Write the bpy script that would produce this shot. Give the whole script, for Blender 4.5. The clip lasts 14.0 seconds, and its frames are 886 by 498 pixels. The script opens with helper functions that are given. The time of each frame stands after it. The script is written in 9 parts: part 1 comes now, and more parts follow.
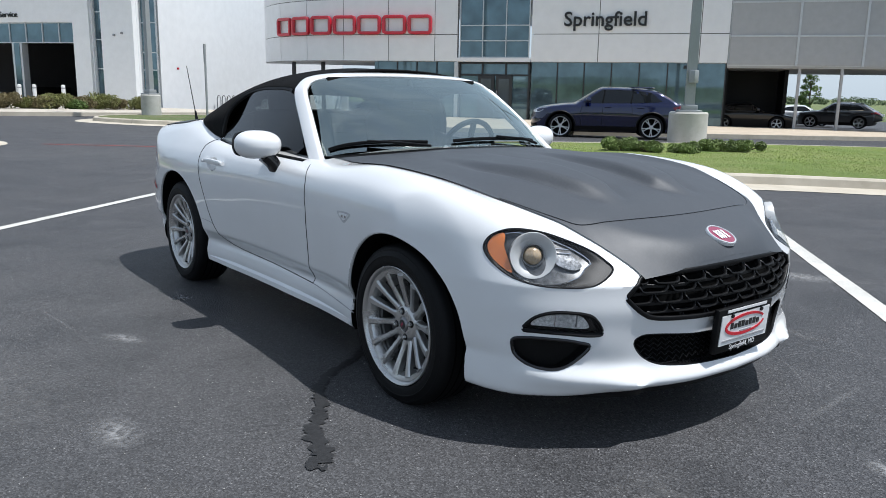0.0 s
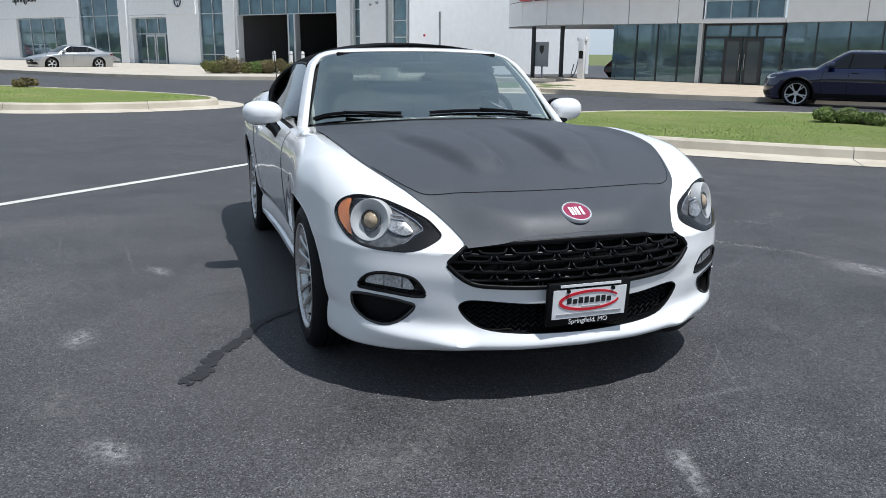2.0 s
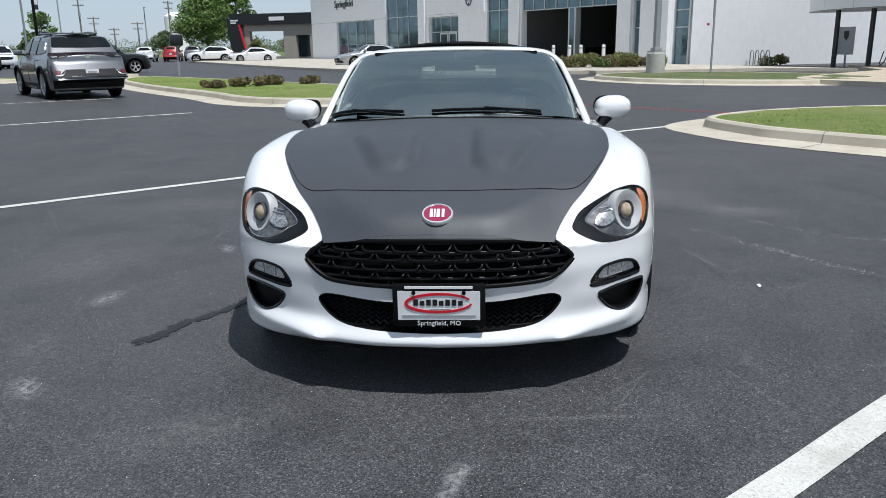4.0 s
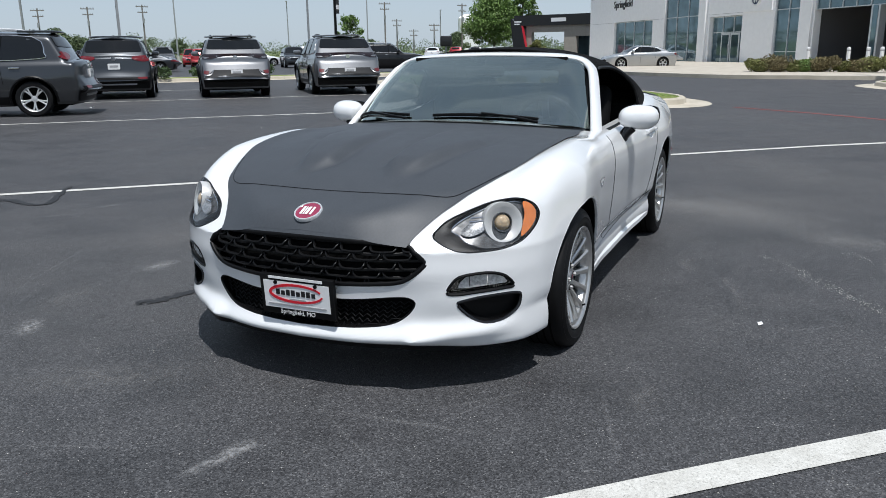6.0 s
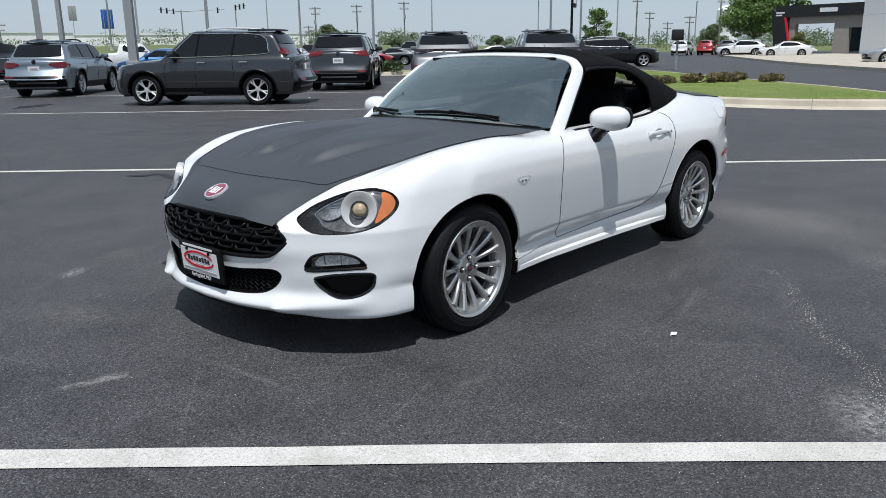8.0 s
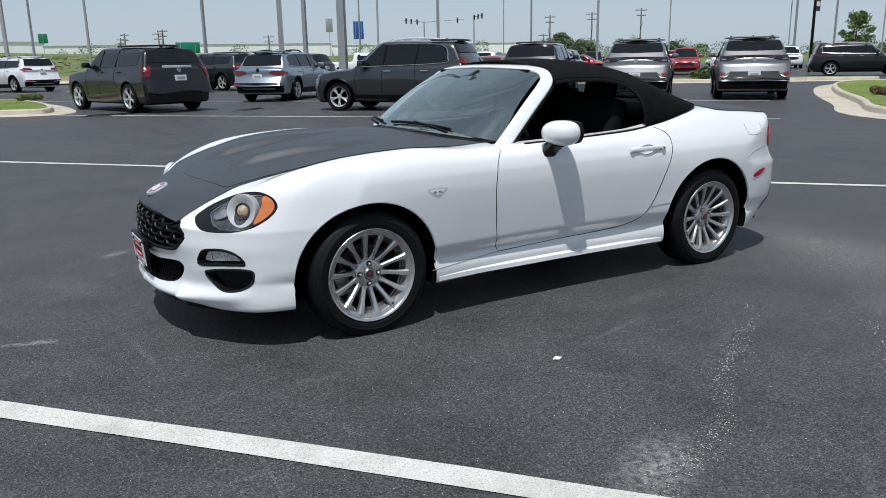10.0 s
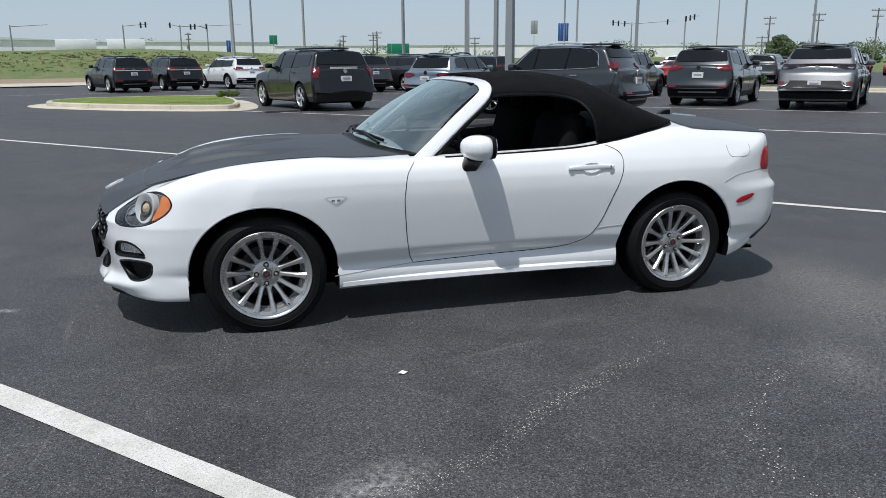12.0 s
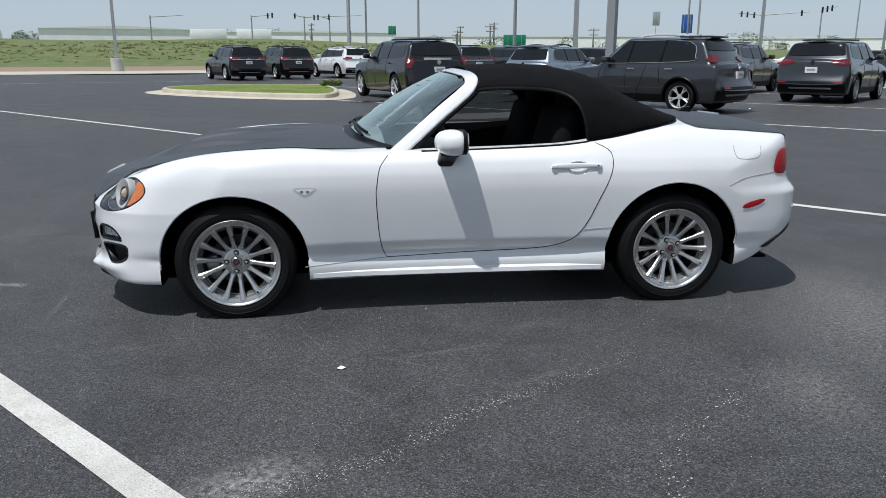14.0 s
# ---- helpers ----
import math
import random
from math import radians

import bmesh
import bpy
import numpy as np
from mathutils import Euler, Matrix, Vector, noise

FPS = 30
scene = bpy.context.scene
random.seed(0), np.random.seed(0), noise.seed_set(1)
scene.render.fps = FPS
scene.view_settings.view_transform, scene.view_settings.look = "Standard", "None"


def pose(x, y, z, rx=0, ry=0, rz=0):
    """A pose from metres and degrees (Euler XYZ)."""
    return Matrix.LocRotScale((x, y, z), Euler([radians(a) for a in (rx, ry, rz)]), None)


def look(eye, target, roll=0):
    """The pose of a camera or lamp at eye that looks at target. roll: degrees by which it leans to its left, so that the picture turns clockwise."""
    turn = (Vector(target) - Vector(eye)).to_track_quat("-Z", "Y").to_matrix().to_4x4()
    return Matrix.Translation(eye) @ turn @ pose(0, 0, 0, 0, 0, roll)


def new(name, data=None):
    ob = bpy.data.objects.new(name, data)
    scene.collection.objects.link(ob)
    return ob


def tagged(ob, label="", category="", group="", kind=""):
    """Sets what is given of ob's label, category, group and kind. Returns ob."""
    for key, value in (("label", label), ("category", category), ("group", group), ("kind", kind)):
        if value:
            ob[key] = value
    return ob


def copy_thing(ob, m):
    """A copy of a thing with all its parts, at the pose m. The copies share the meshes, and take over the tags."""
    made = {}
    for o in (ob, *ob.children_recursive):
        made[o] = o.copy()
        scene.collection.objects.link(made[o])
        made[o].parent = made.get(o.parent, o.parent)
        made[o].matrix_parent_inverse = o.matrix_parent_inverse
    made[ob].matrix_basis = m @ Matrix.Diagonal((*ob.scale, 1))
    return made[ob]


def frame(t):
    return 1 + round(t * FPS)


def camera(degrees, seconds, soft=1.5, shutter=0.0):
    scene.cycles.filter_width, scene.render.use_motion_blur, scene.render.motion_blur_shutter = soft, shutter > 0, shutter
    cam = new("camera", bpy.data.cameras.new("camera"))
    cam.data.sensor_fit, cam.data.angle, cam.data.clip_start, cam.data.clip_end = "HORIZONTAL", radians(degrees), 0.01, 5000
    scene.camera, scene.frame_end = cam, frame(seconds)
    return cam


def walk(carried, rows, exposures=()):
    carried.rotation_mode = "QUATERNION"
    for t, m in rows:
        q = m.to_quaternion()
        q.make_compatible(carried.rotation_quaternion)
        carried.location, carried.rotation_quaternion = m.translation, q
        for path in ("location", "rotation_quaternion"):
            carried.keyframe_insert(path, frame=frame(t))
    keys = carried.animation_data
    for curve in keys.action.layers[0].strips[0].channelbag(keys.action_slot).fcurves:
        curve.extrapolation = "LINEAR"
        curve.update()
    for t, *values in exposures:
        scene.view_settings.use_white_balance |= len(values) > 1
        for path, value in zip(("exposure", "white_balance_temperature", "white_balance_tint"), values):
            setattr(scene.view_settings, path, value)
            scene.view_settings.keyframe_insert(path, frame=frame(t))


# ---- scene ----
EXPOSURES = [(0, 0.46, 6060, 10), (2.5, 0.30, 6060, 10), (5, 0.21, 6120, 10), (8, 0.14, 6150, 10), (14, 0.11, 6160, 10)]
cam = camera(59.6, 14.0, 0.9)
PATH = [
    (0, (3.377, -2.34, 1.116), (1.819, -1.151, 0.719), 1.0),
    (0.5, (3.645, -2.143, 1.12), (2.021, -1.054, 0.701), 1.1),
    (1, (3.845, -1.942, 1.148), (2.142, -0.993, 0.705), 1.1),
    (1.5, (4.005, -1.648, 1.176), (2.228, -0.859, 0.706), 0.9),
    (2, (4.23, -1.278, 1.184), (2.393, -0.66, 0.692), 0.6),
    (2.5, (4.358, -0.939, 1.208), (2.473, -0.5, 0.703), 0.1),
    (2.7, (4.387, -0.786, 1.215), (2.488, -0.421, 0.705), -0.2),
    (4.8, (4.495, 0.775, 1.209), (2.596, 0.388, 0.711), -0.9),
    (5, (4.496, 0.937, 1.209), (2.613, 0.482, 0.712), -0.9),
    (5.5, (4.408, 1.255, 1.211), (2.572, 0.635, 0.715), -0.7),
    (6, (4.241, 1.575, 1.219), (2.466, 0.797, 0.723), -0.7),
    (6.5, (4.157, 1.958, 1.229), (2.455, 1.035, 0.728), -0.6),
    (7, (4.045, 2.27, 1.226), (2.421, 1.216, 0.724), -0.5),
    (7.5, (3.864, 2.578, 1.234), (2.327, 1.402, 0.73), -0.6),
    (8, (3.698, 2.941, 1.239), (2.255, 1.651, 0.736), -0.8),
    (8.2, (3.621, 3.058, 1.238), (2.216, 1.724, 0.741), -0.7),
    (10.3, (2.433, 4.063, 1.243), (1.503, 2.358, 0.767), -1.2),
    (10.5, (2.304, 4.145, 1.249), (1.423, 2.414, 0.773), -1.3),
    (11, (1.987, 4.368, 1.27), (1.219, 2.582, 0.799), -1.1),
    (11.5, (1.662, 4.47, 1.273), (1.005, 2.64, 0.805), -0.8),
    (12, (1.331, 4.564, 1.282), (0.785, 2.697, 0.816), -0.4),
    (12.5, (1.02, 4.669, 1.301), (0.573, 2.777, 0.83), 0.1),
    (13, (0.78, 4.664, 1.286), (0.417, 2.757, 0.807), 0.3),
    (13.5, (0.665, 4.652, 1.286), (0.361, 2.735, 0.8), 0.3),
    (14, (0.627, 4.63, 1.284), (0.361, 2.708, 0.798), 0.1),
]
walk(cam, [(t, look(eye, target, roll)) for t, eye, target, roll in PATH], EXPOSURES)

# ---- light: hazy midday sun from the front left of the convertible, open sky ----
SUN = Vector((0.30, 0.265, 1.0)).normalized()
world = bpy.data.worlds.new("sky")
scene.world = world
world.use_nodes = True
wn = world.node_tree
wn.nodes.clear()
sky = wn.nodes.new("ShaderNodeTexSky")
sky.sky_type = "NISHITA"
sky.sun_disc = False
sky.sun_elevation = math.asin(SUN.z)
sky.sun_rotation = math.atan2(SUN.x, SUN.y)
sky.air_density, sky.dust_density, sky.ozone_density = 1.0, 0.8, 1.6
bg = wn.nodes.new("ShaderNodeBackground")
bg.inputs["Strength"].default_value = 0.10
wo = wn.nodes.new("ShaderNodeOutputWorld")
# thin high haze over the whole sky
tc = wn.nodes.new("ShaderNodeTexCoord")
mp = wn.nodes.new("ShaderNodeMapping")
mp.inputs["Scale"].default_value = (1.0, 2.6, 3.0)
haze = wn.nodes.new("ShaderNodeTexNoise")
haze.inputs["Scale"].default_value, haze.inputs["Detail"].default_value, haze.inputs["Roughness"].default_value = 2.2, 7.0, 0.62
hr = wn.nodes.new("ShaderNodeMapRange")
hr.inputs["From Min"].default_value, hr.inputs["From Max"].default_value = 0.35, 0.72
hr.inputs["To Min"].default_value, hr.inputs["To Max"].default_value = 0.62, 0.92
hm = wn.nodes.new("ShaderNodeMix")
hm.data_type = "RGBA"
# the haze is thickest along the horizon
level = wn.nodes.new("ShaderNodeSeparateXYZ")
lift_ = wn.nodes.new("ShaderNodeMapRange")
lift_.inputs["From Min"].default_value, lift_.inputs["From Max"].default_value = 0.0, 0.95
pale = wn.nodes.new("ShaderNodeMix")
pale.data_type = "RGBA"
pale.inputs[6].default_value, pale.inputs[7].default_value = (4.5, 5.2, 5.85, 1), (2.5, 2.95, 3.45, 1)
wn.links.new(tc.outputs["Generated"], level.inputs[0])
wn.links.new(level.outputs["Z"], lift_.inputs["Value"])
wn.links.new(lift_.outputs[0], pale.inputs[0])
wn.links.new(pale.outputs[2], hm.inputs[7])
wn.links.new(tc.outputs["Generated"], mp.inputs["Vector"])
wn.links.new(mp.outputs[0], haze.inputs["Vector"])
wn.links.new(haze.outputs["Fac"], hr.inputs["Value"])
even = wn.nodes.new("ShaderNodeMix")
even.inputs[2].default_value = 0.80
wn.links.new(lift_.outputs[0], even.inputs[0])
wn.links.new(hr.outputs[0], even.inputs[3])
wn.links.new(even.outputs[0], hm.inputs[0])
wn.links.new(sky.outputs[0], hm.inputs[6])
# streaks of cirrus high up
mp2 = wn.nodes.new("ShaderNodeMapping")
mp2.inputs["Scale"].default_value, mp2.inputs["Rotation"].default_value = (7.0, 1.3, 2.0), (0, 0, radians(24))
cirrus = wn.nodes.new("ShaderNodeTexNoise")
cirrus.inputs["Scale"].default_value, cirrus.inputs["Detail"].default_value, cirrus.inputs["Roughness"].default_value, cirrus.inputs["Distortion"].default_value = 1.3, 6.0, 0.6, 0.5
streak = wn.nodes.new("ShaderNodeMapRange")
streak.inputs["From Min"].default_value, streak.inputs["From Max"].default_value, streak.inputs["To Max"].default_value = 0.48, 0.80, 0.30
high = wn.nodes.new("ShaderNodeMath")
high.operation = "MULTIPLY"
cm_ = wn.nodes.new("ShaderNodeMix")
cm_.data_type = "RGBA"
cm_.inputs[7].default_value = (7.6, 8.0, 8.4, 1)
wn.links.new(tc.outputs["Generated"], mp2.inputs["Vector"])
wn.links.new(mp2.outputs[0], cirrus.inputs["Vector"])
wn.links.new(cirrus.outputs["Fac"], streak.inputs["Value"])
wn.links.new(streak.outputs[0], high.inputs[0])
wn.links.new(lift_.outputs[0], high.inputs[1])
wn.links.new(high.outputs[0], cm_.inputs[0])
wn.links.new(hm.outputs[2], cm_.inputs[6])
wn.links.new(cm_.outputs[2], bg.inputs[0])
wn.links.new(bg.outputs[0], wo.inputs[0])
sun_data = bpy.data.lights.new("sun", "SUN")
sun_data.energy, sun_data.angle, sun_data.color = 3.9, radians(0.6), (1.0, 0.965, 0.91)
sun = new("sun", sun_data)
sun.matrix_world = look(SUN * 60, (0, 0, 0))

# ---- materials ----
def nodes_of(name):
    m = bpy.data.materials.new(name)
    m.use_nodes = True
    t = m.node_tree
    return m, t, t.nodes["Principled BSDF"]


def node(t, kind, **values):
    n = t.nodes.new("ShaderNode" + kind)
    for key, value in values.items():
        n.inputs[key.replace("_", " ")].default_value = value
    return n


def ramp(t, source, stops):
    r = t.nodes.new("ShaderNodeValToRGB")
    e = r.color_ramp.elements
    while len(e) < len(stops):
        e.new(0.5)
    for k, (p, c) in zip(e, stops):
        k.position, k.color = p, (*c, 1)
    t.links.new(source, r.inputs[0])
    return r


def coords(t, kind="Object"):
    return t.nodes.new("ShaderNodeTexCoord").outputs[kind]


def noise_tex(t, where, scale, detail=4, rough=0.55):
    n = node(t, "TexNoise", Scale=scale, Detail=detail, Roughness=rough)
    t.links.new(where, n.inputs["Vector"])
    return n.outputs["Fac"]


def bump(t, b, height, strength, distance):
    n = node(t, "Bump", Strength=strength, Distance=distance)
    t.links.new(height, n.inputs["Height"])
    t.links.new(n.outputs[0], b.inputs["Normal"])


def mixed(t, fac, a, b, mode="MIX"):
    m = t.nodes.new("ShaderNodeMix")
    m.data_type, m.blend_type = "RGBA", mode
    for k, v in ((0, fac), (6, a), (7, b)):
        if isinstance(v, (int, float)):
            m.inputs[k].default_value = v
        elif isinstance(v, tuple):
            m.inputs[k].default_value = (*v, 1)
        else:
            t.links.new(v, m.inputs[k])
    return m.outputs[2]


def plain(name, color, rough=0.5, metal=0.0, coat=0.0, var=0.06, scale=30, bumps=0.0, spec=0.5):
    """A painted or plain surface with slight variation in tone and gloss."""
    m, t, b = nodes_of(name)
    where = coords(t, "Object")
    n = noise_tex(t, where, scale, 5)
    n2 = noise_tex(t, where, scale * 0.09, 3)
    lo, hi = tuple(c * (1 - var) for c in color), tuple(min(1, c * (1 + var)) for c in color)
    c1 = ramp(t, n, [(0.3, lo), (0.7, hi)])
    c2 = ramp(t, n2, [(0.3, (1 - var, 1 - var, 1 - var)), (0.7, (1, 1, 1))])
    t.links.new(mixed(t, 1.0, c1.outputs[0], c2.outputs[0], "MULTIPLY"), b.inputs["Base Color"])
    r = node(t, "MapRange")
    r.inputs["To Min"].default_value, r.inputs["To Max"].default_value = rough * 0.85, min(1, rough * 1.15)
    t.links.new(n2, r.inputs["Value"])
    t.links.new(r.outputs[0], b.inputs["Roughness"])
    b.inputs["Metallic"].default_value = metal
    b.inputs["Specular IOR Level"].default_value = spec
    b.inputs["Coat Weight"].default_value = coat
    b.inputs["Coat Roughness"].default_value = 0.04
    if bumps:
        bump(t, b, n, bumps, 0.004)
    return m


def glass_mat(name, tint, rough=0.0, amount=0.8, sheen=(1, 1, 1), face=0.045):
    """Thin glass: part clear and tinted, part mirror."""
    m, t, b = nodes_of(name)
    t.nodes.remove(b)
    out = t.nodes["Material Output"]
    tr = t.nodes.new("ShaderNodeBsdfTransparent")
    tr.inputs[0].default_value = (*tint, 1)
    gl = t.nodes.new("ShaderNodeBsdfGlossy")
    gl.inputs["Roughness"].default_value = rough
    gl.inputs["Color"].default_value = (*sheen, 1)
    lw = node(t, "LayerWeight", Blend=0.5)
    power = t.nodes.new("ShaderNodeMath")
    power.operation = "POWER"
    power.inputs[1].default_value = 5.0
    t.links.new(lw.outputs["Facing"], power.inputs[0])
    mul = t.nodes.new("ShaderNodeMath")
    mul.operation = "MULTIPLY_ADD"
    mul.use_clamp = True
    mul.inputs[1].default_value, mul.inputs[2].default_value = 0.95 * amount, face * amount
    t.links.new(power.outputs[0], mul.inputs[0])
    mx = t.nodes.new("ShaderNodeMixShader")
    t.links.new(mul.outputs[0], mx.inputs[0])
    t.links.new(tr.outputs[0], mx.inputs[1])
    t.links.new(gl.outputs[0], mx.inputs[2])
    t.links.new(mx.outputs[0], out.inputs[0])
    return m


def asphalt_mat():
    m, t, b = nodes_of("asphalt")
    where = coords(t, "Object")
    grain = noise_tex(t, where, 95, 5, 0.8)
    big = noise_tex(t, where, 0.22, 5, 0.6)
    mid = noise_tex(t, where, 1.7, 6, 0.65)
    stone = node(t, "TexVoronoi", Scale=190.0)
    t.links.new(where, stone.inputs["Vector"])
    shade = t.nodes.new("ShaderNodeSeparateColor")
    t.links.new(stone.outputs["Color"], shade.inputs[0])
    base = ramp(t, shade.outputs[0], [(0.0, (0.034, 0.034, 0.036)), (0.55, (0.069, 0.0695, 0.073)), (0.88, (0.094, 0.0945, 0.099)), (1.0, (0.155, 0.154, 0.158))])
    pits = ramp(t, grain, [(0.36, (0.76, 0.76, 0.76)), (0.50, (1.0, 1.0, 1.0)), (0.68, (1.18, 1.18, 1.18))])
    base_c = mixed(t, 1.0, base.outputs[0], pits.outputs[0], "MULTIPLY")
    stain = ramp(t, mid, [(0.35, (0.74, 0.74, 0.74)), (0.55, (1, 1, 1)), (0.72, (1.0, 1.0, 1.0))])
    c = mixed(t, 1.0, base_c, stain.outputs[0], "MULTIPLY")
    dust = ramp(t, big, [(0.45, (0, 0, 0)), (0.78, (0.30, 0.30, 0.30))])
    c = mixed(t, dust.outputs[0], c, (0.115, 0.11, 0.105))
    v = node(t, "TexVoronoi", Scale=55.0)
    t.links.new(where, v.inputs["Vector"])
    chip = ramp(t, v.outputs["Distance"], [(0.05, (1, 1, 1)), (0.16, (0, 0, 0))])
    rare = ramp(t, v.outputs["Color"], [(0.66, (0, 0, 0)), (0.80, (1, 1, 1))])
    both = mixed(t, 1.0, chip.outputs[0], rare.outputs[0], "MULTIPLY")
    c = mixed(t, both, c, (0.30, 0.30, 0.29))
    t.links.new(c, b.inputs["Base Color"])
    r = ramp(t, mid, [(0.3, (0.42, 0.42, 0.42)), (0.7, (0.60, 0.60, 0.60))])
    t.links.new(r.outputs[0], b.inputs["Roughness"])
    b.inputs["Specular IOR Level"].default_value = 0.12
    bump(t, b, stone.outputs["Distance"], 0.6, 0.004)
    return m


def grass_mat(name, lo, hi, dry):
    m, t, b = nodes_of(name)
    where = coords(t, "Object")
    a = noise_tex(t, where, 14, 6, 0.7)
    c1 = ramp(t, a, [(0.3, lo), (0.7, hi)])
    d = ramp(t, noise_tex(t, where, 0.5, 4), [(0.4, (0, 0, 0)), (0.75, (0.75, 0.75, 0.75))])
    t.links.new(mixed(t, d.outputs[0], c1.outputs[0], dry), b.inputs["Base Color"])
    b.inputs["Roughness"].default_value = 0.9
    bump(t, b, noise_tex(t, where, 45, 4, 0.8), 1.0, 0.05)
    return m


def concrete_mat(name, color, scale=2.0):
    m, t, b = nodes_of(name)
    where = coords(t, "Object")
    fine = noise_tex(t, where, 60 * scale, 5, 0.7)
    big = noise_tex(t, where, 0.8 * scale, 5, 0.65)
    c1 = ramp(t, fine, [(0.25, tuple(c * 0.84 for c in color)), (0.75, tuple(min(1, c * 1.1) for c in color))])
    c2 = ramp(t, big, [(0.3, (0.72, 0.70, 0.66)), (0.6, (1, 1, 1))])
    t.links.new(mixed(t, 0.8, c1.outputs[0], c2.outputs[0], "MULTIPLY"), b.inputs["Base Color"])
    b.inputs["Roughness"].default_value = 0.86
    bump(t, b, fine, 0.4, 0.004)
    return m


def carpaint(name, color, metal=0.0, rough=0.35, flake=0.04, coat=1.0, spec=0.5):
    m, t, b = nodes_of(name)
    where = coords(t, "Object")
    n = noise_tex(t, where, 900, 2)
    d = noise_tex(t, where, 2.2, 4)
    c1 = ramp(t, n, [(0.3, tuple(c * (1 - flake) for c in color)), (0.7, tuple(min(1, c * (1 + flake)) for c in color))])
    c2 = ramp(t, d, [(0.3, (0.95, 0.95, 0.945)), (0.7, (1, 1, 1))])
    t.links.new(mixed(t, 1.0, c1.outputs[0], c2.outputs[0], "MULTIPLY"), b.inputs["Base Color"])
    b.inputs["Metallic"].default_value = metal
    b.inputs["Roughness"].default_value = rough
    b.inputs["Specular IOR Level"].default_value = spec
    b.inputs["Coat Weight"].default_value = coat
    b.inputs["Coat Roughness"].default_value = 0.03
    return m


def fabric_mat():
    m, t, b = nodes_of("soft_top_fabric")
    where = coords(t, "Object")
    w = node(t, "TexVoronoi", Scale=420.0)
    t.links.new(where, w.inputs["Vector"])
    d = noise_tex(t, where, 9, 4)
    c = ramp(t, d, [(0.3, (0.0035, 0.0035, 0.0038)), (0.75, (0.007, 0.007, 0.0075))])
    t.links.new(c.outputs[0], b.inputs["Base Color"])
    b.inputs["Roughness"].default_value = 0.85
    b.inputs["Sheen Weight"].default_value = 0.015
    b.inputs["Specular IOR Level"].default_value = 0.05
    b.inputs["Sheen Roughness"].default_value = 0.5
    bump(t, b, w.outputs["Distance"], 0.5, 0.001)
    return m


ASPHALT = asphalt_mat()
GRASS = grass_mat("lawn", (0.105, 0.165, 0.024), (0.23, 0.31, 0.06), (0.33, 0.32, 0.12))
FIELD = grass_mat("rough_grass", (0.06, 0.095, 0.025), (0.135, 0.185, 0.05), (0.21, 0.19, 0.10))
BLADE = plain("grass_blade", (0.30, 0.40, 0.09), 0.75, var=0.30, scale=2.5)
CONCRETE = concrete_mat("concrete", (0.50, 0.455, 0.385))
KERB = concrete_mat("kerb_concrete", (0.52, 0.47, 0.385))
PIER_CON = concrete_mat("pole_concrete", (0.50, 0.49, 0.46))


def line_mat():
    """Road paint worn through to the stones in places."""
    m, t, b = nodes_of("line_paint")
    where = coords(t, "Object")
    fine = noise_tex(t, where, 130, 4, 0.75)
    wear = noise_tex(t, where, 2.3, 5, 0.7)
    c1 = ramp(t, fine, [(0.30, (0.24, 0.235, 0.22)), (0.44, (0.53, 0.52, 0.485)), (0.70, (0.68, 0.67, 0.63))])
    c2 = ramp(t, wear, [(0.30, (0.72, 0.71, 0.69)), (0.55, (1, 1, 1))])
    t.links.new(mixed(t, 1.0, c1.outputs[0], c2.outputs[0], "MULTIPLY"), b.inputs["Base Color"])
    b.inputs["Roughness"].default_value = 0.8
    bump(t, b, fine, 0.6, 0.004)
    return m


LINE = line_mat()
RED_LINE = concrete_mat("faded_red_paint", (0.22, 0.055, 0.05), 3.0)
WHITE = carpaint("white_car_paint", (0.785, 0.79, 0.795), rough=0.25, flake=0.01)
MATTE = plain("matte_charcoal_wrap", (0.048, 0.054, 0.063), 0.54, var=0.10, scale=120, spec=0.45)
FABRIC = fabric_mat()
BLACK = plain("black_plastic", (0.005, 0.005, 0.0055), 0.42, var=0.12, scale=60, spec=0.17)
BLACK_GLOSS = plain("gloss_black", (0.008, 0.008, 0.009), 0.12, var=0.1)
RUBBER = plain("tyre_rubber", (0.0045, 0.0045, 0.005), 0.62, var=0.2, scale=50, bumps=0.2, spec=0.22)
# near-black for recesses: the shade inside them is put into the colour
RECESS_SHADE = plain("recess_shade_black", (0.003, 0.003, 0.003), 0.9, spec=0.1)
SEAT = plain("dark_seat_cloth", (0.005, 0.005, 0.0055), 0.8, var=0.15, scale=90, bumps=0.2, spec=0.15)
ALLOY = plain("silver_alloy", (0.55, 0.545, 0.535), 0.28, metal=0.82, var=0.05)
ALLOY_DARK = plain("dark_alloy", (0.05, 0.05, 0.053), 0.45, metal=0.6)
CHROME = plain("chrome", (0.75, 0.75, 0.76), 0.10, metal=1.0, var=0.02)
STEEL = plain("brushed_steel", (0.35, 0.35, 0.36), 0.4, metal=0.9)
RED_LENS = plain("red_lens", (0.42, 0.006, 0.016), 0.22, coat=0.15, var=0.12, spec=0.3)
AMBER = plain("amber_lens", (0.70, 0.20, 0.04), 0.14, coat=1.0, var=0.12)
LAMP_SILVER = plain("lamp_reflector", (0.74, 0.75, 0.76), 0.25, metal=0.45, var=0.1)
LENS = glass_mat("clear_lens", (0.95, 0.955, 0.96), 0.0, 0.55)
WINDSHIELD = glass_mat("windscreen_glass", (0.80, 0.88, 0.86), 0.0, 1.0, (0.84, 0.93, 0.88), 0.42)
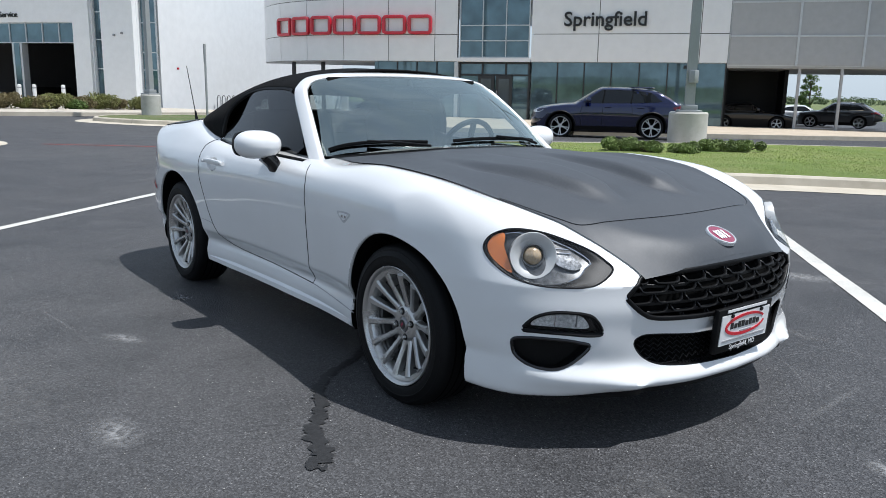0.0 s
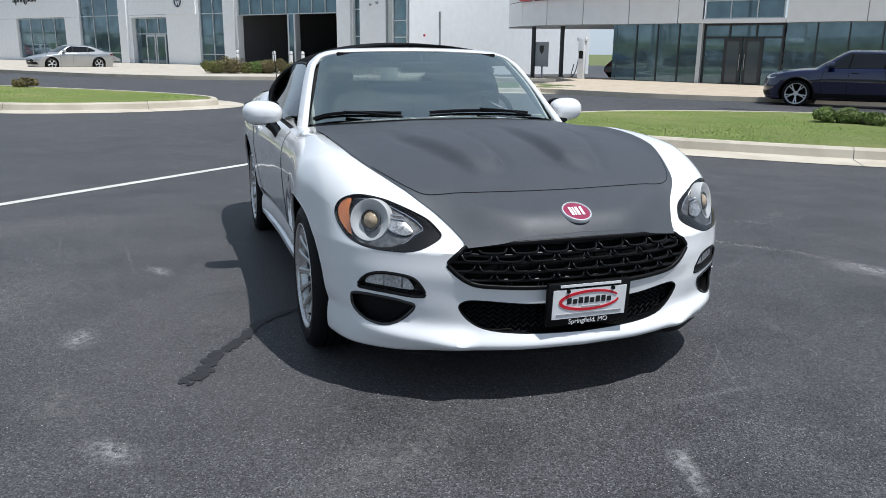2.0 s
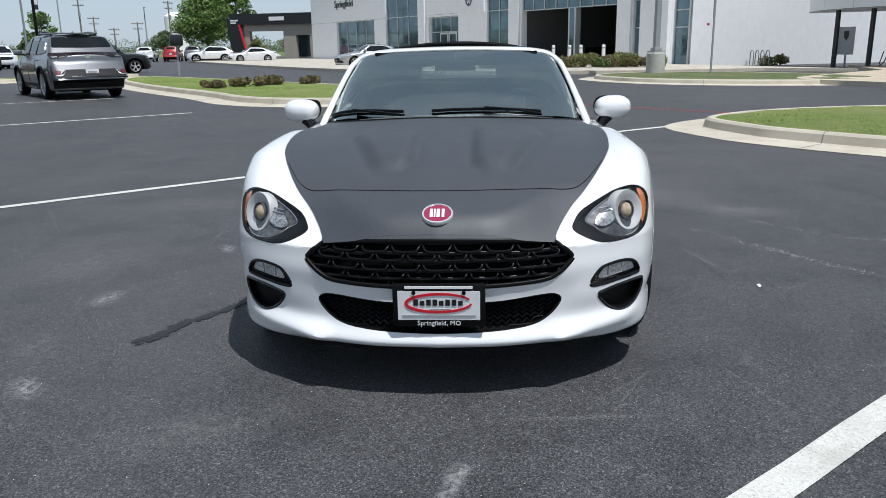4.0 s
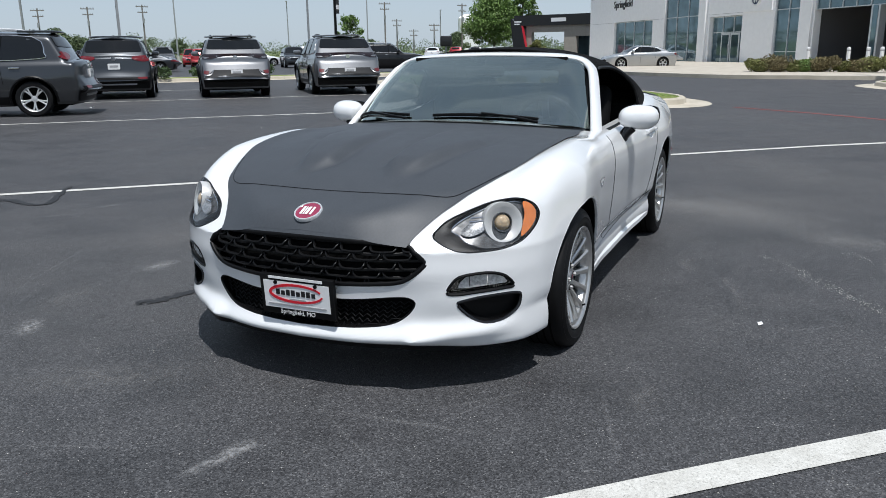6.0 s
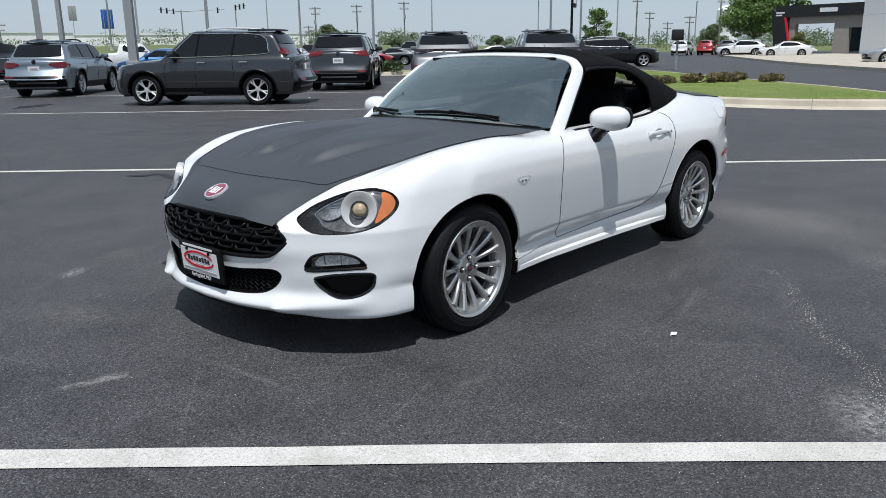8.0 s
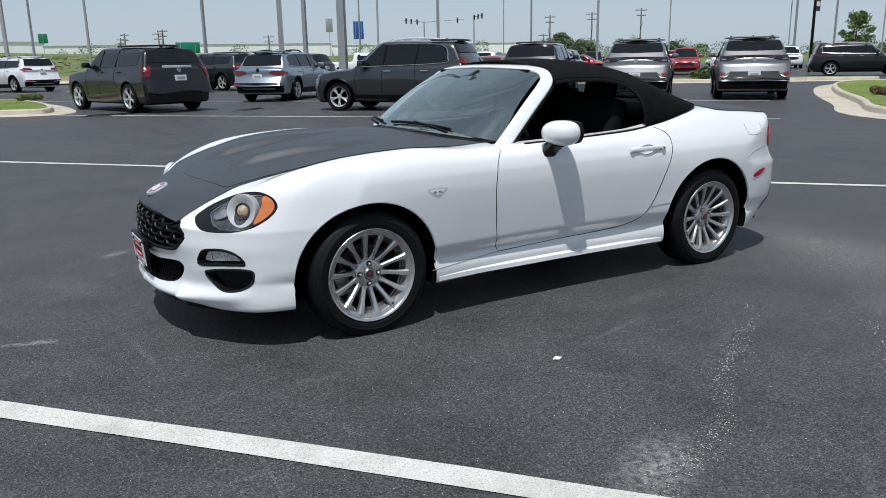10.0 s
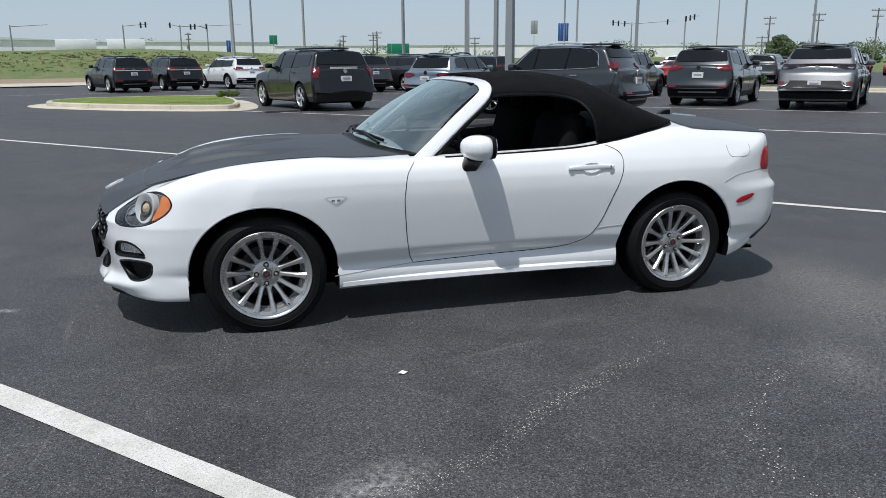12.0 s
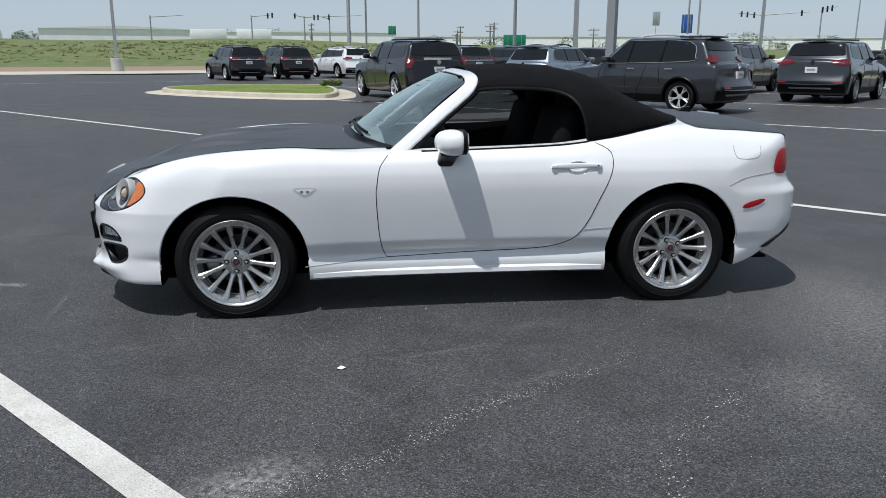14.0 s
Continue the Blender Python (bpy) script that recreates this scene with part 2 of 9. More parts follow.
DARK_GLASS = plain("dark_tinted_glass", (0.006, 0.007, 0.008), 0.03, coat=0.0, var=0.05, spec=0.5)
BADGE_RED = plain("badge_red", (0.27, 0.02, 0.06), 0.2, coat=1.0)
PLATE_WHITE = plain("plate_white", (0.78, 0.78, 0.78), 0.35, coat=0.3, var=0.03)
PRINT_RED = plain("print_red", (0.60, 0.015, 0.03), 0.4)
PRINT_GREY = plain("print_grey", (0.35, 0.35, 0.36), 0.5)
STUCCO = plain("white_wall_panel", (0.84, 0.845, 0.85), 0.6, var=0.03, scale=3)
GREY_WALL = plain("light_grey_wall", (0.76, 0.77, 0.775), 0.65, var=0.035, scale=2)
ALU_PANEL = plain("aluminium_panel", (0.78, 0.785, 0.79), 0.45, metal=0.1, var=0.03, scale=2)
MESH_PANEL = plain("grey_facade_panel", (0.40, 0.405, 0.41), 0.5, metal=0.1, var=0.05, scale=3)
JOINT = plain("panel_joint", (0.10, 0.10, 0.105), 0.8)
FRAME_ALU = plain("light_frame", (0.55, 0.57, 0.58), 0.4, metal=0.4)
FRAME_DARK = plain("dark_frame", (0.03, 0.032, 0.035), 0.4, metal=0.3)
WIN = plain("blue_window_glass", (0.15, 0.225, 0.26), 0.03, metal=0.6, var=0.25, scale=1.2)
SIGN_RED = plain("sign_red", (0.55, 0.016, 0.035), 0.35, coat=0.4)
SIGN_BLACK = plain("sign_black", (0.012, 0.012, 0.013), 0.4)
SIGN_NAVY = plain("sign_navy", (0.010, 0.022, 0.07), 0.3)
GALV = plain("galvanised_steel", (0.33, 0.345, 0.35), 0.5, metal=0.35, var=0.06)
WOODPOLE = plain("weathered_wood", (0.20, 0.185, 0.17), 0.9, var=0.2, scale=8)
ROAD_GREEN = plain("sign_green", (0.005, 0.20, 0.105), 0.45)
ROAD_BLUE = plain("sign_blue", (0.012, 0.085, 0.33), 0.45)
# far leaves: the haze of distance is mixed into this paler green
LEAF_HAZE = plain("hazed_far_leaf", (0.15, 0.20, 0.10), 0.8, var=0.3, scale=0.3)
LEAF = plain("leaf_green", (0.14, 0.23, 0.05), 0.6, var=0.35, scale=4)
JUNIPER = plain("juniper_needles", (0.21, 0.28, 0.085), 0.7, var=0.4, scale=6)
LEAF_DARK = plain("leaf_dark", (0.065, 0.11, 0.035), 0.6, var=0.35, scale=5)
LEAF_OLIVE = plain("leaf_olive", (0.19, 0.20, 0.055), 0.7, var=0.4, scale=5)
LEAF_BROWN = plain("leaf_brown", (0.20, 0.165, 0.075), 0.75, var=0.4, scale=5)
BARK = plain("bark", (0.10, 0.075, 0.055), 0.9, var=0.3, scale=12, bumps=0.5)
BEIGE = plain("beige_stone", (0.36, 0.325, 0.275), 0.8, var=0.06, scale=3)
WAREHOUSE = plain("warehouse_white", (0.90, 0.90, 0.90), 0.7, var=0.05, scale=0.4)
DIRT = concrete_mat("bare_earth", (0.27, 0.205, 0.14), 0.6)
PLAZA = concrete_mat("tan_plaza_concrete", (0.50, 0.42, 0.32))
WET = plain("wet_asphalt", (0.010, 0.010, 0.011), 0.22, var=0.3, scale=20)
DAMP = plain("damp_asphalt", (0.017, 0.017, 0.018), 0.6, var=0.4, scale=60, bumps=0.6)

# ---- building blocks ----
def thing(name, label, category, at=None, group="", kind=""):
    ob = new(name)
    ob.empty_display_size = 0.2
    if at is not None:
        ob.matrix_basis = at
    return tagged(ob, label, category, group, kind)


def mesh_of(name, verts, faces, material, smooth=35):
    me = bpy.data.meshes.new(name)
    me.from_pydata(np.asarray([tuple(v) for v in verts], float).tolist(), [], faces if isinstance(faces[0], list) else [tuple(map(int, f)) for f in faces])
    for mm in (material if isinstance(material, (list, tuple)) else [material]):
        me.materials.append(mm)
    if smooth:
        me.shade_smooth()
        me.set_sharp_from_angle(angle=radians(smooth))
    me.update()
    return me


def part(name, bm, material, parent=None, label="", smooth=35, at=None):
    """Links a bmesh, or a pair of vertices and faces, as one mesh object under a thing or a part."""
    if isinstance(bm, tuple):
        me = mesh_of(name, bm[0], bm[1], material, smooth)
    elif isinstance(bm, bpy.types.Mesh):
        me = bm
    else:
        me = bpy.data.meshes.new(name)
        bmesh.ops.recalc_face_normals(bm, faces=bm.faces)
        bm.to_mesh(me)
        bm.free()
        for mm in (material if isinstance(material, (list, tuple)) else [material]):
            me.materials.append(mm)
        if smooth:
            me.shade_smooth()
            me.set_sharp_from_angle(angle=radians(smooth))
    ob = new(name, me)
    if parent is not None:
        ob.parent = parent
    if at is not None:
        ob.matrix_basis = at
    if label:
        ob["label"] = label
    return ob


def block(x0, x1, y0, y1, z0, z1, bevel=0.0, segs=2, bm=None):
    own = bmesh.new()
    bmesh.ops.create_cube(own, size=1)
    for v in own.verts:
        v.co = ((x0 + x1) / 2 + v.co.x * (x1 - x0), (y0 + y1) / 2 + v.co.y * (y1 - y0), (z0 + z1) / 2 + v.co.z * (z1 - z0))
    if bevel:
        bmesh.ops.bevel(own, geom=own.edges[:], offset=bevel, segments=segs, affect="EDGES", profile=0.5)
    return add_to(bm, own)


def add_to(bm, own):
    if bm is None:
        return own
    me = bpy.data.meshes.new("tmp")
    own.to_mesh(me)
    own.free()
    bm.from_mesh(me)
    bpy.data.meshes.remove(me)
    return bm


def moved(bm, m):
    bmesh.ops.transform(bm, matrix=m, verts=bm.verts)
    return bm


def rod(a, b, r0, r1=None, n=12, bm=None):
    a, b = Vector(a), Vector(b)
    own = bmesh.new()
    bmesh.ops.create_cone(own, cap_ends=True, segments=n, radius1=r0, radius2=r0 if r1 is None else r1, depth=(b - a).length)
    q = (b - a).to_track_quat("Z", "Y").to_matrix().to_4x4()
    bmesh.ops.transform(own, matrix=Matrix.Translation((a + b) / 2) @ q, verts=own.verts)
    return add_to(bm, own)


def sweep(path, section, closed=False, cap=True, up=(0, 0, 1)):
    """Vertices and faces of a section, a list of (sideways, upwards), swept along a path of points. section may be a function of the step."""
    pts = [Vector(p) for p in path]
    n, verts, faces, m = len(pts), [], [], 0
    for i, p in enumerate(pts):
        a = pts[i - 1] if i or closed else p
        b = pts[(i + 1) % n] if i < n - 1 or closed else p
        d = (b - a).normalized()
        side = d.cross(Vector(up))
        side = side.normalized() if side.length > 1e-6 else Vector((1, 0, 0))
        top = side.cross(d).normalized()
        sec = section(i / max(1, n - 1)) if callable(section) else section
        m = len(sec)
        verts += [tuple(p + side * s + top * t) for s, t in sec]
    for i in range(n if closed else n - 1):
        for j in range(m):
            a, b = i * m + j, i * m + (j + 1) % m
            c, d = ((i + 1) % n) * m + (j + 1) % m, ((i + 1) % n) * m + j
            faces.append((a, b, c, d))
    if cap and not closed:
        faces += [tuple(reversed(range(m))), tuple(range((n - 1) * m, n * m))]
    return verts, faces


def ring(r, n=8, ry=None):
    return [(r * math.cos(2 * math.pi * k / n), (r if ry is None else ry) * math.sin(2 * math.pi * k / n)) for k in range(n)]


def rounded(w, h, r, n=3):
    out = []
    for cx, cy, a0 in ((w / 2 - r, h / 2 - r, 0), (r - w / 2, h / 2 - r, 90), (r - w / 2, r - h / 2, 180), (w / 2 - r, r - h / 2, 270)):
        for k in range(n + 1):
            a = radians(a0 + 90 * k / n)
            out.append((cx + r * math.cos(a), cy + r * math.sin(a)))
    return out


def curve_points(pts, per=8, closed=False):
    """Catmull-Rom through points of any dimension."""
    p = [np.array(q, float) for q in pts]
    n, out = len(p), []
    for i in range(n if closed else n - 1):
        a, b, c, d = (p[(i + k) % n] if closed else p[min(max(i + k, 0), n - 1)] for k in (-1, 0, 1, 2))
        for s in range(per):
            t = s / per
            out.append(0.5 * (2 * b + (c - a) * t + (2 * a - 5 * b + 4 * c - d) * t * t + (3 * b - a - 3 * c + d) * t ** 3))
    if not closed:
        out.append(p[-1])
    return [tuple(q) for q in out]


def lathe(profile, n=48, axis="y"):
    """Turns a list of (radius, along) round an axis."""
    verts, faces, m = [], [], len(profile)
    for k in range(n):
        a = 2 * math.pi * k / n
        for r, s in profile:
            verts.append((r * math.cos(a), s, r * math.sin(a)) if axis == "y" else (r * math.cos(a), r * math.sin(a), s))
    for k in range(n):
        for j in range(m - 1):
            faces.append((k * m + j, k * m + j + 1, ((k + 1) % n) * m + j + 1, ((k + 1) % n) * m + j))
    return verts, faces


def joined(*pieces):
    verts, faces = [], []
    for v, f in pieces:
        o = len(verts)
        verts += list(v)
        faces += [tuple(i + o for i in q) for q in f]
    return verts, faces


def inside(poly, x, y):
    poly = np.asarray(poly, float)
    x, y = np.asarray(x, float), np.asarray(y, float)
    hit = np.zeros(x.shape, bool)
    for (x0, y0), (x1, y1) in zip(poly, np.roll(poly, -1, 0)):
        if y0 != y1:
            cross = ((y0 > y) != (y1 > y)) & (x < (x1 - x0) * (y - y0) / (y1 - y0) + x0)
            hit ^= cross
    return hit


def fill(poly, step):
    """A flat polygon of (a, b) as a triangle mesh with inner points, so that it can be laid on a curved surface."""
    from mathutils.geometry import delaunay_2d_cdt
    edge = []
    for (x0, y0), (x1, y1) in zip(poly, list(poly[1:]) + [poly[0]]):
        k = max(1, int(math.hypot(x1 - x0, y1 - y0) / step))
        edge += [(x0 + (x1 - x0) * i / k, y0 + (y1 - y0) * i / k) for i in range(k)]
    a = np.array(edge)
    gx, gy = np.meshgrid(np.arange(a[:, 0].min() + step / 2, a[:, 0].max(), step), np.arange(a[:, 1].min() + step / 2, a[:, 1].max(), step))
    gx, gy = gx.ravel(), gy.ravel()
    keep = inside(edge, gx, gy)
    d = np.min(np.hypot(gx[:, None] - a[None, :, 0], gy[:, None] - a[None, :, 1]), axis=1) > step * 0.55 if len(gx) else keep
    keep &= d
    pts = [Vector(p) for p in edge] + [Vector(p) for p in zip(gx[keep], gy[keep])]
    ring_ids = list(range(len(edge)))
    v, _, f, *_ = delaunay_2d_cdt(pts, [], [ring_ids], 1, 1e-6)
    return [tuple(q) for q in v], [tuple(q) for q in f], len(edge)


def smax(a, b, k):
    h = np.clip(0.5 + 0.5 * (a - b) / k, 0, 1)
    return b + (a - b) * h + k * h * (1 - h)


def table(x, pts):
    """Smooth lookup through (x, value) pairs, in rising x, with flat ends."""
    xs, ys = np.array([p[0] for p in pts], float), np.array([p[1] for p in pts], float)
    h, d = np.diff(xs), np.diff(ys) / np.diff(xs)
    m = np.zeros(len(xs))
    for i in range(1, len(xs) - 1):
        if d[i - 1] * d[i] > 0:
            w1, w2 = 2 * h[i] + h[i - 1], h[i] + 2 * h[i - 1]
            m[i] = (w1 + w2) / (w1 / d[i - 1] + w2 / d[i])
    m[0], m[-1] = d[0], d[-1]
    x = np.clip(np.asarray(x, float), xs[0], xs[-1])
    i = np.clip(np.searchsorted(xs, x) - 1, 0, len(xs) - 2)
    t = (x - xs[i]) / h[i]
    return ((2 * t ** 3 - 3 * t ** 2 + 1) * ys[i] + (t ** 3 - 2 * t ** 2 + t) * h[i] * m[i]
            + (-2 * t ** 3 + 3 * t ** 2) * ys[i + 1] + (t ** 3 - t ** 2) * h[i] * m[i + 1])


def bell(x, centre, width):
    return np.exp(-((x - centre) / width) ** 2)


def step01(x, a, b):
    t = np.clip((x - a) / (b - a), 0, 1)
    return t * t * (3 - 2 * t)


def solid(f, size, core, zc, counts):
    """The closed surface f = 0, found along rays that leave an axis in x through a grid on a box. Half-sizes, half the axis, its height, grid counts."""
    nx, ny, nz = counts
    gx, gy, gz = np.linspace(-1, 1, nx + 1), np.linspace(-1, 1, ny + 1), np.linspace(-1, 1, nz + 1)
    quads, pts = [], []

    def face(a, b, make):
        o = len(pts)
        for i in range(len(a)):
            for j in range(len(b)):
                pts.append(make(a[i], b[j]))
        m = len(b)
        for i in range(len(a) - 1):
            for j in range(m - 1):
                quads.append((o + i * m + j, o + (i + 1) * m + j, o + (i + 1) * m + j + 1, o + i * m + j + 1))

    face(gx, gz, lambda a, b: (a, -1, b))
    face(gx, gz[::-1], lambda a, b: (a, 1, b))
    face(gx, gy, lambda a, b: (a, b, 1))
    face(gx, gy[::-1], lambda a, b: (a, b, -1))
    face(gy, gz, lambda a, b: (1, a, b))
    face(gy, gz[::-1], lambda a, b: (-1, a, b))
    q = np.array(pts)
    key = np.round(q * 1e6).astype(np.int64)
    _, first, back = np.unique(key, axis=0, return_index=True, return_inverse=True)
    back = back.ravel()
    q = q[first]
    o = np.stack([q[:, 0] * core, np.zeros(len(q)), np.full(len(q), zc)], 1)
    d = np.stack([q[:, 0] * size[0], q[:, 1] * size[1], zc + q[:, 2] * size[2]], 1) - o
    lo, hi = np.zeros(len(q)), np.full(len(q), 1.4)
    for _ in range(34):
        mid = (lo + hi) / 2
        p = o + d * mid[:, None]
        out = f(p[:, 0], p[:, 1], p[:, 2]) > 0
        hi, lo = np.where(out, mid, hi), np.where(out, lo, mid)
    p = o + d * lo[:, None]
    return p, [tuple(back[list(k)]) for k in quads]


class Skin:
    """A body surface that flat shapes can be laid on."""

    def __init__(self, verts, faces):
        from mathutils.bvhtree import BVHTree
        self.tree = BVHTree.FromPolygons([Vector(v) for v in verts], [tuple(int(i) for i in f) for f in faces])

    def at(self, origin, way, off=0.0):
        p, n, _, _ = self.tree.ray_cast(Vector(origin), Vector(way))
        if p is None:
            return None
        if n.dot(Vector(way)) > 0:
            n = -n
        return p + n * off

    def lay(self, poly, plane, step=0.02, off=0.004, thick=0.0, dome=0.0):
        """Lays a polygon on the skin. plane: 'front', 'rear', 'left', 'right' or 'top'; the polygon is in (y, z), (x, z) or (x, y)."""
        v2, f, n_edge = fill(poly, step)
        eye = {"front": lambda a, b: ((4, a, b), (-1, 0, 0)), "rear": lambda a, b: ((-4, a, b), (1, 0, 0)),
               "left": lambda a, b: ((a, 4, b), (0, -1, 0)), "right": lambda a, b: ((a, -4, b), (0, 1, 0)),
               "top": lambda a, b: ((a, b, 4), (0, 0, -1))}[plane]
        a2 = np.array(v2)
        edge = a2[:n_edge]
        out = []
        for i, (a, b) in enumerate(v2):
            o, w = eye(a, b)
            rise = off
            if dome:
                dist = float(np.min(np.hypot(edge[:, 0] - a, edge[:, 1] - b)))
                rise += dome * min(1.0, dist / 0.04) ** 0.6
            p = self.at(o, w, rise)
            if p is None:
                p = out[-1] if out else Vector((0, 0, 0))
            out.append(Vector(p))
        faces = list(f)
        if plane in ("rear", "right"):
            faces = [tuple(reversed(q)) for q in faces]
        elif plane == "left":
            faces = [tuple(reversed(q)) for q in faces]
        return [tuple(p) for p in out], faces

    def line(self, pts, plane, off=0.003):
        out = []
        for a, b in pts:
            o, w = {"front": ((4, a, b), (-1, 0, 0)), "rear": ((-4, a, b), (1, 0, 0)), "left": ((a, 4, b), (0, -1, 0)),
                    "right": ((a, -4, b), (0, 1, 0)), "top": ((a, b, 4), (0, 0, -1))}[plane]
            p = self.at(o, w, off)
            if p is not None:
                out.append(p)
        return out


def mirror_y(piece):
    v, f = piece
    return [(x, -y, z) for x, y, z in v], [tuple(reversed(q)) for q in f]


def mirror_poly(poly):
    return [(-a, b) for a, b in poly][::-1]


def cut_out(mesh, cutters):
    """The mesh with the cutters, each a pair of vertices, faces and a material, taken away."""
    mats = [mm for mm in mesh.materials]
    for v, f, mm in cutters:
        if mm not in mats:
            mats.append(mm)
            mesh.materials.append(mm)
    cm = bmesh.new()
    for v, f, mm in cutters:
        own = bmesh.new()
        vs = [own.verts.new(p) for p in v]
        for q in f:
            try:
                own.faces.new([vs[i] for i in q])
            except ValueError:
                pass
        bmesh.ops.recalc_face_normals(own, faces=own.faces)
        for fc in own.faces:
            fc.material_index = mats.index(mm)
        add_to(cm, own)
    cme = bpy.data.meshes.new("cutter")
    cm.to_mesh(cme)
    cm.free()
    for mm in mats:
        cme.materials.append(mm)
    a, b = bpy.data.objects.new("a", mesh), bpy.data.objects.new("b", cme)
    scene.collection.objects.link(a)
    scene.collection.objects.link(b)
    mod = a.modifiers.new("cut", "BOOLEAN")
    mod.operation, mod.object, mod.solver = "DIFFERENCE", b, "EXACT"
    mod.material_mode = "INDEX"
    out = bpy.data.meshes.new_from_object(a.evaluated_get(bpy.context.evaluated_depsgraph_get()))
    bpy.data.objects.remove(a)
    bpy.data.objects.remove(b)
    bpy.data.meshes.remove(cme)
    return out


def prism(poly, axis, lo, hi):
    """A polygon swept along an axis: 'x' takes (y, z), 'y' takes (x, z), 'z' takes (x, y)."""
    put = {"x": lambda a, b, c: (c, a, b), "y": lambda a, b, c: (a, c, b), "z": lambda a, b, c: (a, b, c)}[axis]
    n = len(poly)
    v = [put(a, b, lo) for a, b in poly] + [put(a, b, hi) for a, b in poly]
    f = [tuple(range(n)), tuple(reversed(range(n, 2 * n)))] + [(i, (i + 1) % n, n + (i + 1) % n, n + i) for i in range(n)]
    return v, f


def lettering(text, size, material, parent, at, depth=0.01, name="lettering", bold=0.0, label=""):
    cu = bpy.data.curves.new(name, "FONT")
    cu.body, cu.size, cu.extrude, cu.align_x, cu.align_y, cu.offset = text, size, depth, "CENTER", "CENTER", bold
    cu.resolution_u = 3
    tmp = bpy.data.objects.new("tmp", cu)
    scene.collection.objects.link(tmp)
    me = bpy.data.meshes.new_from_object(tmp.evaluated_get(bpy.context.evaluated_depsgraph_get()))
    bpy.data.objects.remove(tmp)
    me.materials.clear()
    me.materials.append(material)
    return part(name, me, material, parent, label, at=at)

# ---- the convertible: nose to +x, left side to +y, origin on the ground between the axles ----
def car_profile_top(x, y):
    a = np.abs(y)
    crest = table(x, [(-2.1, 0.76), (-2.0, 0.835), (-1.9, 0.89), (-1.81, 0.915), (-1.63, 0.938), (-1.42, 0.953), (-1.2, 0.965), (-1.0, 0.955), (-0.8, 0.925), (-0.5, 0.885),
                      (0.0, 0.870), (0.3, 0.864), (0.55, 0.860), (0.93, 0.848), (1.126, 0.833), (1.254, 0.819), (1.447, 0.782), (1.6, 0.742), (1.737, 0.695), (1.86, 0.655), (1.93, 0.628), (2.05, 0.57)])
    drop = table(x, [(-2.1, 0.06), (-1.7, 0.055), (-1.2, 0.045), (-0.6, 0.05), (0.4, 0.050), (0.9, 0.045), (1.16, 0.038), (1.43, 0.036), (1.6, 0.042), (1.8, 0.06), (2.0, 0.09)])
    outer = 0.262 + 0.32 * np.clip(1.55 - x, 0, 0.45)
    inner = 0.125 + 0.05 * np.clip((x - 1.48) / 0.12, 0, 1)
    pad = step01(a, inner - 0.022, inner + 0.034) * (1 - step01(a, outer - 0.045, outer + 0.018)) * (1 - step01(x, 1.44, 1.62))
    groove = -0.0075 * (bell(a, inner - 0.020, 0.032) + bell(a, outer + 0.016, 0.032)) * step01(x, 0.80, 1.10) * (1 - step01(x, 1.50, 1.62))
    bulge = 0.029 * pad * step01(x, 0.70, 1.40)
    valley = -0.004 * bell(a, 0.0, 0.09) * step01(x, 0.8, 1.1) * (1 - step01(x, 1.45, 1.55))
    fender = 0.030 * bell(a, 0.745, 0.080) * step01(x, 0.5, 0.9) * (1 - step01(x, 1.50, 1.75))
    return crest - drop * (a / 0.75) ** 2.2 + bulge + groove + valley + fender


def car_side(x, z):
    w = table(x, [(-2.1, 0.80), (-1.8, 0.835), (-1.5, 0.858), (-1.155, 0.872), (-0.8, 0.862), (-0.4, 0.848), (0.0, 0.838), (0.4, 0.836), (0.8, 0.848), (1.155, 0.868), (1.4, 0.856), (1.6, 0.835), (2.0, 0.81)])
    prof = table(z, [(0.10, -0.085), (0.17, -0.062), (0.235, -0.052), (0.275, -0.060), (0.297, -0.068), (0.335, -0.046), (0.362, -0.027), (0.40, -0.021), (0.45, -0.015), (0.56, -0.004), (0.64, 0.0), (0.70, -0.004), (0.76, -0.022), (0.81, -0.050), (0.86, -0.085), (0.95, -0.16), (1.05, -0.3)])
    near = np.maximum(bell(x, 1.155, 0.46), bell(x, -1.155, 0.46))
    return w + prof * (1 - 0.72 * near * step01(0.62 - z, 0.0, 0.2)) + 0.006 * near * bell(z, 0.55, 0.12)


def car_front(y, z):
    a = np.abs(y)
    plan = table(a, [(0.0, 1.972), (0.2, 1.958), (0.3, 1.936), (0.414, 1.895), (0.535, 1.842), (0.65, 1.770), (0.74, 1.683), (0.80, 1.57), (0.86, 1.33), (0.92, 1.1)])
    slope = 0.62 + 0.55 * step01(a, 0.15, 0.44) - 0.56 * step01(a, 0.46, 0.68)
    back = slope * np.maximum(0, z - 0.535) + 7.0 * step01(a, 0.5, 0.7) * np.maximum(0, z - 0.655) ** 2 + 0.012 * bell(z, 0.36, 0.06) * (1 - step01(a, 0.3, 0.55)) - 0.006 * bell(z, 0.455, 0.045)
    chin = 0.16 * np.maximum(0, 0.22 - z) + 0.012 * bell(z, 0.275, 0.06) - 0.022 * bell(z, 0.215, 0.035) * (1 - step01(a, 0.42, 0.56))
    wing = 0.026 * step01(a, 0.36, 0.45) * (1 - step01(a, 0.66, 0.80)) * bell(z, 0.222 + 0.10 * np.clip(a - 0.45, 0, 0.3), 0.034)
    return plan - back - chin + wing


